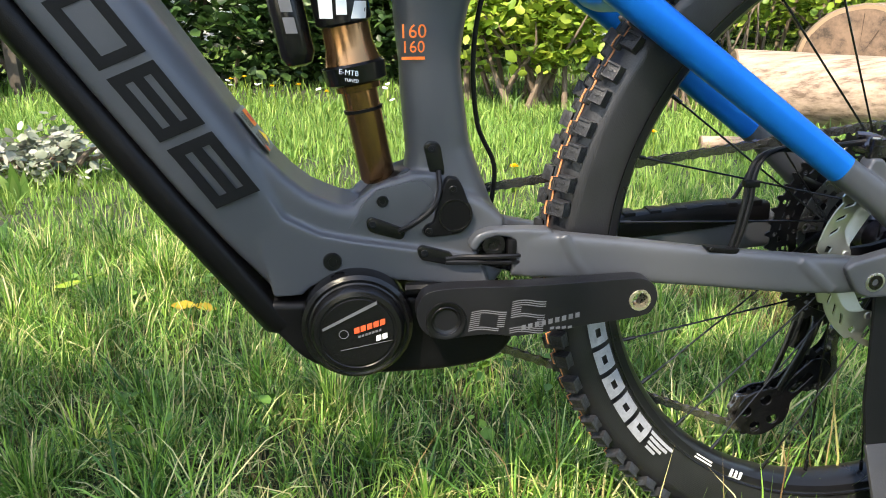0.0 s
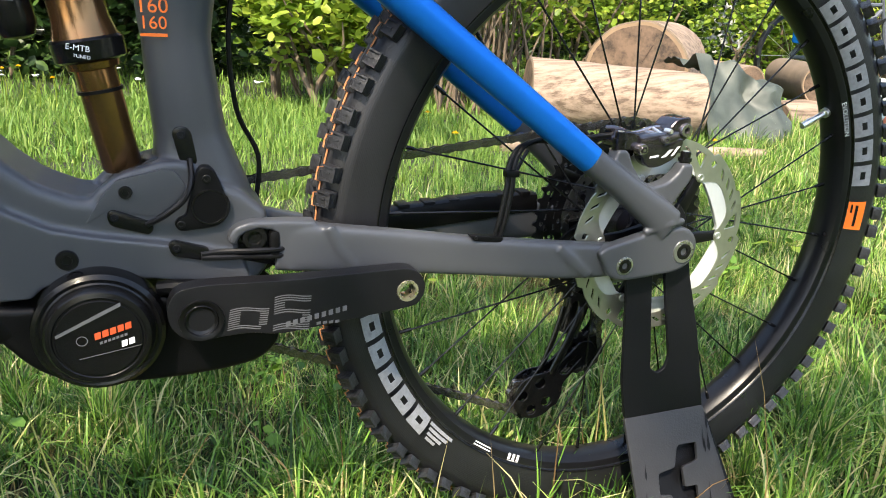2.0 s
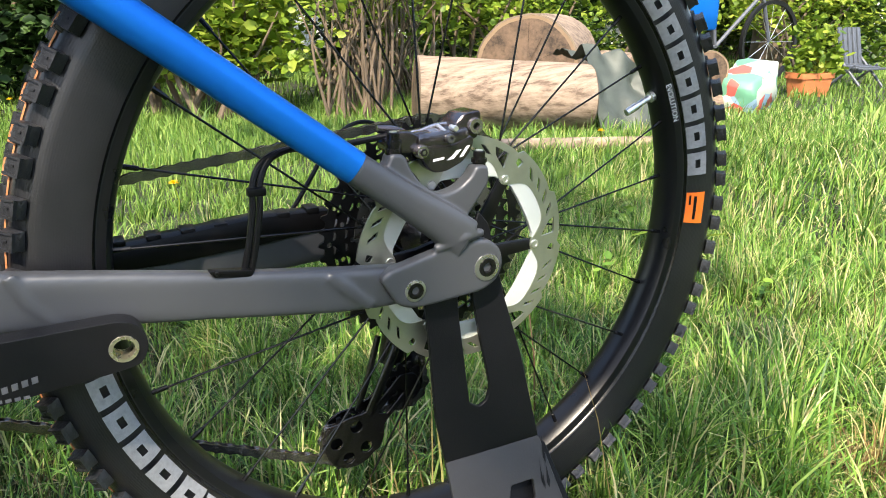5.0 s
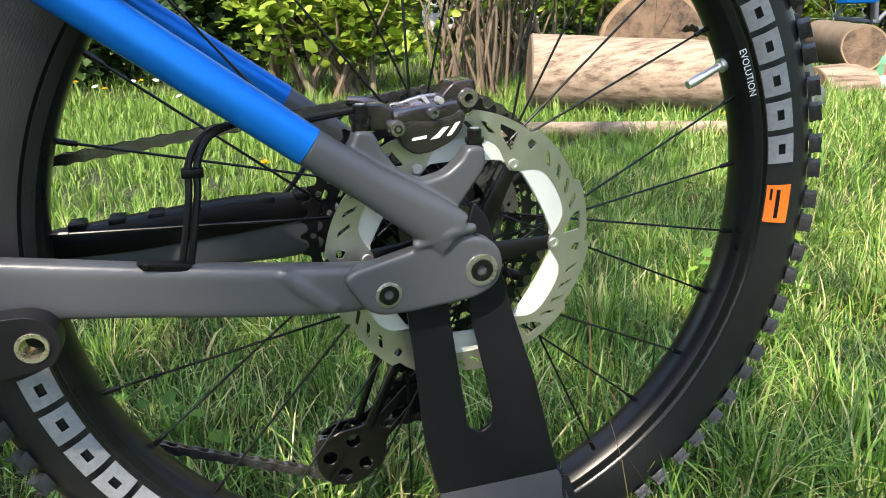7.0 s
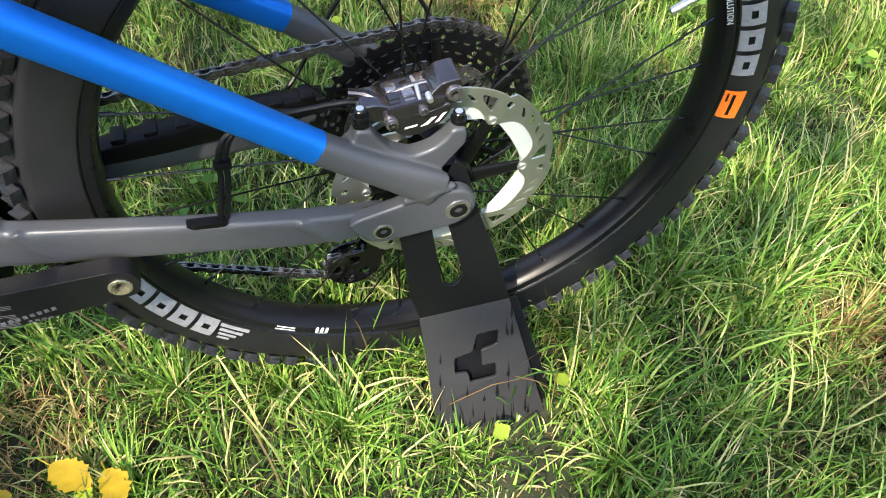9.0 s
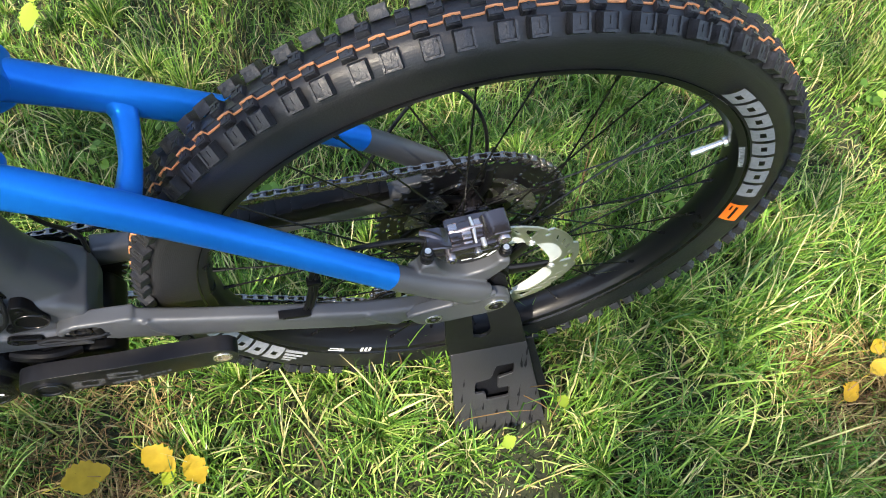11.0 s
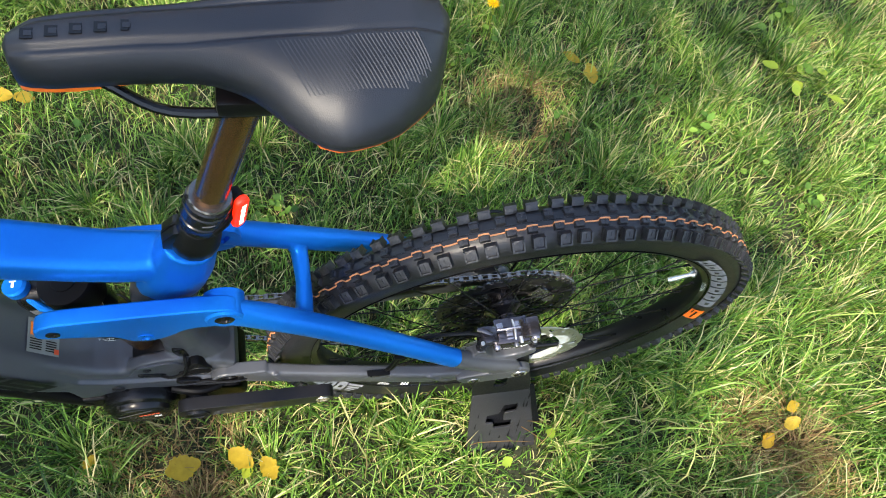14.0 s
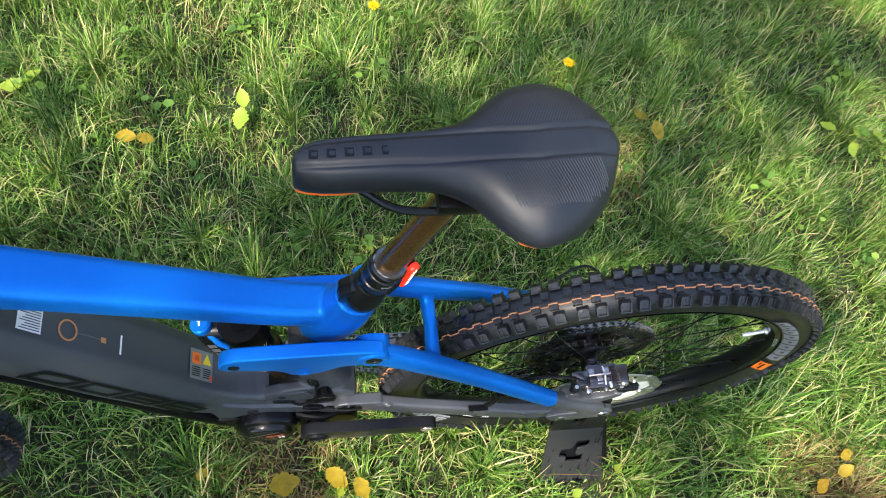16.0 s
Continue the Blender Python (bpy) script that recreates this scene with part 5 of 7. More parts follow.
part("adjuster_lever", tube([(-0.556, -0.004, 0.604), (-0.540, -0.018, 0.600), (-0.530, -0.022, 0.596)], [0.004, 0.004, 0.003], 10), BLUE, shock)

# seatpost, clamp, lamp
pa, pb = Vector((-0.3905, -0.0085, 0.688)), Vector((-0.3180, -0.0190, 0.952))
pd = (pb - pa).normalized()


def post_piece(name, prof, material, parent, label="", seg=32):
    return part(name, tube([pa + pd * t for t, r in prof], [r for t, r in prof], seg), material, parent, label)


post = post_piece("seatpost", [(0.03, 0.0130), (0.268, 0.0130)], BRONZE, bike, "bronze-coated dropper seatpost")
clamp = post_piece("post_clamp", [(0.023, 0.0210), (0.025, 0.0220), (0.036, 0.0218), (0.038, 0.0208), (0.062, 0.0188), (0.0635, 0.0178)], BLACKM, post, "black seatpost clamp", 14)
ear = [(-0.384, 0.7480), (-0.397, 0.7440), (-0.4085, 0.7300), (-0.4100, 0.7170), (-0.398, 0.7120), (-0.382, 0.7160)]
part("clamp_bolt", plate(round_poly(ear, 0.002), -0.0200, -0.0010, bevel=0.0022, seg=2), BLACKM, clamp)
part("clamp_slot", plate([(x * 1.0015, z + 0.0006) for x, z in ear], -0.0112, -0.0088), BLACKP, clamp)
post_piece("post_sleeve", [(0.028, 0.0174), (0.076, 0.0174)], BLACKG, post)
post_piece("post_collar", [(0.0700, 0.0180), (0.0720, 0.0190), (0.0800, 0.0190), (0.0810, 0.0176), (0.0830, 0.0176), (0.0840, 0.0191), (0.0980, 0.0191), (0.0990, 0.0180), (0.1010, 0.0180), (0.1020, 0.0190), (0.1070, 0.0188), (0.1090, 0.0170)], BLACKG, post, "glossy black seal collar")
post_piece("wiper_ring", [(0.1060, 0.0172), (0.1105, 0.0175), (0.1120, 0.0165), (0.1120, 0.0135)], CHAINM, post, "shiny wiper ring")
for k in range(6):
    a = radians(262 + 5 * k)
    p = pa + pd * 0.0905 + Vector((0.0193 * math.cos(a), 0.0193 * math.sin(a), 0))
    part("collar_print", box(p.x, p.y, p.z, 0.0015, 0.0005, 0.0013, 0, Matrix.Rotation(a + math.pi / 2, 4, "Z")), PRINTG, post)
lm = pose(-0.3430, -0.0110, 0.7660, 2, 9, 0) @ Matrix.Rotation(radians(36), 4, "Z")


def lamp_piece(name, w, h, y0, y1, bev, material, parent, label="", z=0.0):
    """A slab with round ends, w wide and h high, facing the lamp's own front."""
    ends = [(w / 2 * math.cos(a), (h - w) / 2 + w / 2 * math.sin(a)) for a in [math.pi * k / 8 for k in range(9)]]
    bm = plate(ends + [(-x, -q) for x, q in ends], y0, y1, bevel=bev, seg=3)
    bmesh.ops.transform(bm, matrix=lm @ Matrix.Translation((0, 0, z)), verts=bm.verts)
    return part(name, bm, material, parent, label)


lamp = lamp_piece("tail_lamp", 0.0125, 0.047, 0.000, 0.010, 0.002, BLACKP, post, "small rear lamp glowing red")
lamp_piece("lamp_foot", 0.0120, 0.0150, 0.006, 0.019, 0.003, BLACKP, lamp, z=-0.014)
lamp_piece("lamp_lens", 0.0130, 0.0485, -0.0070, 0.0005, 0.0038, GLOW, lamp, "glowing red lens")
strip = tube([(0.0006 * math.sin(2.2 * k), -0.0069, -0.0165 + 0.0033 * k) for k in range(11)], [(0.0022 + 0.0007 * math.sin(3.1 * k + 1), 0.0006) for k in range(11)], 10, ref=(1, 0, 0))
bmesh.ops.transform(strip, matrix=lm, verts=strip.verts)
part("lamp_diodes", strip, GLOWHOT, lamp, "glaring strip of diodes")
bm = tube([pa + pd * 0.074 + Vector((0.008, -0.0190, 0)), pa + pd * 0.076 + Vector((0.018, -0.0110, 0)), pa + pd * 0.077 + Vector((0.023, -0.003, 0))], [(0.0015, 0.0035)] * 3, 10)
part("lamp_strap", bm, BLACKP, lamp, "black rubber strap")

# saddle
def SY(x):
    """The middle line of the saddle, which is turned slightly."""
    return -0.014 + 0.011 * max(0.0, min(1.0, (x + 0.27) / 0.07))


half = [(-0.4470, 0.004), (-0.4440, 0.0115), (-0.4320, 0.0172), (-0.4130, 0.0195), (-0.3650, 0.0212), (-0.3400, 0.0250), (-0.3180, 0.0350), (-0.2970, 0.0545), (-0.2800, 0.0660), (-0.2620, 0.0690), (-0.2400, 0.0640), (-0.2220, 0.0520), (-0.2090, 0.0380), (-0.2020, 0.0210)]
TOPZ = ((-0.4480, 0.974), (-0.4440, 0.981), (-0.432, 0.9855), (-0.41, 0.9885), (-0.376, 0.9915), (-0.336, 0.9935), (-0.296, 0.996), (-0.26, 0.9975), (-0.225, 0.9925), (-0.205, 0.985), (-0.199, 0.980))


def half_width(x):
    return float(np.interp(x, [h[0] for h in half], [h[1] for h in half]))


def saddle_top(x):
    return float(np.interp(x, [p[0] for p in TOPZ], [p[1] for p in TOPZ]))


def saddle_z(x, v, w):
    """Height of the skin at v across from the middle line: a flat channel between two creases, then domed pads."""
    q = min(1.0, abs(v) / w)
    deep = 0.020 + 0.010 * max(0.0, min(1.0, (x + 0.34) / 0.06))
    g = min(0.0115, w * 0.52)
    crease = 0.0016 * math.exp(-((abs(v) - g) / 0.0016) ** 2) * min(1.0, w / 0.016)
    pad = 0.0010 * math.exp(-((abs(v) - g - 0.005) / 0.004) ** 2)
    dome = 1 - math.sqrt(max(0.0, 1 - (q ** 2.6)))
    return saddle_top(x) - deep * (0.88 * dome + 0.12 * q * q) - crease + pad + 0.044 * v


def saddle_ring(x, w):
    g = min(0.0115, w * 0.52)
    inner = [0.0, g * 0.6, g - 0.0022, g - 0.0010, g, g + 0.0010, g + 0.0022, g + 0.0048]
    rest_ = [w * f for f in (0.66, 0.78, 0.88, 0.94, 0.975, 0.995, 1.0)]
    vs = sorted(inner + [max(v, g + 0.006 * min(1, w / 0.03)) for v in rest_])
    vs = [min(v, w) for v in vs]
    side = [(x, v + SY(x), saddle_z(x, v, w)) for v in vs]
    other = [(x, -v + SY(x), saddle_z(x, -v, w)) for v in vs[1:]]
    zt = side[-1][2]
    low = [(x, f * w + SY(x), zt - 0.006 + 0.044 * (f - 1) * w - d) for f, d in ((0.97, 0.0), (0.80, 0.003), (0.0, -0.002), (-0.80, 0.003), (-0.97, 0.0))]
    return other[::-1] + side + low


hs = curve(half, 5)
saddle = part("saddle", loft([saddle_ring(x, max(w, 0.004)) for x, w in hs] + [saddle_ring(-0.1995, 0.010)]), SADDLE, bike, "black padded saddle with orange trim beneath", sharp=75)
base = [(x, max(w, 0.004) * (0.968 if x > -0.285 else 0.93 if x < -0.40 else 0.80)) for x, w in hs[3::3]]
bm = loft([[(x, w * a + SY(x), saddle_z(x, -half_width(x), half_width(x)) + 0.044 * (a + 1) * w - 0.0055 - b) for a, b in ((-1.0, 0), (-0.5, -0.004), (0.5, -0.004), (1.0, 0), (0.97, 0.0055), (0.5, 0.005), (-0.5, 0.005), (-0.97, 0.0055))] for x, w in base])
part("saddle_base", bm, ORANGE, saddle, "orange saddle shell edge")
for s in (-1, 1):
    rail = curve([(-0.418, s * 0.008 - 0.014, 0.966), (-0.400, s * 0.014 - 0.014, 0.960), (-0.366, s * 0.022 - 0.015, 0.942), (-0.300, s * 0.022 - 0.015, 0.940), (-0.270, s * 0.030 - 0.014, 0.952), (-0.240, s * 0.034 - 0.012, 0.962)], 5)
    part("saddle_rail", tube(rail, 0.0035, 10), BLACKG, saddle, "black saddle rail")
part("rail_clamp", box(-0.322, -0.017, 0.946, 0.038, 0.050, 0.014, 0.004), BLACKM, saddle)
for k in range(5):
    x = -0.4320 + 0.0125 * k
    part("print_block", box(x, SY(x) - 0.001, saddle_top(x) + 0.0001, 0.0064 if k != 4 else 0.0040, 0.0070, 0.0006), BLACKG, saddle)
    part("print_slit", box(x + 0.0008, SY(x) - 0.001, saddle_top(x) + 0.0003, 0.0040, 0.0034, 0.0006), SADDLE, saddle)
# printed stripes on the two pads
for s in (-1, 1):
    bm = bmesh.new()
    for k in range(34):
        x0 = -0.304 + 0.0024 * k
        row = []
        for j in range(9):
            f = j / 8
            x = x0 + 0.016 * f
            w = half_width(x)
            v = 0.0165 + (0.047 - 0.0165) * f
            if v > w * 0.80 or x > -0.214:
                break
            row.append((bm.verts.new((x, s * v + SY(x), saddle_z(x, s * v, w) + 0.0004)), bm.verts.new((x + 0.0009, s * v + SY(x), saddle_z(x, s * v, w) + 0.0004))))
        for p, q2 in zip(row, row[1:]):
            bm.faces.new((p[0], p[1], q2[1], q2[0]))
    bmesh.ops.delete(bm, geom=[v for v in bm.verts if not v.link_faces], context="VERTS")
    part("pad_stripes", bm, SADDLEG, saddle, "fine grey printed stripes")

# stickers on the down tube
def sticker(s0, s1, y0, y1, n, material, name, parent, lift=0.0006):
    bm = bmesh.new()
    bm.faces.new([bm.verts.new(dt(s, n + lift, y)) for s, y in ((s0, y0), (s1, y0), (s1, y1), (s0, y1))])
    return part(name, bm, material, parent)


st = sticker(-0.014, 0.027, -0.021, 0.019, 0.0325, STICKER, "warning_sticker", down)
sticker(0.008, 0.024, -0.001, 0.014, 0.0325, ORANGE, "orange_field", st, 0.0012)
sticker(0.012, 0.020, 0.003, 0.010, 0.0325, REDP, "red_sign", st, 0.0016)
bm = bmesh.new()
bm.faces.new([bm.verts.new(dt(u, 0.0337, v)) for u, v in ((0.005, 0.001), (-0.011, 0.001), (-0.003, 0.016))])
part("yellow_field", bm, YELLOWS, st, "yellow warning triangle")
for k in range(5):
    sticker(0.009, 0.024, -0.017 + 0.0028 * k, -0.0157 + 0.0028 * k, 0.0325, DECALD, "print_line", st, 0.0012)
    sticker(-0.010, 0.004, -0.017 + 0.0028 * k, -0.0157 + 0.0028 * k, 0.0325, DECALD, "print_line", st, 0.0012)
sticker(-0.013, -0.007, -0.019, -0.013, 0.0325, REDP, "red_field", st, 0.0016)
white = sticker(0.240, 0.268, -0.019, 0.014, 0.0328, WHITE, "white_sticker", down)
for k in range(11):
    sticker(0.242, 0.2655 - 0.003 * (k * 7 % 3), -0.0172 + 0.0028 * k, -0.0160 + 0.0028 * k, 0.0328, PRINTG, "print_line", white, 0.0010)
bm = bmesh.new()
ring = [[bm.verts.new(dt(0.209 + r * math.cos(a), 0.0338, r * math.sin(a) - 0.006)) for r in (0.0098, 0.0120)] for a in [2 * math.pi * k / 24 for k in range(24)]]
for p, q in zip(ring, ring[1:] + ring[:1]):
    bm.faces.new((p[0], p[1], q[1], q[0]))
part("ring_print", bm, ORANGELINE, down)
sticker(0.166, 0.198, -0.0066, -0.0054, 0.0332, PRINTG, "print_line", down)
sticker(0.159, 0.166, -0.009, -0.003, 0.0332, ORANGELINE, "orange_field", down)
sticker(0.137, 0.1395, -0.017, 0.006, 0.0332, WHITE, "print_line", down)

# ---- the stand ----
stand = tagged(new("bike_stand"), "black folded sheet-steel rear wheel stand with scratched foot plate", "bike stand")


def sheet(outline, holes, f, th, bevel=0.0006):
    bm = plate(outline, 0, th, holes, bevel, 1)
    for v in bm.verts:
        v.co = f(v.co.x, v.co.y, v.co.z)
    return bm


upper_out = [(-0.050, 0.330), (-0.020, 0.335), (-0.0165, 0.300), (-0.0040, 0.214), (0.0060, 0.208), (0.0140, 0.213), (0.0165, 0.226), (-0.0030, 0.310), (-0.0080, 0.360), (0.000, 0.388), (0.0100, 0.376), (0.0270, 0.312), (0.0480, 0.250), (0.0720, 0.160), (-0.0270, 0.160), (-0.0370, 0.205), (-0.044, 0.280)]
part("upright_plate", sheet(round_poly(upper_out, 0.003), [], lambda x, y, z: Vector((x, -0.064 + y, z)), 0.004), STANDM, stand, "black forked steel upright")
low_out = [(-0.027, 0.0), (0.072, 0.0), (0.110, -0.172), (-0.020, -0.172)]
lc1 = [(0.033, -0.037), (0.058, -0.037), (0.057, -0.056), (0.037, -0.060), (0.037, -0.081), (0.053, -0.081), (0.053, -0.101), (0.022, -0.101), (0.020, -0.086), (0.005, -0.084), (0.006, -0.062), (0.027, -0.059)]
fold = radians(24)
lowf = lambda x, y, z: Vector((x, -0.064 + z * math.sin(fold) + y * math.cos(fold), 0.1605 + z * math.cos(fold) - y * math.sin(fold)))
# same steel as the upright, with the light it catches put into the colour
STANDLOW = mat("worn_sunlit_foot_plate", (0.034, 0.034, 0.038), 0.40, 0.3, 0.3, 20, 0.12, 500)
foot = part("foot_plate", sheet(round_poly(low_out, 0.003), [round_poly(lc1, 0.003)], lowf, 0.004), STANDLOW, stand, "worn dark foot plate with a cut-out, its light put into the colour")
random.seed(5)
for k in range(34):
    x = random.uniform(-0.018, 0.095)
    z = -0.165 + 0.075 * random.random() ** 2.2 if k < 26 else random.uniform(-0.07, -0.02)
    ln = random.uniform(0.006, 0.024)
    if k >= 26:
        x = random.choice((-0.012, -0.006, 0.002, 0.066, 0.074, 0.018)) + random.uniform(-0.003, 0.003)
    if -0.106 < z < -0.03 and 0.0 < x < 0.062:
        continue
    w = random.uniform(0.0008, 0.0024)
    bm = bmesh.new()
    bm.faces.new([bm.verts.new(lowf(x + dx, -0.0006, z + dz)) for dx, dz in ((-w, 0), (0, -ln * 0.35), (w, 0), (w * 0.6, ln * 0.5), (0.001, ln))])
    part("scratch", bm, STANDM, foot)
back = [(0.004, -0.004), (0.086, -0.010), (0.128, -0.172), (-0.006, -0.172)]
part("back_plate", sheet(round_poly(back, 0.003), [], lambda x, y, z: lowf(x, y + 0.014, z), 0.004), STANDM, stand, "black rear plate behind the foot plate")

# ---- the garden ----
def lift(x, y):
    """Height of the soil."""
    f = min(1.0, max(0.0, (math.hypot(x + 0.2, y) - 0.5) / 2))
    return 0.006 + f * 0.035 * noise.noise(Vector((x * 0.9, y * 0.9, 3.0))) + 0.010 * noise.noise(Vector((x * 3.1, y * 3.1, 7.0)))


bm = bmesh.new()
xs = sorted(set([-60, -30, -15, -8, -5] + [round(-4 + 0.2 * k, 2) for k in range(61)] + [9, 11, 15, 30, 60]))
ys = sorted(set([-60, -30, -15, -8, -4] + [round(-3 + 0.2 * k, 2) for k in range(51)] + [8, 10, 15, 30, 60]))
grid = [[bm.verts.new((x, y, lift(x, y) if abs(x) < 10 and abs(y) < 9 else 0)) for y in ys] for x in xs]
for a, b in zip(grid, grid[1:]):
    for j in range(len(ys) - 1):
        bm.faces.new((a[j], b[j], b[j + 1], a[j + 1]))
ground = tagged(part("ground", bm, SOIL), "brown soil under the lawn", "ground", kind="structure")


def blades(name, rng, n, region, hmin, hmax, width, material, segs=3, droop=1.1, label=""):
    """A lawn of many bent blades in a region (x0, x1, y0, y1), thinner and lower where the noise says so."""
    x0, x1, y0, y1 = region
    x, y = rng.uniform(x0, x1, n), rng.uniform(y0, y1, n)
    low = (np.sin(x * 5.1 + 1.3 * np.sin(y * 3.7)) + np.sin(y * 6.3 + 1.7 * np.sin(x * 4.1 + 2))) * 0.25 + 0.5
    fine = (np.sin(x * 23 + 3 * np.sin(y * 17)) + np.sin(y * 27 + 3 * np.sin(x * 19))) * 0.25 + 0.5
    keep = rng.random(n) < 0.40 + 0.60 * np.clip(0.5 * low + 0.6 * fine, 0, 1)
    x, y, low, fine = x[keep], y[keep], low[keep], fine[keep]
    n = len(x)
    h = (hmin + (hmax - hmin) * rng.random(n) ** 1.8) * (0.7 + 0.55 * low)
    flow = 1.2 * np.sin(x * 2.3 + 0.7) + 1.5 * np.sin(y * 2.9 + x) + 2.2 * np.sin(9 * fine)
    az = flow * 0.5 + rng.uniform(-2.6, 2.6, n)
    # about half of the blades grow in tufts, leaning out of their middle
    tufts = max(1, int((x1 - x0) * (y1 - y0) * 90))
    tx, ty = rng.uniform(x0, x1, tufts), rng.uniform(y0, y1, tufts)
    pick = rng.integers(0, tufts, n)
    tuft = rng.random(n) < 0.5
    ang, rad = rng.uniform(0, 2 * math.pi, n), np.abs(rng.normal(0, 0.022, n)) * (1 + 6 * width)
    x, y = np.where(tuft, tx[pick] + rad * np.cos(ang), x), np.where(tuft, ty[pick] + rad * np.sin(ang), y)
    az = np.where(tuft, ang + rng.normal(0, 0.35, n), az)
    size = rng.uniform(0.75, 1.35, tufts)
    h = np.where(tuft, h * size[pick], h)
    bend = np.abs(rng.normal(droop, 0.55 * droop, n))
    # trodden down about the bicycle and its stand
    near_ = np.exp(-(((x + 0.1) / 0.55) ** 2 + ((y + 0.05) / 0.22) ** 2))
    h = h * (1 - 0.15 * near_)
    if material is not STRAW:
        h = h * (1 - 0.62 * np.exp(-(((x - 0.045) / 0.085) ** 4 + ((y + 0.20) / 0.14) ** 4)))
        for px, py, pr in ((-0.50, -0.09, 0.11), (0.57, -0.22, 0.11), (0.23, 0.55, 0.07), (-0.62, 0.75, 0.08), (0.75, 0.25, 0.08)):
            h = h * (1 - 0.58 * np.exp(-(((x - px) / pr) ** 2 + ((y - py) / pr) ** 2)))
    w = width * rng.uniform(0.55, 1.25, n)
    z0 = 0.006 + 0 * x
    far = np.clip((np.hypot(x + 0.2, y) - 0.5) / 2, 0, 1)
    if far.max() > 0.05:
        z0 = np.array([lift(float(a), float(b)) for a, b in zip(np.round(x, 2), np.round(y, 2))])
    ts = [0.0, 0.4, 0.75][:segs] if segs == 3 else [0.0, 0.5]
    dx, dy = np.cos(az), np.sin(az)
    face = az + math.pi / 2 + rng.normal(0, 0.5, n)
    sx, sy = np.cos(face), np.sin(face)
    per = 2 * len(ts) + 1
    v = np.empty((n, per, 3))
    for i, t in enumerate(ts + [1.0]):
        th = bend * t
        out_ = h * np.where(bend > 0.05, (1 - np.cos(th)) / np.maximum(bend, 0.05), 0)
        up_ = h * np.where(bend > 0.05, np.sin(th) / np.maximum(bend, 0.05), t)
        cx, cy, cz = x + dx * out_, y + dy * out_, z0 - 0.004 + up_
        if t < 1:
            ww = w * (1 - 0.55 * t) / 2
            v[:, 2 * i] = np.stack([cx - sx * ww, cy - sy * ww, cz], 1)
            v[:, 2 * i + 1] = np.stack([cx + sx * ww, cy + sy * ww, cz], 1)
        else:
            v[:, per - 1] = np.stack([cx, cy, cz], 1)
    base = (np.arange(n) * per)[:, None]
    quads = len(ts) - 1
    idx, sizes = [], []
    for q in range(quads):
        idx += [2 * q, 2 * q + 1, 2 * q + 3, 2 * q + 2]
        sizes.append(4)
    idx += [2 * quads, 2 * quads + 1, 2 * quads + 2]
    sizes.append(3)
    loops = (base + np.array(idx)[None]).ravel()
    totals = np.tile(sizes, n)
    starts = np.concatenate([[0], np.cumsum(totals)[:-1]])
    me = bpy.data.meshes.new(name)
    me.vertices.add(n * per)
    me.vertices.foreach_set("co", v.ravel())
    me.loops.add(len(loops))
    me.loops.foreach_set("vertex_index", loops.astype(np.int32))
    me.polygons.add(len(totals))
    me.polygons.foreach_set("loop_start", starts.astype(np.int32))
    me.polygons.foreach_set("use_smooth", np.ones(len(totals), bool))
    me.update(calc_edges=True)
    me.materials.append(material)
    return tagged(new(name, me), label, "grass", kind="stuff")


rng = np.random.default_rng(11)
blades("near_grass", rng, 240000, (-1.3, 1.3, -0.42, 1.25), 0.030, 0.105, 0.0028, GRASS, 3, 1.3, label="lush uncut green lawn with bent blades")
blades("near_grass", rng, 16000, (-1.5, 1.5, -0.78, -0.40), 0.035, 0.110, 0.0045, GRASS, 2, label="lawn on the open side of the bicycle")
blades("thatch", rng, 85000, (-1.3, 1.3, -0.45, 1.2), 0.022, 0.06, 0.0026, THATCH, 2, 1.9, "matted dry stalks and moss under the lawn, darkened for shaded gaps")
blades("long_grass", rng, 5200, (-0.75, 1.1, -0.45, 0.12), 0.10, 0.19, 0.0034, GRASS, 3, 1.25, "long bent blades round the wheel and stand")
blades("straw_patch", rng, 3000, (-0.62, -0.38, -0.22, 0.04), 0.05, 0.11, 0.0022, STRAW, 3, 1.7, "matted dry straw under the motor")
blades("straw_patch", rng, 2400, (0.45, 0.69, -0.34, -0.10), 0.05, 0.11, 0.0022, STRAW, 3, 1.7, "dry straw patch in the lawn")
blades("straw_patch", rng, 900, (0.12, 0.34, 0.44, 0.66), 0.05, 0.11, 0.0022, STRAW, 3, 1.7, "reddish dry straw behind the wheel")
blades("stray_stalk", rng, 90, (-0.55, 1.0, -0.30, 0.20), 0.19, 0.30, 0.0024, STRAW, 3, 1.0, "a few long pale stalks leaning over the lawn")
blades("side_grass", rng, 52000, (1.28, 3.4, -0.8, 2.2), 0.04, 0.12, 0.0050, GRASS, 3, label="lush green lawn beside the logs")
blades("middle_grass", rng, 105000, (-2.6, 3.0, 1.25, 3.6), 0.035, 0.10, 0.0046, FARGRASS, 2, label="sunlit lawn behind the bicycle")
blades("far_grass", rng, 90000, (-5.0, 9.0, 2.0, 9.0), 0.05, 0.13, 0.010, FARGRASS, 2, label="lawn towards the shrubs")


for region in ((-6.0, -1.5, -5.0, 2.2), (-1.5, 6.0, -5.0, -0.75), (3.4, 8.5, -0.8, 2.2), (1.5, 3.4, -0.8, 0.0), (-6.0, -2.6, 2.0, 4.5), (-1.6, -1.27, -0.75, 1.3)):
    blades("outer_lawn", rng, int(750 * (region[1] - region[0]) * (region[3] - region[2])), region, 0.06, 0.13, 0.030, FARGRASS, 2, label="rough green lawn round the garden")


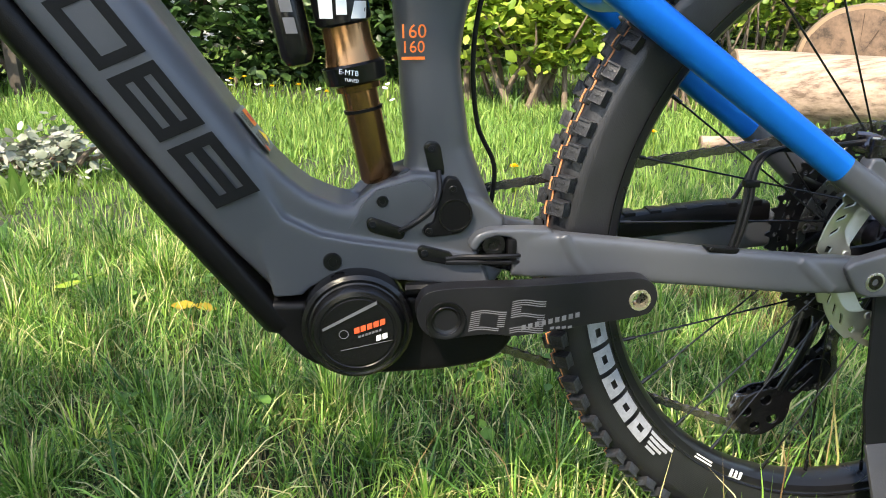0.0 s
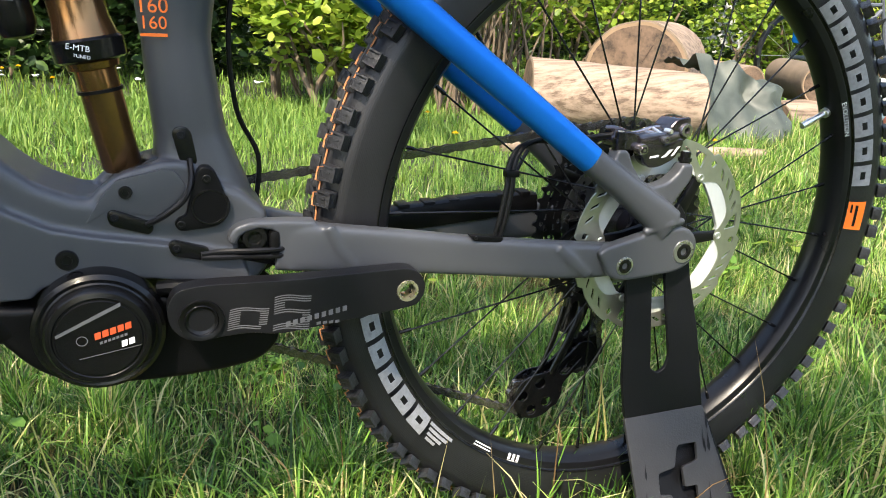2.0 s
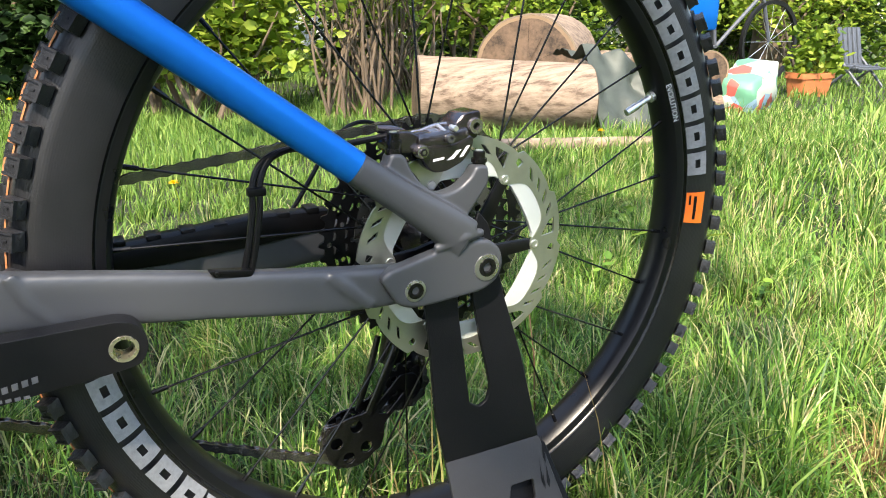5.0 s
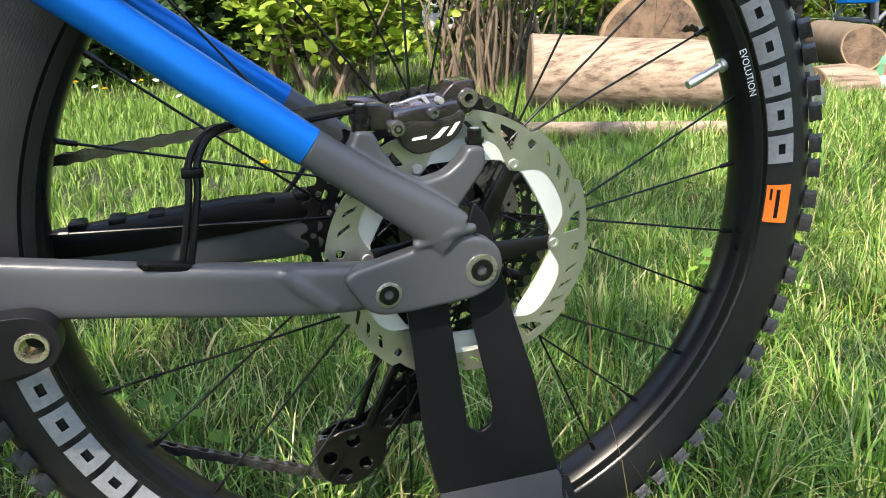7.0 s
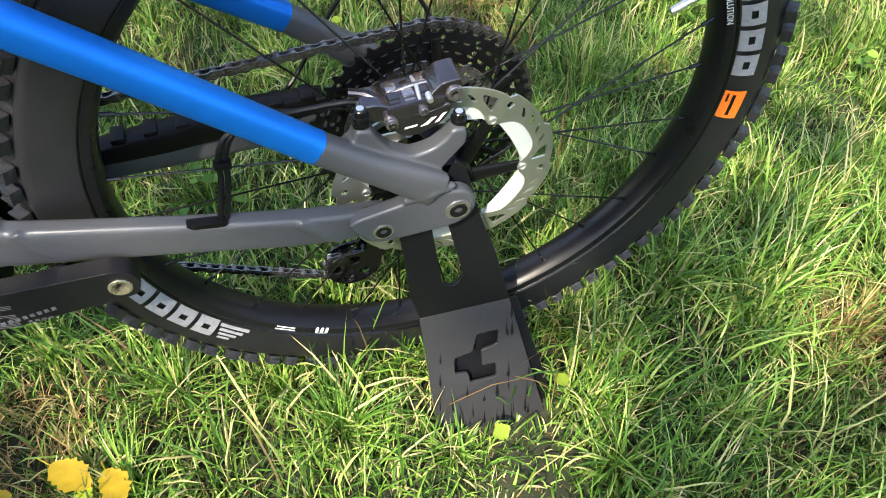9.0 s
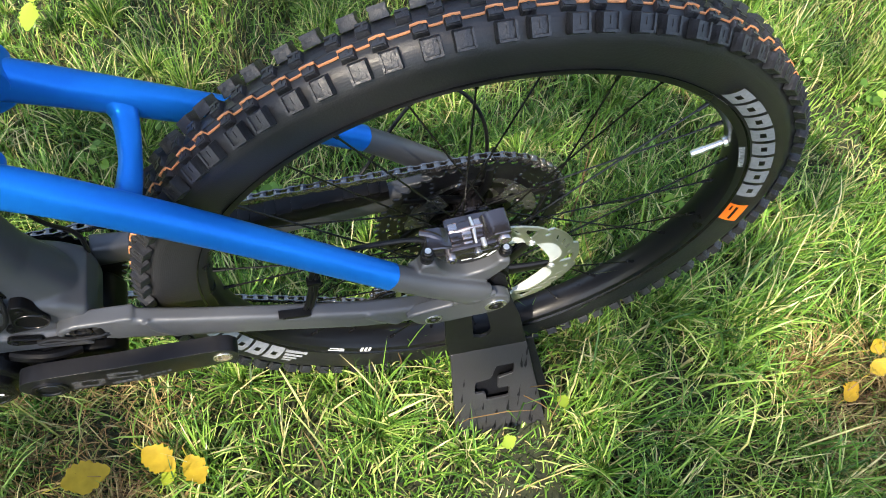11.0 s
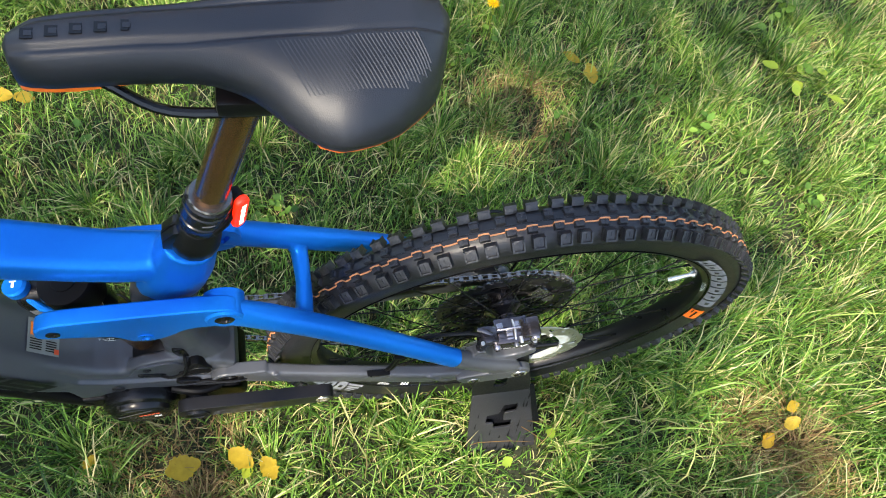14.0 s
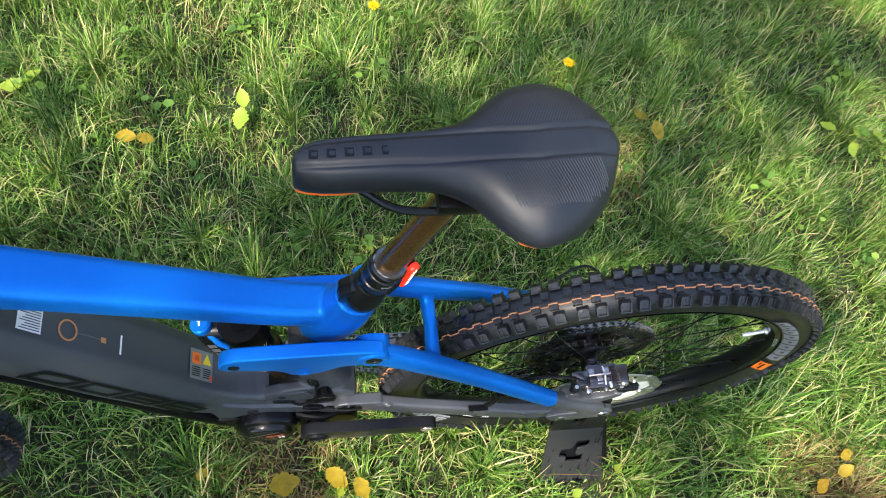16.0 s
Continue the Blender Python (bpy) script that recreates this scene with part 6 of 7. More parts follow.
def leaf_cloud(rng, centres, n, size, bm=None, flat_=0.5):
    """Many small folded leaves about clump centres (x, y, z, radius)."""
    cs = np.array(centres)
    pick = rng.integers(0, len(cs), n)
    d = rng.normal(0, 1, (n, 3))
    d /= np.linalg.norm(d, axis=1)[:, None]
    c = cs[pick, :3] + d * (cs[pick, 3] * rng.random(n) ** 0.45)[:, None]
    u = rng.normal(0, 1, (n, 3))
    u[:, 2] *= flat_
    u /= np.linalg.norm(u, axis=1)[:, None]
    nn = rng.normal(0, 1, (n, 3)) * 0.6 + np.array([0, 0, 1.0])
    s = np.cross(nn, u)
    s /= np.linalg.norm(s, axis=1)[:, None]
    up = np.cross(u, s)
    L = size * rng.uniform(0.6, 1.3, n)[:, None]
    W = L * 0.36
    v = np.stack([c, c + u * L * 0.35 + s * W, c + u * L * 0.8 + s * W * 0.7, c + u * L + up * L * -0.08, c + u * L * 0.8 - s * W * 0.7, c + u * L * 0.35 - s * W, c + u * L * 0.5 - up * L * 0.10], 1)
    faces = [(0, 6, 1), (1, 6, 2), (2, 6, 3), (3, 6, 4), (4, 6, 5), (5, 6, 0)]
    me_v = v.reshape(-1, 3)
    f = (np.arange(n) * 7)[:, None, None] + np.array(faces)[None]
    return me_v, f.reshape(-1, 3)


def foliage(name, parent, cloud, material):
    v, f = cloud
    me = bpy.data.meshes.new(name)
    me.vertices.add(len(v))
    me.vertices.foreach_set("co", v.ravel())
    me.loops.add(f.size)
    me.loops.foreach_set("vertex_index", f.ravel().astype(np.int32))
    me.polygons.add(len(f))
    me.polygons.foreach_set("loop_start", (np.arange(len(f)) * 3).astype(np.int32))
    me.polygons.foreach_set("use_smooth", np.ones(len(f), bool))
    me.update(calc_edges=True)
    me.materials.append(material)
    ob = new(name, me)
    ob.parent = parent
    return tagged(ob, kind="stuff")


def shrub(name, label, x, y, w, d, h, n, size, material, seed, stems=7, low=0.1, category="shrub", thick=1.0):
    """A shrub: an Empty at its foot, forked stems and a cloud of leaves in uneven clumps."""
    r = np.random.default_rng(seed)
    root = tagged(new(name), label, category)
    root.location = (x, y, 0)
    centres = []
    for k in range(stems):
        bx, by = r.uniform(-w * 0.25, w * 0.25), r.uniform(-d * 0.25, d * 0.25)
        tx, ty, tz = r.uniform(-w * 0.5, w * 0.5), r.uniform(-d * 0.5, d * 0.5), h * r.uniform(0.6, 1.0)
        pts = curve([(bx, by, -0.02), (bx * 0.7 + tx * 0.3 + r.normal(0, 0.04), by * 0.7 + ty * 0.3, tz * 0.35), (tx * 0.7, ty * 0.7, tz * 0.7), (tx, ty, tz)], 3)
        part("stem", tube(pts, lerp_radii([0.018 * thick, 0.013 * thick, 0.008 * thick, 0.003 * thick], len(pts)), 7), BARK, root)
        for q in range(5):
            f = r.uniform(0.15 if low < 0.2 else 0.5, 1.0)
            p = pts[min(len(pts) - 1, int(f * len(pts)))]
            centres.append((p[0] + r.normal(0, w * 0.10), p[1] + r.normal(0, d * 0.10), max(low, p[2] + r.normal(0, h * 0.08)), r.uniform(0.10, 0.24) * (w + h) * 0.5))
    foliage("foliage", root, leaf_cloud(r, centres, n, size), material)
    return root


for k, (x, y, w, d, h, n, mt, sz, low) in enumerate((
        (-3.0, 4.6, 2.2, 1.4, 1.5, 7000, DARKLEAF, 0.07, 0.05), (-1.7, 4.7, 2.0, 1.4, 1.6, 7000, DARKLEAF, 0.07, 0.05), (-0.5, 4.8, 2.0, 1.3, 1.5, 7000, DARKLEAF, 0.07, 0.05),
        (0.9, 5.6, 2.2, 1.4, 1.3, 4000, DARKLEAF, 0.07, 0.05), (2.6, 6.4, 2.6, 1.4, 1.3, 3500, DARKLEAF, 0.08, 0.05), (5.2, 7.4, 3.0, 1.6, 1.8, 8000, DARKLEAF, 0.08, 0.05), (8.4, 6.6, 3.0, 1.8, 1.8, 8000, DARKLEAF, 0.08, 0.05))):
    tagged(shrub("hedge_shrub", "dense dark green hedge shrub", x, y, w, d, h, n, sz, mt, 100 + k, 8, low), group="hedge")
for k, (x, y, w, d, h, n, sz) in enumerate(((0.48, 3.25, 0.75, 0.4, 0.75, 1100, 0.065), (0.45, 3.7, 1.1, 0.7, 1.1, 2200, 0.060), (1.5, 4.0, 1.3, 0.8, 1.3, 2000, 0.055), (2.7, 4.3, 1.5, 0.9, 1.2, 2500, 0.055), (4.2, 4.2, 1.3, 0.9, 1.1, 2300, 0.055), (6.2, 4.4, 1.6, 1.0, 1.2, 2300, 0.06))):
    tagged(shrub("leafy_shrub", "open shrub with yellow-green young leaves", x, y, w, d, h, n, sz, LIGHTLEAF, 200 + k, 10, 0.22), group="leafy shrubs")

for k, (x, y, w, h) in enumerate(((1.10, 3.05, 0.7, 1.3), (1.55, 3.45, 0.9, 1.4))):
    tagged(shrub("stemmy_shrub", "open shrub of many thin brown stems with few young leaves", x, y, w, 0.5, h, 700, 0.05, LIGHTLEAF, 260 + k, 30, 0.55, thick=0.5), group="leafy shrubs")


def log(name, label, a, b, ra, rb, side, end, seed, bark=False):
    """A felled log from a to b: uneven round, with sawn ends."""
    r = np.random.default_rng(seed)
    root = tagged(new(name), label, "log")
    a, b = Vector(a), Vector(b)
    n, seg = 12, 40
    bm = bmesh.new()
    ax = (b - a).normalized()
    s = ax.cross(Vector((0, 0, 1))).normalized()
    u = s.cross(ax)
    rings = []
    for i in range(n + 1):
        t = i / n
        c = a + (b - a) * t
        ring = []
        for k in range(seg):
            q = 2 * math.pi * k / seg
            rad = (ra + (rb - ra) * t) * (1 + 0.05 * math.sin(2 * q + seed) + 0.03 * math.sin(3 * q + seed * 2 + t) + 0.035 * noise.noise(Vector((math.cos(q) * 2, math.sin(q) * 2, t * 3 + seed))))
            ring.append(bm.verts.new(c + s * rad * math.cos(q) + u * rad * math.sin(q)))
        rings.append(ring)
    for p, q in zip(rings, rings[1:]):
        for k in range(seg):
            bm.faces.new((p[k], p[(k + 1) % seg], q[(k + 1) % seg], q[k]))
    ends = [[v.co.copy() for v in rings[0]], [v.co.copy() for v in rings[-1]]]
    part("trunk", bm, side, root)
    for e, c, o in ((ends[0], a, -1), (ends[1], b, 1)):
        for name_, f0, f1, d0, d1, mt in (("bark_rim", 1.0, 0.965, 0.0, 0.006, BARK), ("sapwood", 0.965, 0.90, 0.006, 0.004, SAPWOOD), ("sawn_end", 0.90, 0.0, 0.004, 0.007, end)):
            bm = bmesh.new()
            steps = 1 if f1 else 5
            prev = None
            for j in range(steps + 1):
                f = f0 + (f1 - f0) * j / steps
                row = [bm.verts.new(c + (p - c) * max(f, 0.01) * (1 + 0.02 * math.sin(7 * k + j)) + ax * o * (d0 + (d1 - d0) * j / steps + 0.002 * math.sin(5 * k + 3 * j))) if 0 < j < steps else bm.verts.new(c + (p - c) * max(f, 0.01) + ax * o * (d0 + (d1 - d0) * j / steps)) for k, p in enumerate(e)]
                if prev:
                    for k in range(seg):
                        bm.faces.new((prev[k], prev[(k + 1) % seg], row[(k + 1) % seg], row[k]))
                prev = row
            if not f1:
                bm.faces.new(prev)
            part(name_, bm, mt, root, "sawn end grain" if name_ == "sawn_end" else "")
        for k in range(3):
            q = r.uniform(0, 2 * math.pi)
            l0, l1 = r.uniform(0.02, 0.3), r.uniform(0.5, 0.9)
            u0 = e[int(q / 2 / math.pi * seg) % seg] - c
            sid = ax.cross(u0).normalized() * u0.length * 0.008
            bm = bmesh.new()
            bm.faces.new([bm.verts.new(c + u0 * l + sid * w_ + ax * o * 0.0095) for l, w_ in ((l0, 0), ((l0 + l1) / 2, 0.6), (l1, 1.0), (l1, -1.0), ((l0 + l1) / 2, -0.4))])
            part("crack", bm, CRACK, root)
    return root


log("log", "barkless pale log lying in the grass", (1.20, 2.52, 0.18), (1.96, 2.24, 0.160), 0.182, 0.160, WOOD, WOODEND, 1)
log("log", "thick weathered log section with brown sawn face", (2.00, 2.80, 0.275), (2.45, 3.20, 0.28), 0.275, 0.27, WOOD, WOODEND, 2)
log("log", "short reddish log on the pile", (2.98, 2.45, 0.245), (3.20, 2.95, 0.25), 0.115, 0.115, BARK, WOODEND, 3)
log("log", "pale log at the bottom of the pile", (2.70, 2.45, 0.06), (3.40, 2.52, 0.07), 0.10, 0.10, WOOD, WOODEND, 4)
log("log", "pale split log in the pile", (2.70, 2.70, 0.22), (2.85, 3.2, 0.22), 0.10, 0.10, WOOD, WOODEND, 5)
log("log", "narrow pale pole lying in front of the log", (0.85, 2.05, 0.03), (1.9, 1.72, 0.03), 0.035, 0.03, WOOD, WOODEND, 6)

# bright sack beside the pile
SACK = mat("printed_sack", (0.45, 0.50, 0.42), 0.5, 0, 0.2, 9, 0.3, 30)
kn_, kl_ = SACK.node_tree.nodes, SACK.node_tree.links
patches = kn_.new("ShaderNodeTexVoronoi")
patches.inputs["Scale"].default_value = 9.0
kl_.new(kn_["Texture Coordinate"].outputs["Object"], patches.inputs["Vector"])
tints = kn_.new("ShaderNodeValToRGB")
tints.color_ramp.interpolation = "CONSTANT"
for k, (p, c) in enumerate(((0.0, (0.55, 0.10, 0.08)), (0.30, (0.50, 0.55, 0.48)), (0.55, (0.12, 0.32, 0.20)), (0.75, (0.25, 0.38, 0.50)))):
    e = tints.color_ramp.elements[k] if k < 2 else tints.color_ramp.elements.new(p)
    e.position, e.color = p, (*c, 1)
kl_.new(patches.outputs["Color"], tints.inputs["Fac"])
kl_.new(tints.outputs["Color"], kn_["Principled BSDF"].inputs["Base Color"])
bm = box(0, 0, 0.16, 0.46, 0.26, 0.32, 0.08)
bmesh.ops.subdivide_edges(bm, edges=list(bm.edges), cuts=2, use_grid_fill=True)
for v in bm.verts:
    d = noise.noise_vector(v.co * 7.0)
    v.co += Vector((d.x, d.y, d.z * 0.6)) * 0.035
    v.co.z = max(0.0, v.co.z) * (0.65 + 0.75 * (v.co.x + 0.23))
sack = tagged(part("garden_sack", bm, SACK, sharp=60), "crumpled plastic sack with red, green and blue print", "sack")
sack.matrix_basis = pose(3.28, 2.43, 0.0, 0, 0, 25)

# tarpaulin over the pile
bm = bmesh.new()
n = 22
rows = []
for i in range(n + 1):
    row = []
    for j in range(n + 1):
        u, v = i / n, j / n
        x = 1.97 + 0.44 * u + 0.10 * (v - 0.5)
        y = 2.06 + 0.55 * v - 0.10 * u
        z = 0.37 - 0.37 * max(0.0, 1 - v * 2.4) ** 1.3 - 0.10 * u + 0.05 * noise.noise(Vector((x * 9, y * 9, 1))) + 0.03 * noise.noise(Vector((x * 17, y * 17, 4)))
        row.append(bm.verts.new((x + 0.05 * noise.noise(Vector((x * 5, z * 9, 8))), y + 0.06 * noise.noise(Vector((x * 8, z * 8, 2))), max(0.015, z))))
    rows.append(row)
for a, b in zip(rows, rows[1:]):
    for j in range(n):
        bm.faces.new((a[j], b[j], b[j + 1], a[j + 1]))
ext = bmesh.ops.extrude_face_region(bm, geom=list(bm.faces))
bmesh.ops.translate(bm, vec=(0.004, 0.006, -0.006), verts=[g for g in ext["geom"] if isinstance(g, bmesh.types.BMVert)])
tagged(part("tarpaulin", bm, TARP), "crumpled grey-green tarpaulin over the log pile", "tarpaulin")

# terracotta trough with a plant
pot = tagged(new("planter"), "terracotta planter with a leafy plant", "planter")
pot.location, pot.scale = (4.40, 2.85, 0.0), (0.78, 0.78, 0.85)
bm = loft([round_poly3 for round_poly3 in [[(x * f, y * f, z) for x, y in round_poly([(-0.20, -0.10), (0.20, -0.10), (0.20, 0.10), (-0.20, 0.10)], 0.03)] for z, f in ((0.0, 0.84), (0.155, 1.0), (0.156, 1.07), (0.20, 1.08), (0.20, 0.98), (0.15, 0.95))]])
part("trough", bm, CLAY, pot)
foliage("foliage", pot, leaf_cloud(np.random.default_rng(5), [(-0.1, 0, 0.30, 0.16), (0.1, 0.02, 0.36, 0.2), (0.25, 0, 0.28, 0.14), (0, 0, 0.5, 0.2)], 500, 0.07), LIGHTLEAF)
part("plant_stem", tube([(0, 0, 0.15), (0.03, 0.01, 0.4), (0.0, 0.02, 0.62)], [0.008, 0.006, 0.003], 6), BARK, pot)

# folded grey garden chair and an old bicycle behind the planter
chair = tagged(new("garden_chair"), "grey plastic slatted garden chair leaning open", "chair")
chair.location, chair.scale = (5.35, 3.15, 0), (0.72, 0.72, 0.72)
for k in range(5):
    part("back_slat", box(-0.16 + 0.08 * k, 0.10, 0.40, 0.055, 0.02, 0.50, 0.005, Matrix.Rotation(radians(-14), 4, "X")), GREYPL, chair)
for k in range(4):
    part("seat_slat", box(0, -0.20 + 0.09 * k, 0.22 + 0.01 * k, 0.42, 0.06, 0.02, 0.005), GREYPL, chair)
for sx in (-0.19, 0.19):
    part("leg", tube([(sx, -0.25, 0.0), (sx, 0.12, 0.36)], 0.014, 8), GREYPL, chair)
    part("leg", tube([(sx, 0.18, 0.0), (sx, -0.12, 0.26)], 0.014, 8), GREYPL, chair)
old = tagged(new("old_bicycle"), "old bicycle with blue bags standing by the shrubs", "bicycle")
old.location = (4.55, 3.75, 0)
for x in (-0.5, 0.5):
    w = part("wheel", lathe([(0.30, -0.014), (0.33, -0.018), (0.335, 0), (0.33, 0.018), (0.30, 0.014)], 40), RUBBER, old, loc=(x, 0, 0.335))
    for k in range(12):
        a = 2 * math.pi * k / 12
        part("spoke", tube([(0, 0, 0), (0.305 * math.cos(a), 0, 0.305 * math.sin(a))], 0.002, 5), CHROME, w)
for a, b in (((-0.5, 0, 0.335), (-0.12, 0, 0.30)), ((-0.12, 0, 0.30), (-0.22, 0, 0.80)), ((-0.22, 0, 0.72), (0.32, 0, 0.74)), ((-0.12, 0, 0.30), (0.34, 0, 0.70)), ((0.32, 0, 0.80), (0.5, 0, 0.335)), ((-0.5, 0, 0.335), (-0.21, 0, 0.70))):
    part("frame_tube", tube([a, b], 0.016, 8), GREYPL, old)
part("bag", box(-0.45, -0.12, 0.55, 0.28, 0.12, 0.24, 0.03), BLUE, old, "blue pannier bag")

# small broad-leaved weeds between the blades
wr = np.random.default_rng(61)
spots = [(wr.uniform(-1.2, 1.1), wr.uniform(0.15, 1.0), wr.uniform(0.035, 0.06), wr.uniform(0.02, 0.045)) for k in range(45)] + [(0.95, 0.62, 0.08, 0.05), (0.30, 0.52, 0.06, 0.05), (0.36, 0.47, 0.06, 0.05), (0.62, 0.50, 0.06, 0.05)]
weeds = foliage("broad_leaved_weeds", None, leaf_cloud(wr, spots, 420, 0.021, flat_=0.25), WEED)
tagged(weeds, "small broad-leaved weeds scattered in the lawn", "weeds", kind="stuff")

# fallen leaves
def fallen(x, y, z, size, yaw, seed, label, tiltx=10, curl=0.2):
    r = random.Random(seed)
    out = [(0, 0), (0.20, 0.26), (0.50, 0.36), (0.80, 0.22), (1.0, 0.0), (0.80, -0.22), (0.50, -0.36), (0.20, -0.26)]
    bm = bmesh.new()
    vs = [bm.verts.new((u * size, v * size * r.uniform(0.85, 1.15), size * curl * (abs(v) * 0.9 + (u - 0.5) ** 2 * 0.8))) for u, v in [(a, b * (0.92 if q % 2 else 1.08)) for q, (a, b) in enumerate(curve(out, 4, True))]]
    spine = [bm.verts.new((u * size, 0, size * curl * (u - 0.5) ** 2 * 0.8 - 0.0008)) for u in (0.18, 0.5, 0.82)]
    n_ = len(vs)
    for k in range(n_):
        c = spine[0 if vs[k].co.x < size * 0.33 else (1 if vs[k].co.x < size * 0.66 else 2)]
        c2 = spine[0 if vs[(k + 1) % n_].co.x < size * 0.33 else (1 if vs[(k + 1) % n_].co.x < size * 0.66 else 2)]
        bm.faces.new((vs[k], vs[(k + 1) % n_], c))
        if c2 is not c:
            bm.faces.new((vs[(k + 1) % n_], c2, c))
    tube([(0, 0, 0.0), (-0.35 * size, 0.03 * size, -0.1 * size)], 0.0009, 5, bm=bm)
    ob = part("fallen_leaf", bm, GREENFALL if "green" in label else FALLEN)
    ob.matrix_basis = pose(x, y, z, tiltx * r.uniform(-2.2, 2.2), r.uniform(-20, 20), yaw) @ Matrix.Scale(0.85, 4)
    return tagged(ob, label, "leaf", "fallen leaves")


LEAVES = ((-0.420, -0.082, 0.070, 0.056, -40, 0), (-0.368, -0.100, 0.066, 0.050, -65, 0), (-0.520, -0.105, 0.060, 0.068, 15, 0), (-0.400, -0.128, 0.055, 0.030, 60, 1), (0.030, -0.165, 0.050, 0.030, 20, 1), (0.125, -0.135, 0.062, 0.028, 80, 1),
          (0.592, -0.142, 0.065, 0.038, 10, 0), (0.575, -0.175, 0.065, 0.042, 20, 0), (0.520, -0.202, 0.062, 0.045, 30, 0), (0.346, 0.705, 0.060, 0.055, -25, 0), (0.398, 0.675, 0.060, 0.060, -80, 0),
          (-1.025, 0.775, 0.055, 0.060, 185, 1), (-1.030, 0.780, 0.055, 0.055, 35, 1), (-0.790, 0.640, 0.050, 0.050, 175, 0), (-0.790, 0.640, 0.052, 0.045, -5, 0), (-0.570, 0.700, 0.075, 0.060, -100, 1), (-0.565, 0.70, 0.075, 0.050, 100, 1),
          (0.876, 0.640, 0.065, 0.050, 120, 1), (0.905, 0.600, 0.065, 0.042, -90, 1), (0.925, 0.630, 0.065, 0.045, 30, 1), (0.980, 0.560, 0.065, 0.050, -60, 1), (0.93, 0.60, 0.06, 0.04, 200, 1), (0.985, 0.63, 0.06, 0.04, 10, 1),
          (0.007, 0.573, 0.07, 0.030, 90, 1), (-0.641, -0.08, 0.055, 0.030, 60, 0))
for k, (x, y, z, sz, yaw, green) in enumerate(LEAVES):
    fallen(x, y, z, sz, yaw, k, "light green leaf lying on the grass" if green else "yellow fallen leaf lying on the grass")


def dandelion(x, y, z, k):
    root = tagged(new("dandelion"), "yellow dandelion flower in the grass", "flower", "dandelions")
    root.location = (x, y, 0)
    part("stalk", tube([(0, 0, 0.0), (0.01, 0.005, z * 0.6), (0.0, 0.0, z)], 0.0016, 6), LIGHTLEAF, root)
    bm = bmesh.new()
    r = random.Random(k)
    for ring, (num, rad, up) in enumerate(((16, 0.017, 0.002), (12, 0.012, 0.006), (8, 0.006, 0.009))):
        for q in range(num):
            a = 2 * math.pi * (q + 0.5 * ring) / num + r.uniform(-0.1, 0.1)
            u, s = Vector((math.cos(a), math.sin(a), 0)), Vector((-math.sin(a), math.cos(a), 0))
            vs = [bm.verts.new(Vector((0, 0, z)) + p) for p in (u * 0.001, u * rad * 0.6 - s * 0.0016 + Vector((0, 0, up * 0.7)), u * rad + Vector((0, 0, up)), u * rad * 0.6 + s * 0.0016 + Vector((0, 0, up * 0.7)))]
            bm.faces.new(vs)
    part("flower_head", bm, PETAL, root)


for k, (x, y, z) in enumerate(((0.565, 1.851, 0.12), (1.489, 1.557, 0.13), (-1.016, 3.3, 0.20), (-0.871, 3.2, 0.16), (-1.1, 3.4, 0.18), (-0.75, 3.35, 0.15), (-0.6, 3.1, 0.14), (-0.044, 1.375, 0.12), (-1.408, 2.042, 0.14), (0.193, 0.815, 0.10), (-0.266, 0.979, 0.10), (-0.45, 3.2, 0.16), (0.62, 2.3, 0.13), (-1.25, 3.2, 0.17))):
    dandelion(x, y, z, k)

for k in range(16):
    r_ = random.Random(900 + k)
    x, y, z = r_.uniform(-1.2, 0.1), r_.uniform(2.9, 3.6), r_.uniform(0.10, 0.19)
    root = tagged(new("daisy"), "small white daisy in the far lawn", "flower", "daisies")
    root.location = (x, y, 0)
    part("stalk", tube([(0, 0, 0.0), (0.006, 0.0, z * 0.6), (0.0, 0.0, z)], 0.0014, 5), LIGHTLEAF, root)
    part("flower_head", lathe([(0.0, 0.004), (0.006, 0.0035), (0.014, 0.001), (0.014, -0.001), (0.0, -0.001)], 12, closed=False), WHITE, root, loc=(0, 0, z)).rotation_euler = (radians(70), 0, r_.uniform(0, 6))

# tree trunks, house and bench beyond the shrubs
def tree(x, y, r, h, seed, label, crown, leaves, size=0.10):
    rr = np.random.default_rng(seed)
    root = tagged(new("tree"), label, "tree")
    root.location = (x, y, 0)
    pts = curve([(0, 0, -0.05), (0.03, 0.02, h * 0.25), (-0.05, 0.05, h * 0.6), (0.05, 0, h)], 4)
    part("trunk", tube(pts, lerp_radii([r * 1.25, r, r * 0.75, r * 0.3], len(pts)), 14), BARK, root)
    centres = []
    for k in range(9):
        a, z = rr.uniform(0, 6.28), h * rr.uniform(0.45, 0.95)
        ln = crown * rr.uniform(0.6, 1.0)
        p = [(0, 0, z), (0.5 * ln * math.cos(a), 0.5 * ln * math.sin(a), z + 0.2 * ln), (ln * math.cos(a), ln * math.sin(a), z + 0.3 * ln)]
        part("limb", tube(curve(p, 3), lerp_radii([r * 0.4, r * 0.22, 0.015], 7), 8), BARK, root)
        for q in range(5):
            f = rr.uniform(0.35, 1.1)
            centres.append((f * ln * math.cos(a) + rr.normal(0, 0.3), f * ln * math.sin(a) + rr.normal(0, 0.3), z + 0.3 * f * ln + rr.normal(0, 0.25), rr.uniform(0.3, 0.6)))
    foliage("crown", root, leaf_cloud(rr, centres, leaves, size), LIGHTLEAF)
    return root


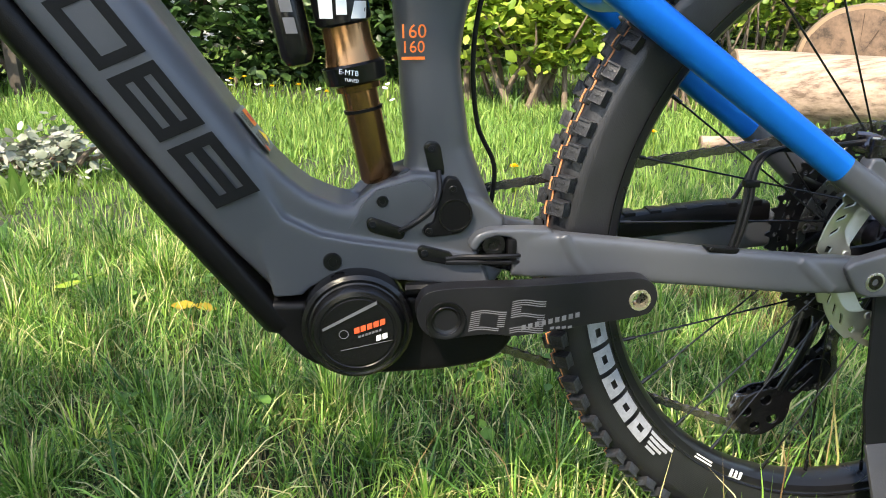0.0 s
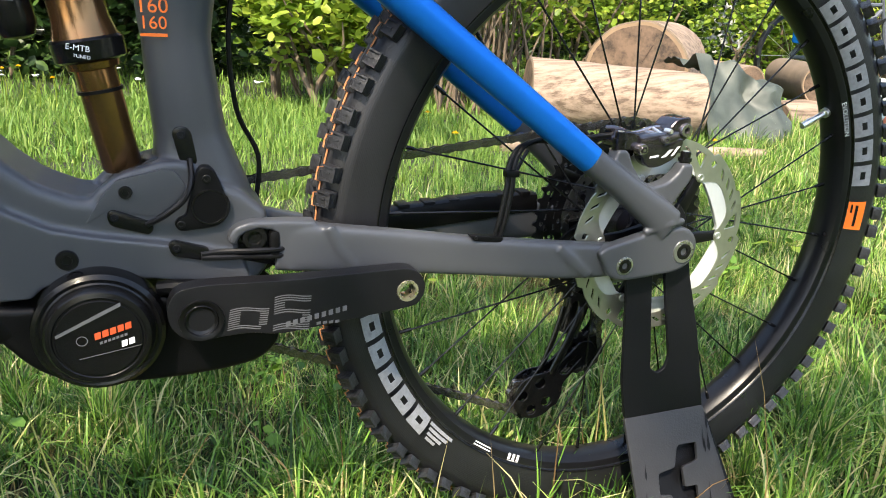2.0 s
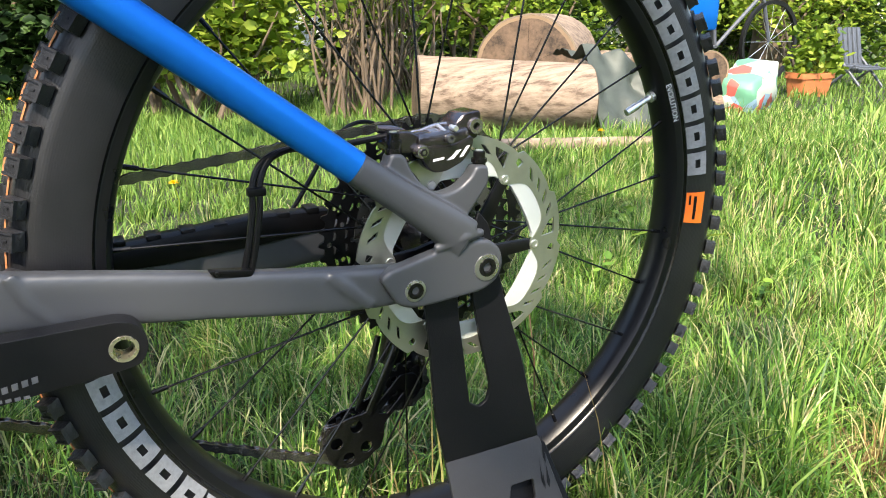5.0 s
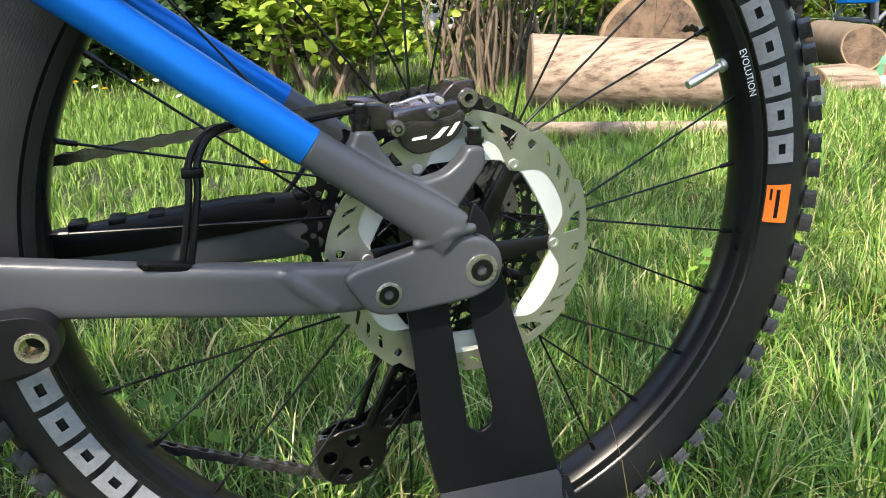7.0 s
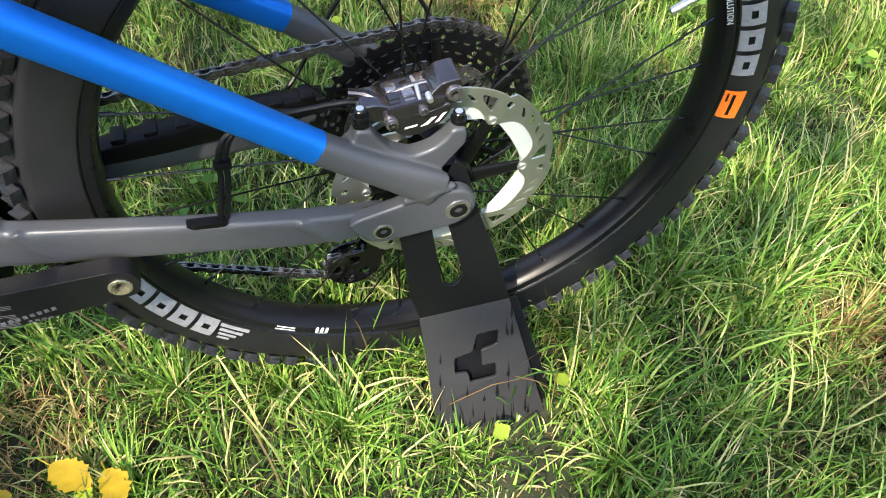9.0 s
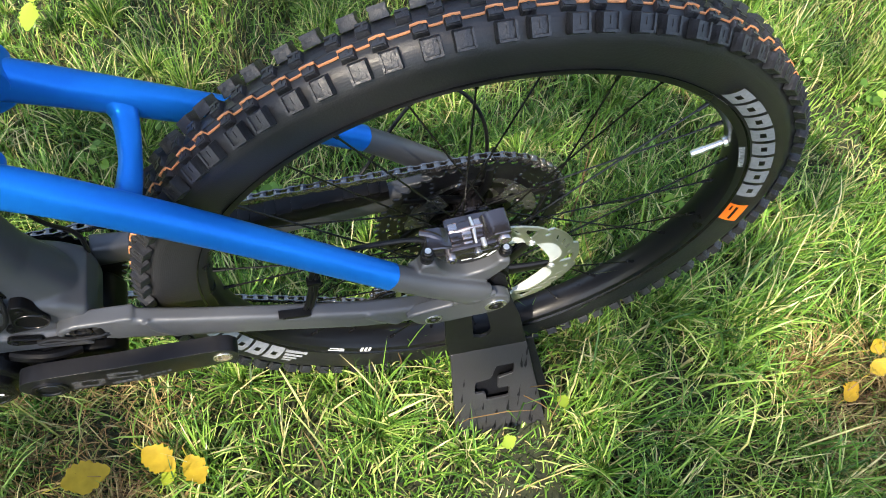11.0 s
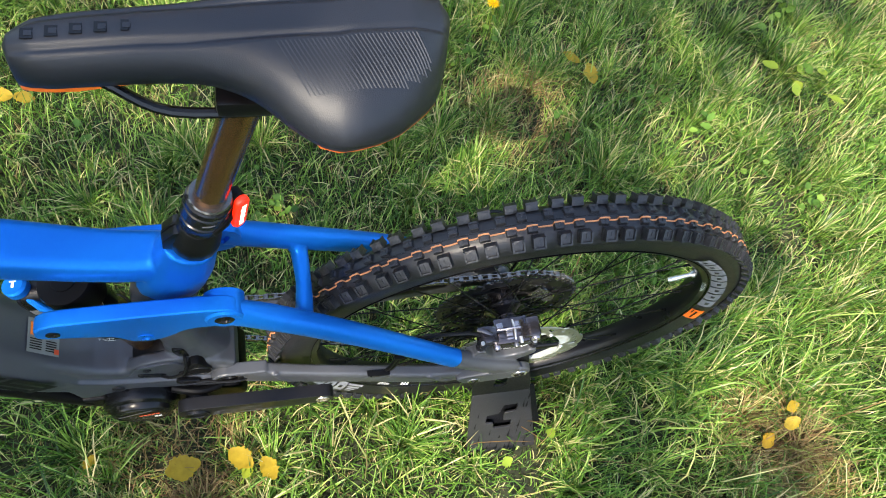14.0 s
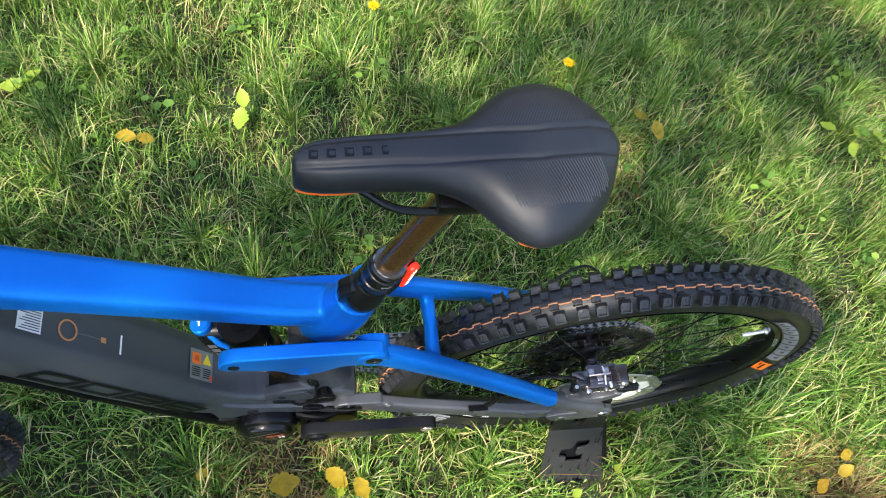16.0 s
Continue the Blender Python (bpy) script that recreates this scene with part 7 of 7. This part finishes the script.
tree(6.3, 4.75, 0.15, 5.0, 31, "garden tree with grey-brown bark behind the shrubs", 1.8, 5000)
tree(1.9, 7.2, 0.12, 4.5, 32, "slender garden tree behind the shrubs", 1.6, 4000)
house = tagged(new("house"), "pale rendered house beyond the garden shrubs", "house")
house.location = (3.0, 11.0, 0)
part("wall", box(0, 0, 2.6, 16, 0.3, 5.2), PLASTER, house)
for x in (-6, -3, 0, 3, 6):
    w = part("window", box(x, -0.14, 1.5, 1.3, 0.12, 1.5, 0.01), WHITE, house, "white window frame")
    for s in (-1, 1):
        part("pane", box(x + s * 0.3, -0.21, 1.5, 0.50, 0.02, 1.3), DARKGLASS, w)
bm = bmesh.new()
for p in ((-8.3, -0.5, 5.1), (8.3, -0.5, 5.1), (8.3, 3.0, 8.0), (-8.3, 3.0, 8.0)):
    bm.verts.new(p)
bm.faces.new(bm.verts)
ext = bmesh.ops.extrude_face_region(bm, geom=list(bm.faces))
bmesh.ops.translate(bm, vec=(0, 0, 0.2), verts=[g for g in ext["geom"] if isinstance(g, bmesh.types.BMVert)])
part("roof", bm, CLAY, house)
bench = tagged(new("garden_bench"), "weathered wooden garden bench under the hedge", "bench")
bench.location = (-2.1, 4.45, 0)
for k in range(3):
    part("seat_plank", box(0, -0.12 + 0.12 * k, 0.45, 1.0, 0.10, 0.035, 0.005), PLANK, bench)
for x in (-0.42, 0.42):
    for y in (-0.15, 0.15):
        part("leg", box(x, y, 0.215, 0.07, 0.07, 0.43, 0.006), PLANK, bench)

# unseen tree added behind the camera's way, to shade the bicycle with sun spots
tree(-2.68, -4.22, 0.16, 6.5, 26, "unseen broad tree added so that its crown shades the lawn", 2.65, 2500, 0.13)
# low grey-leaved plant heap by the lawn's edge
heap = shrub("grey_shrub", "low heap of grey-leaved cuttings on the lawn", -1.55, 1.95, 0.7, 0.5, 0.16, 900, 0.035, PALELEAF, 400, 8, 0.03)
for k, (x, y, w, d, h) in enumerate(((3.6, 5.4, 1.8, 1.0, 1.4), (7.6, 4.9, 1.6, 1.0, 1.4), (9.6, 5.2, 2.0, 1.4, 1.6), (6.6, 5.9, 2.0, 1.2, 1.5), (11.0, 4.0, 2.4, 1.6, 1.6), (10.5, 2.0, 2.0, 1.6, 1.4))):
    tagged(shrub("hedge_shrub", "dense dark green hedge shrub", x, y, w, d, h, 4500, 0.08, MIDLEAF, 500 + k, 8, 0.05), group="hedge")

# tall hedges and trees added round the garden, mostly unseen, to block low sky
for k, (x, y, w, d, h) in enumerate(((-6.5, 2.0, 3.0, 3.0, 4.5), (-7.0, -2.5, 3.0, 3.0, 4.5), (-4.5, -8.0, 4.0, 2.5, 2.6), (0.5, -8.5, 4.5, 2.5, 2.6), (5.5, -8.0, 4.5, 2.5, 2.6), (11.0, -5.0, 3.0, 4.0, 3.2), (13.5, 0.0, 3.0, 4.0, 4.5), (-4.0, 7.5, 4.0, 2.0, 4.5), (-0.6, 8.2, 3.0, 2.0, 4.8), (6.5, 9.2, 4.0, 2.0, 4.8), (10.5, 8.0, 4.5, 2.0, 4.8))):
    tagged(shrub("tall_hedge", "tall dark green hedge tree added round the garden to block low sky", x, y, w, d, h, 3600, 0.30, DARKLEAF, 700 + k, 10, 0.1, "tree"), group="hedge trees")
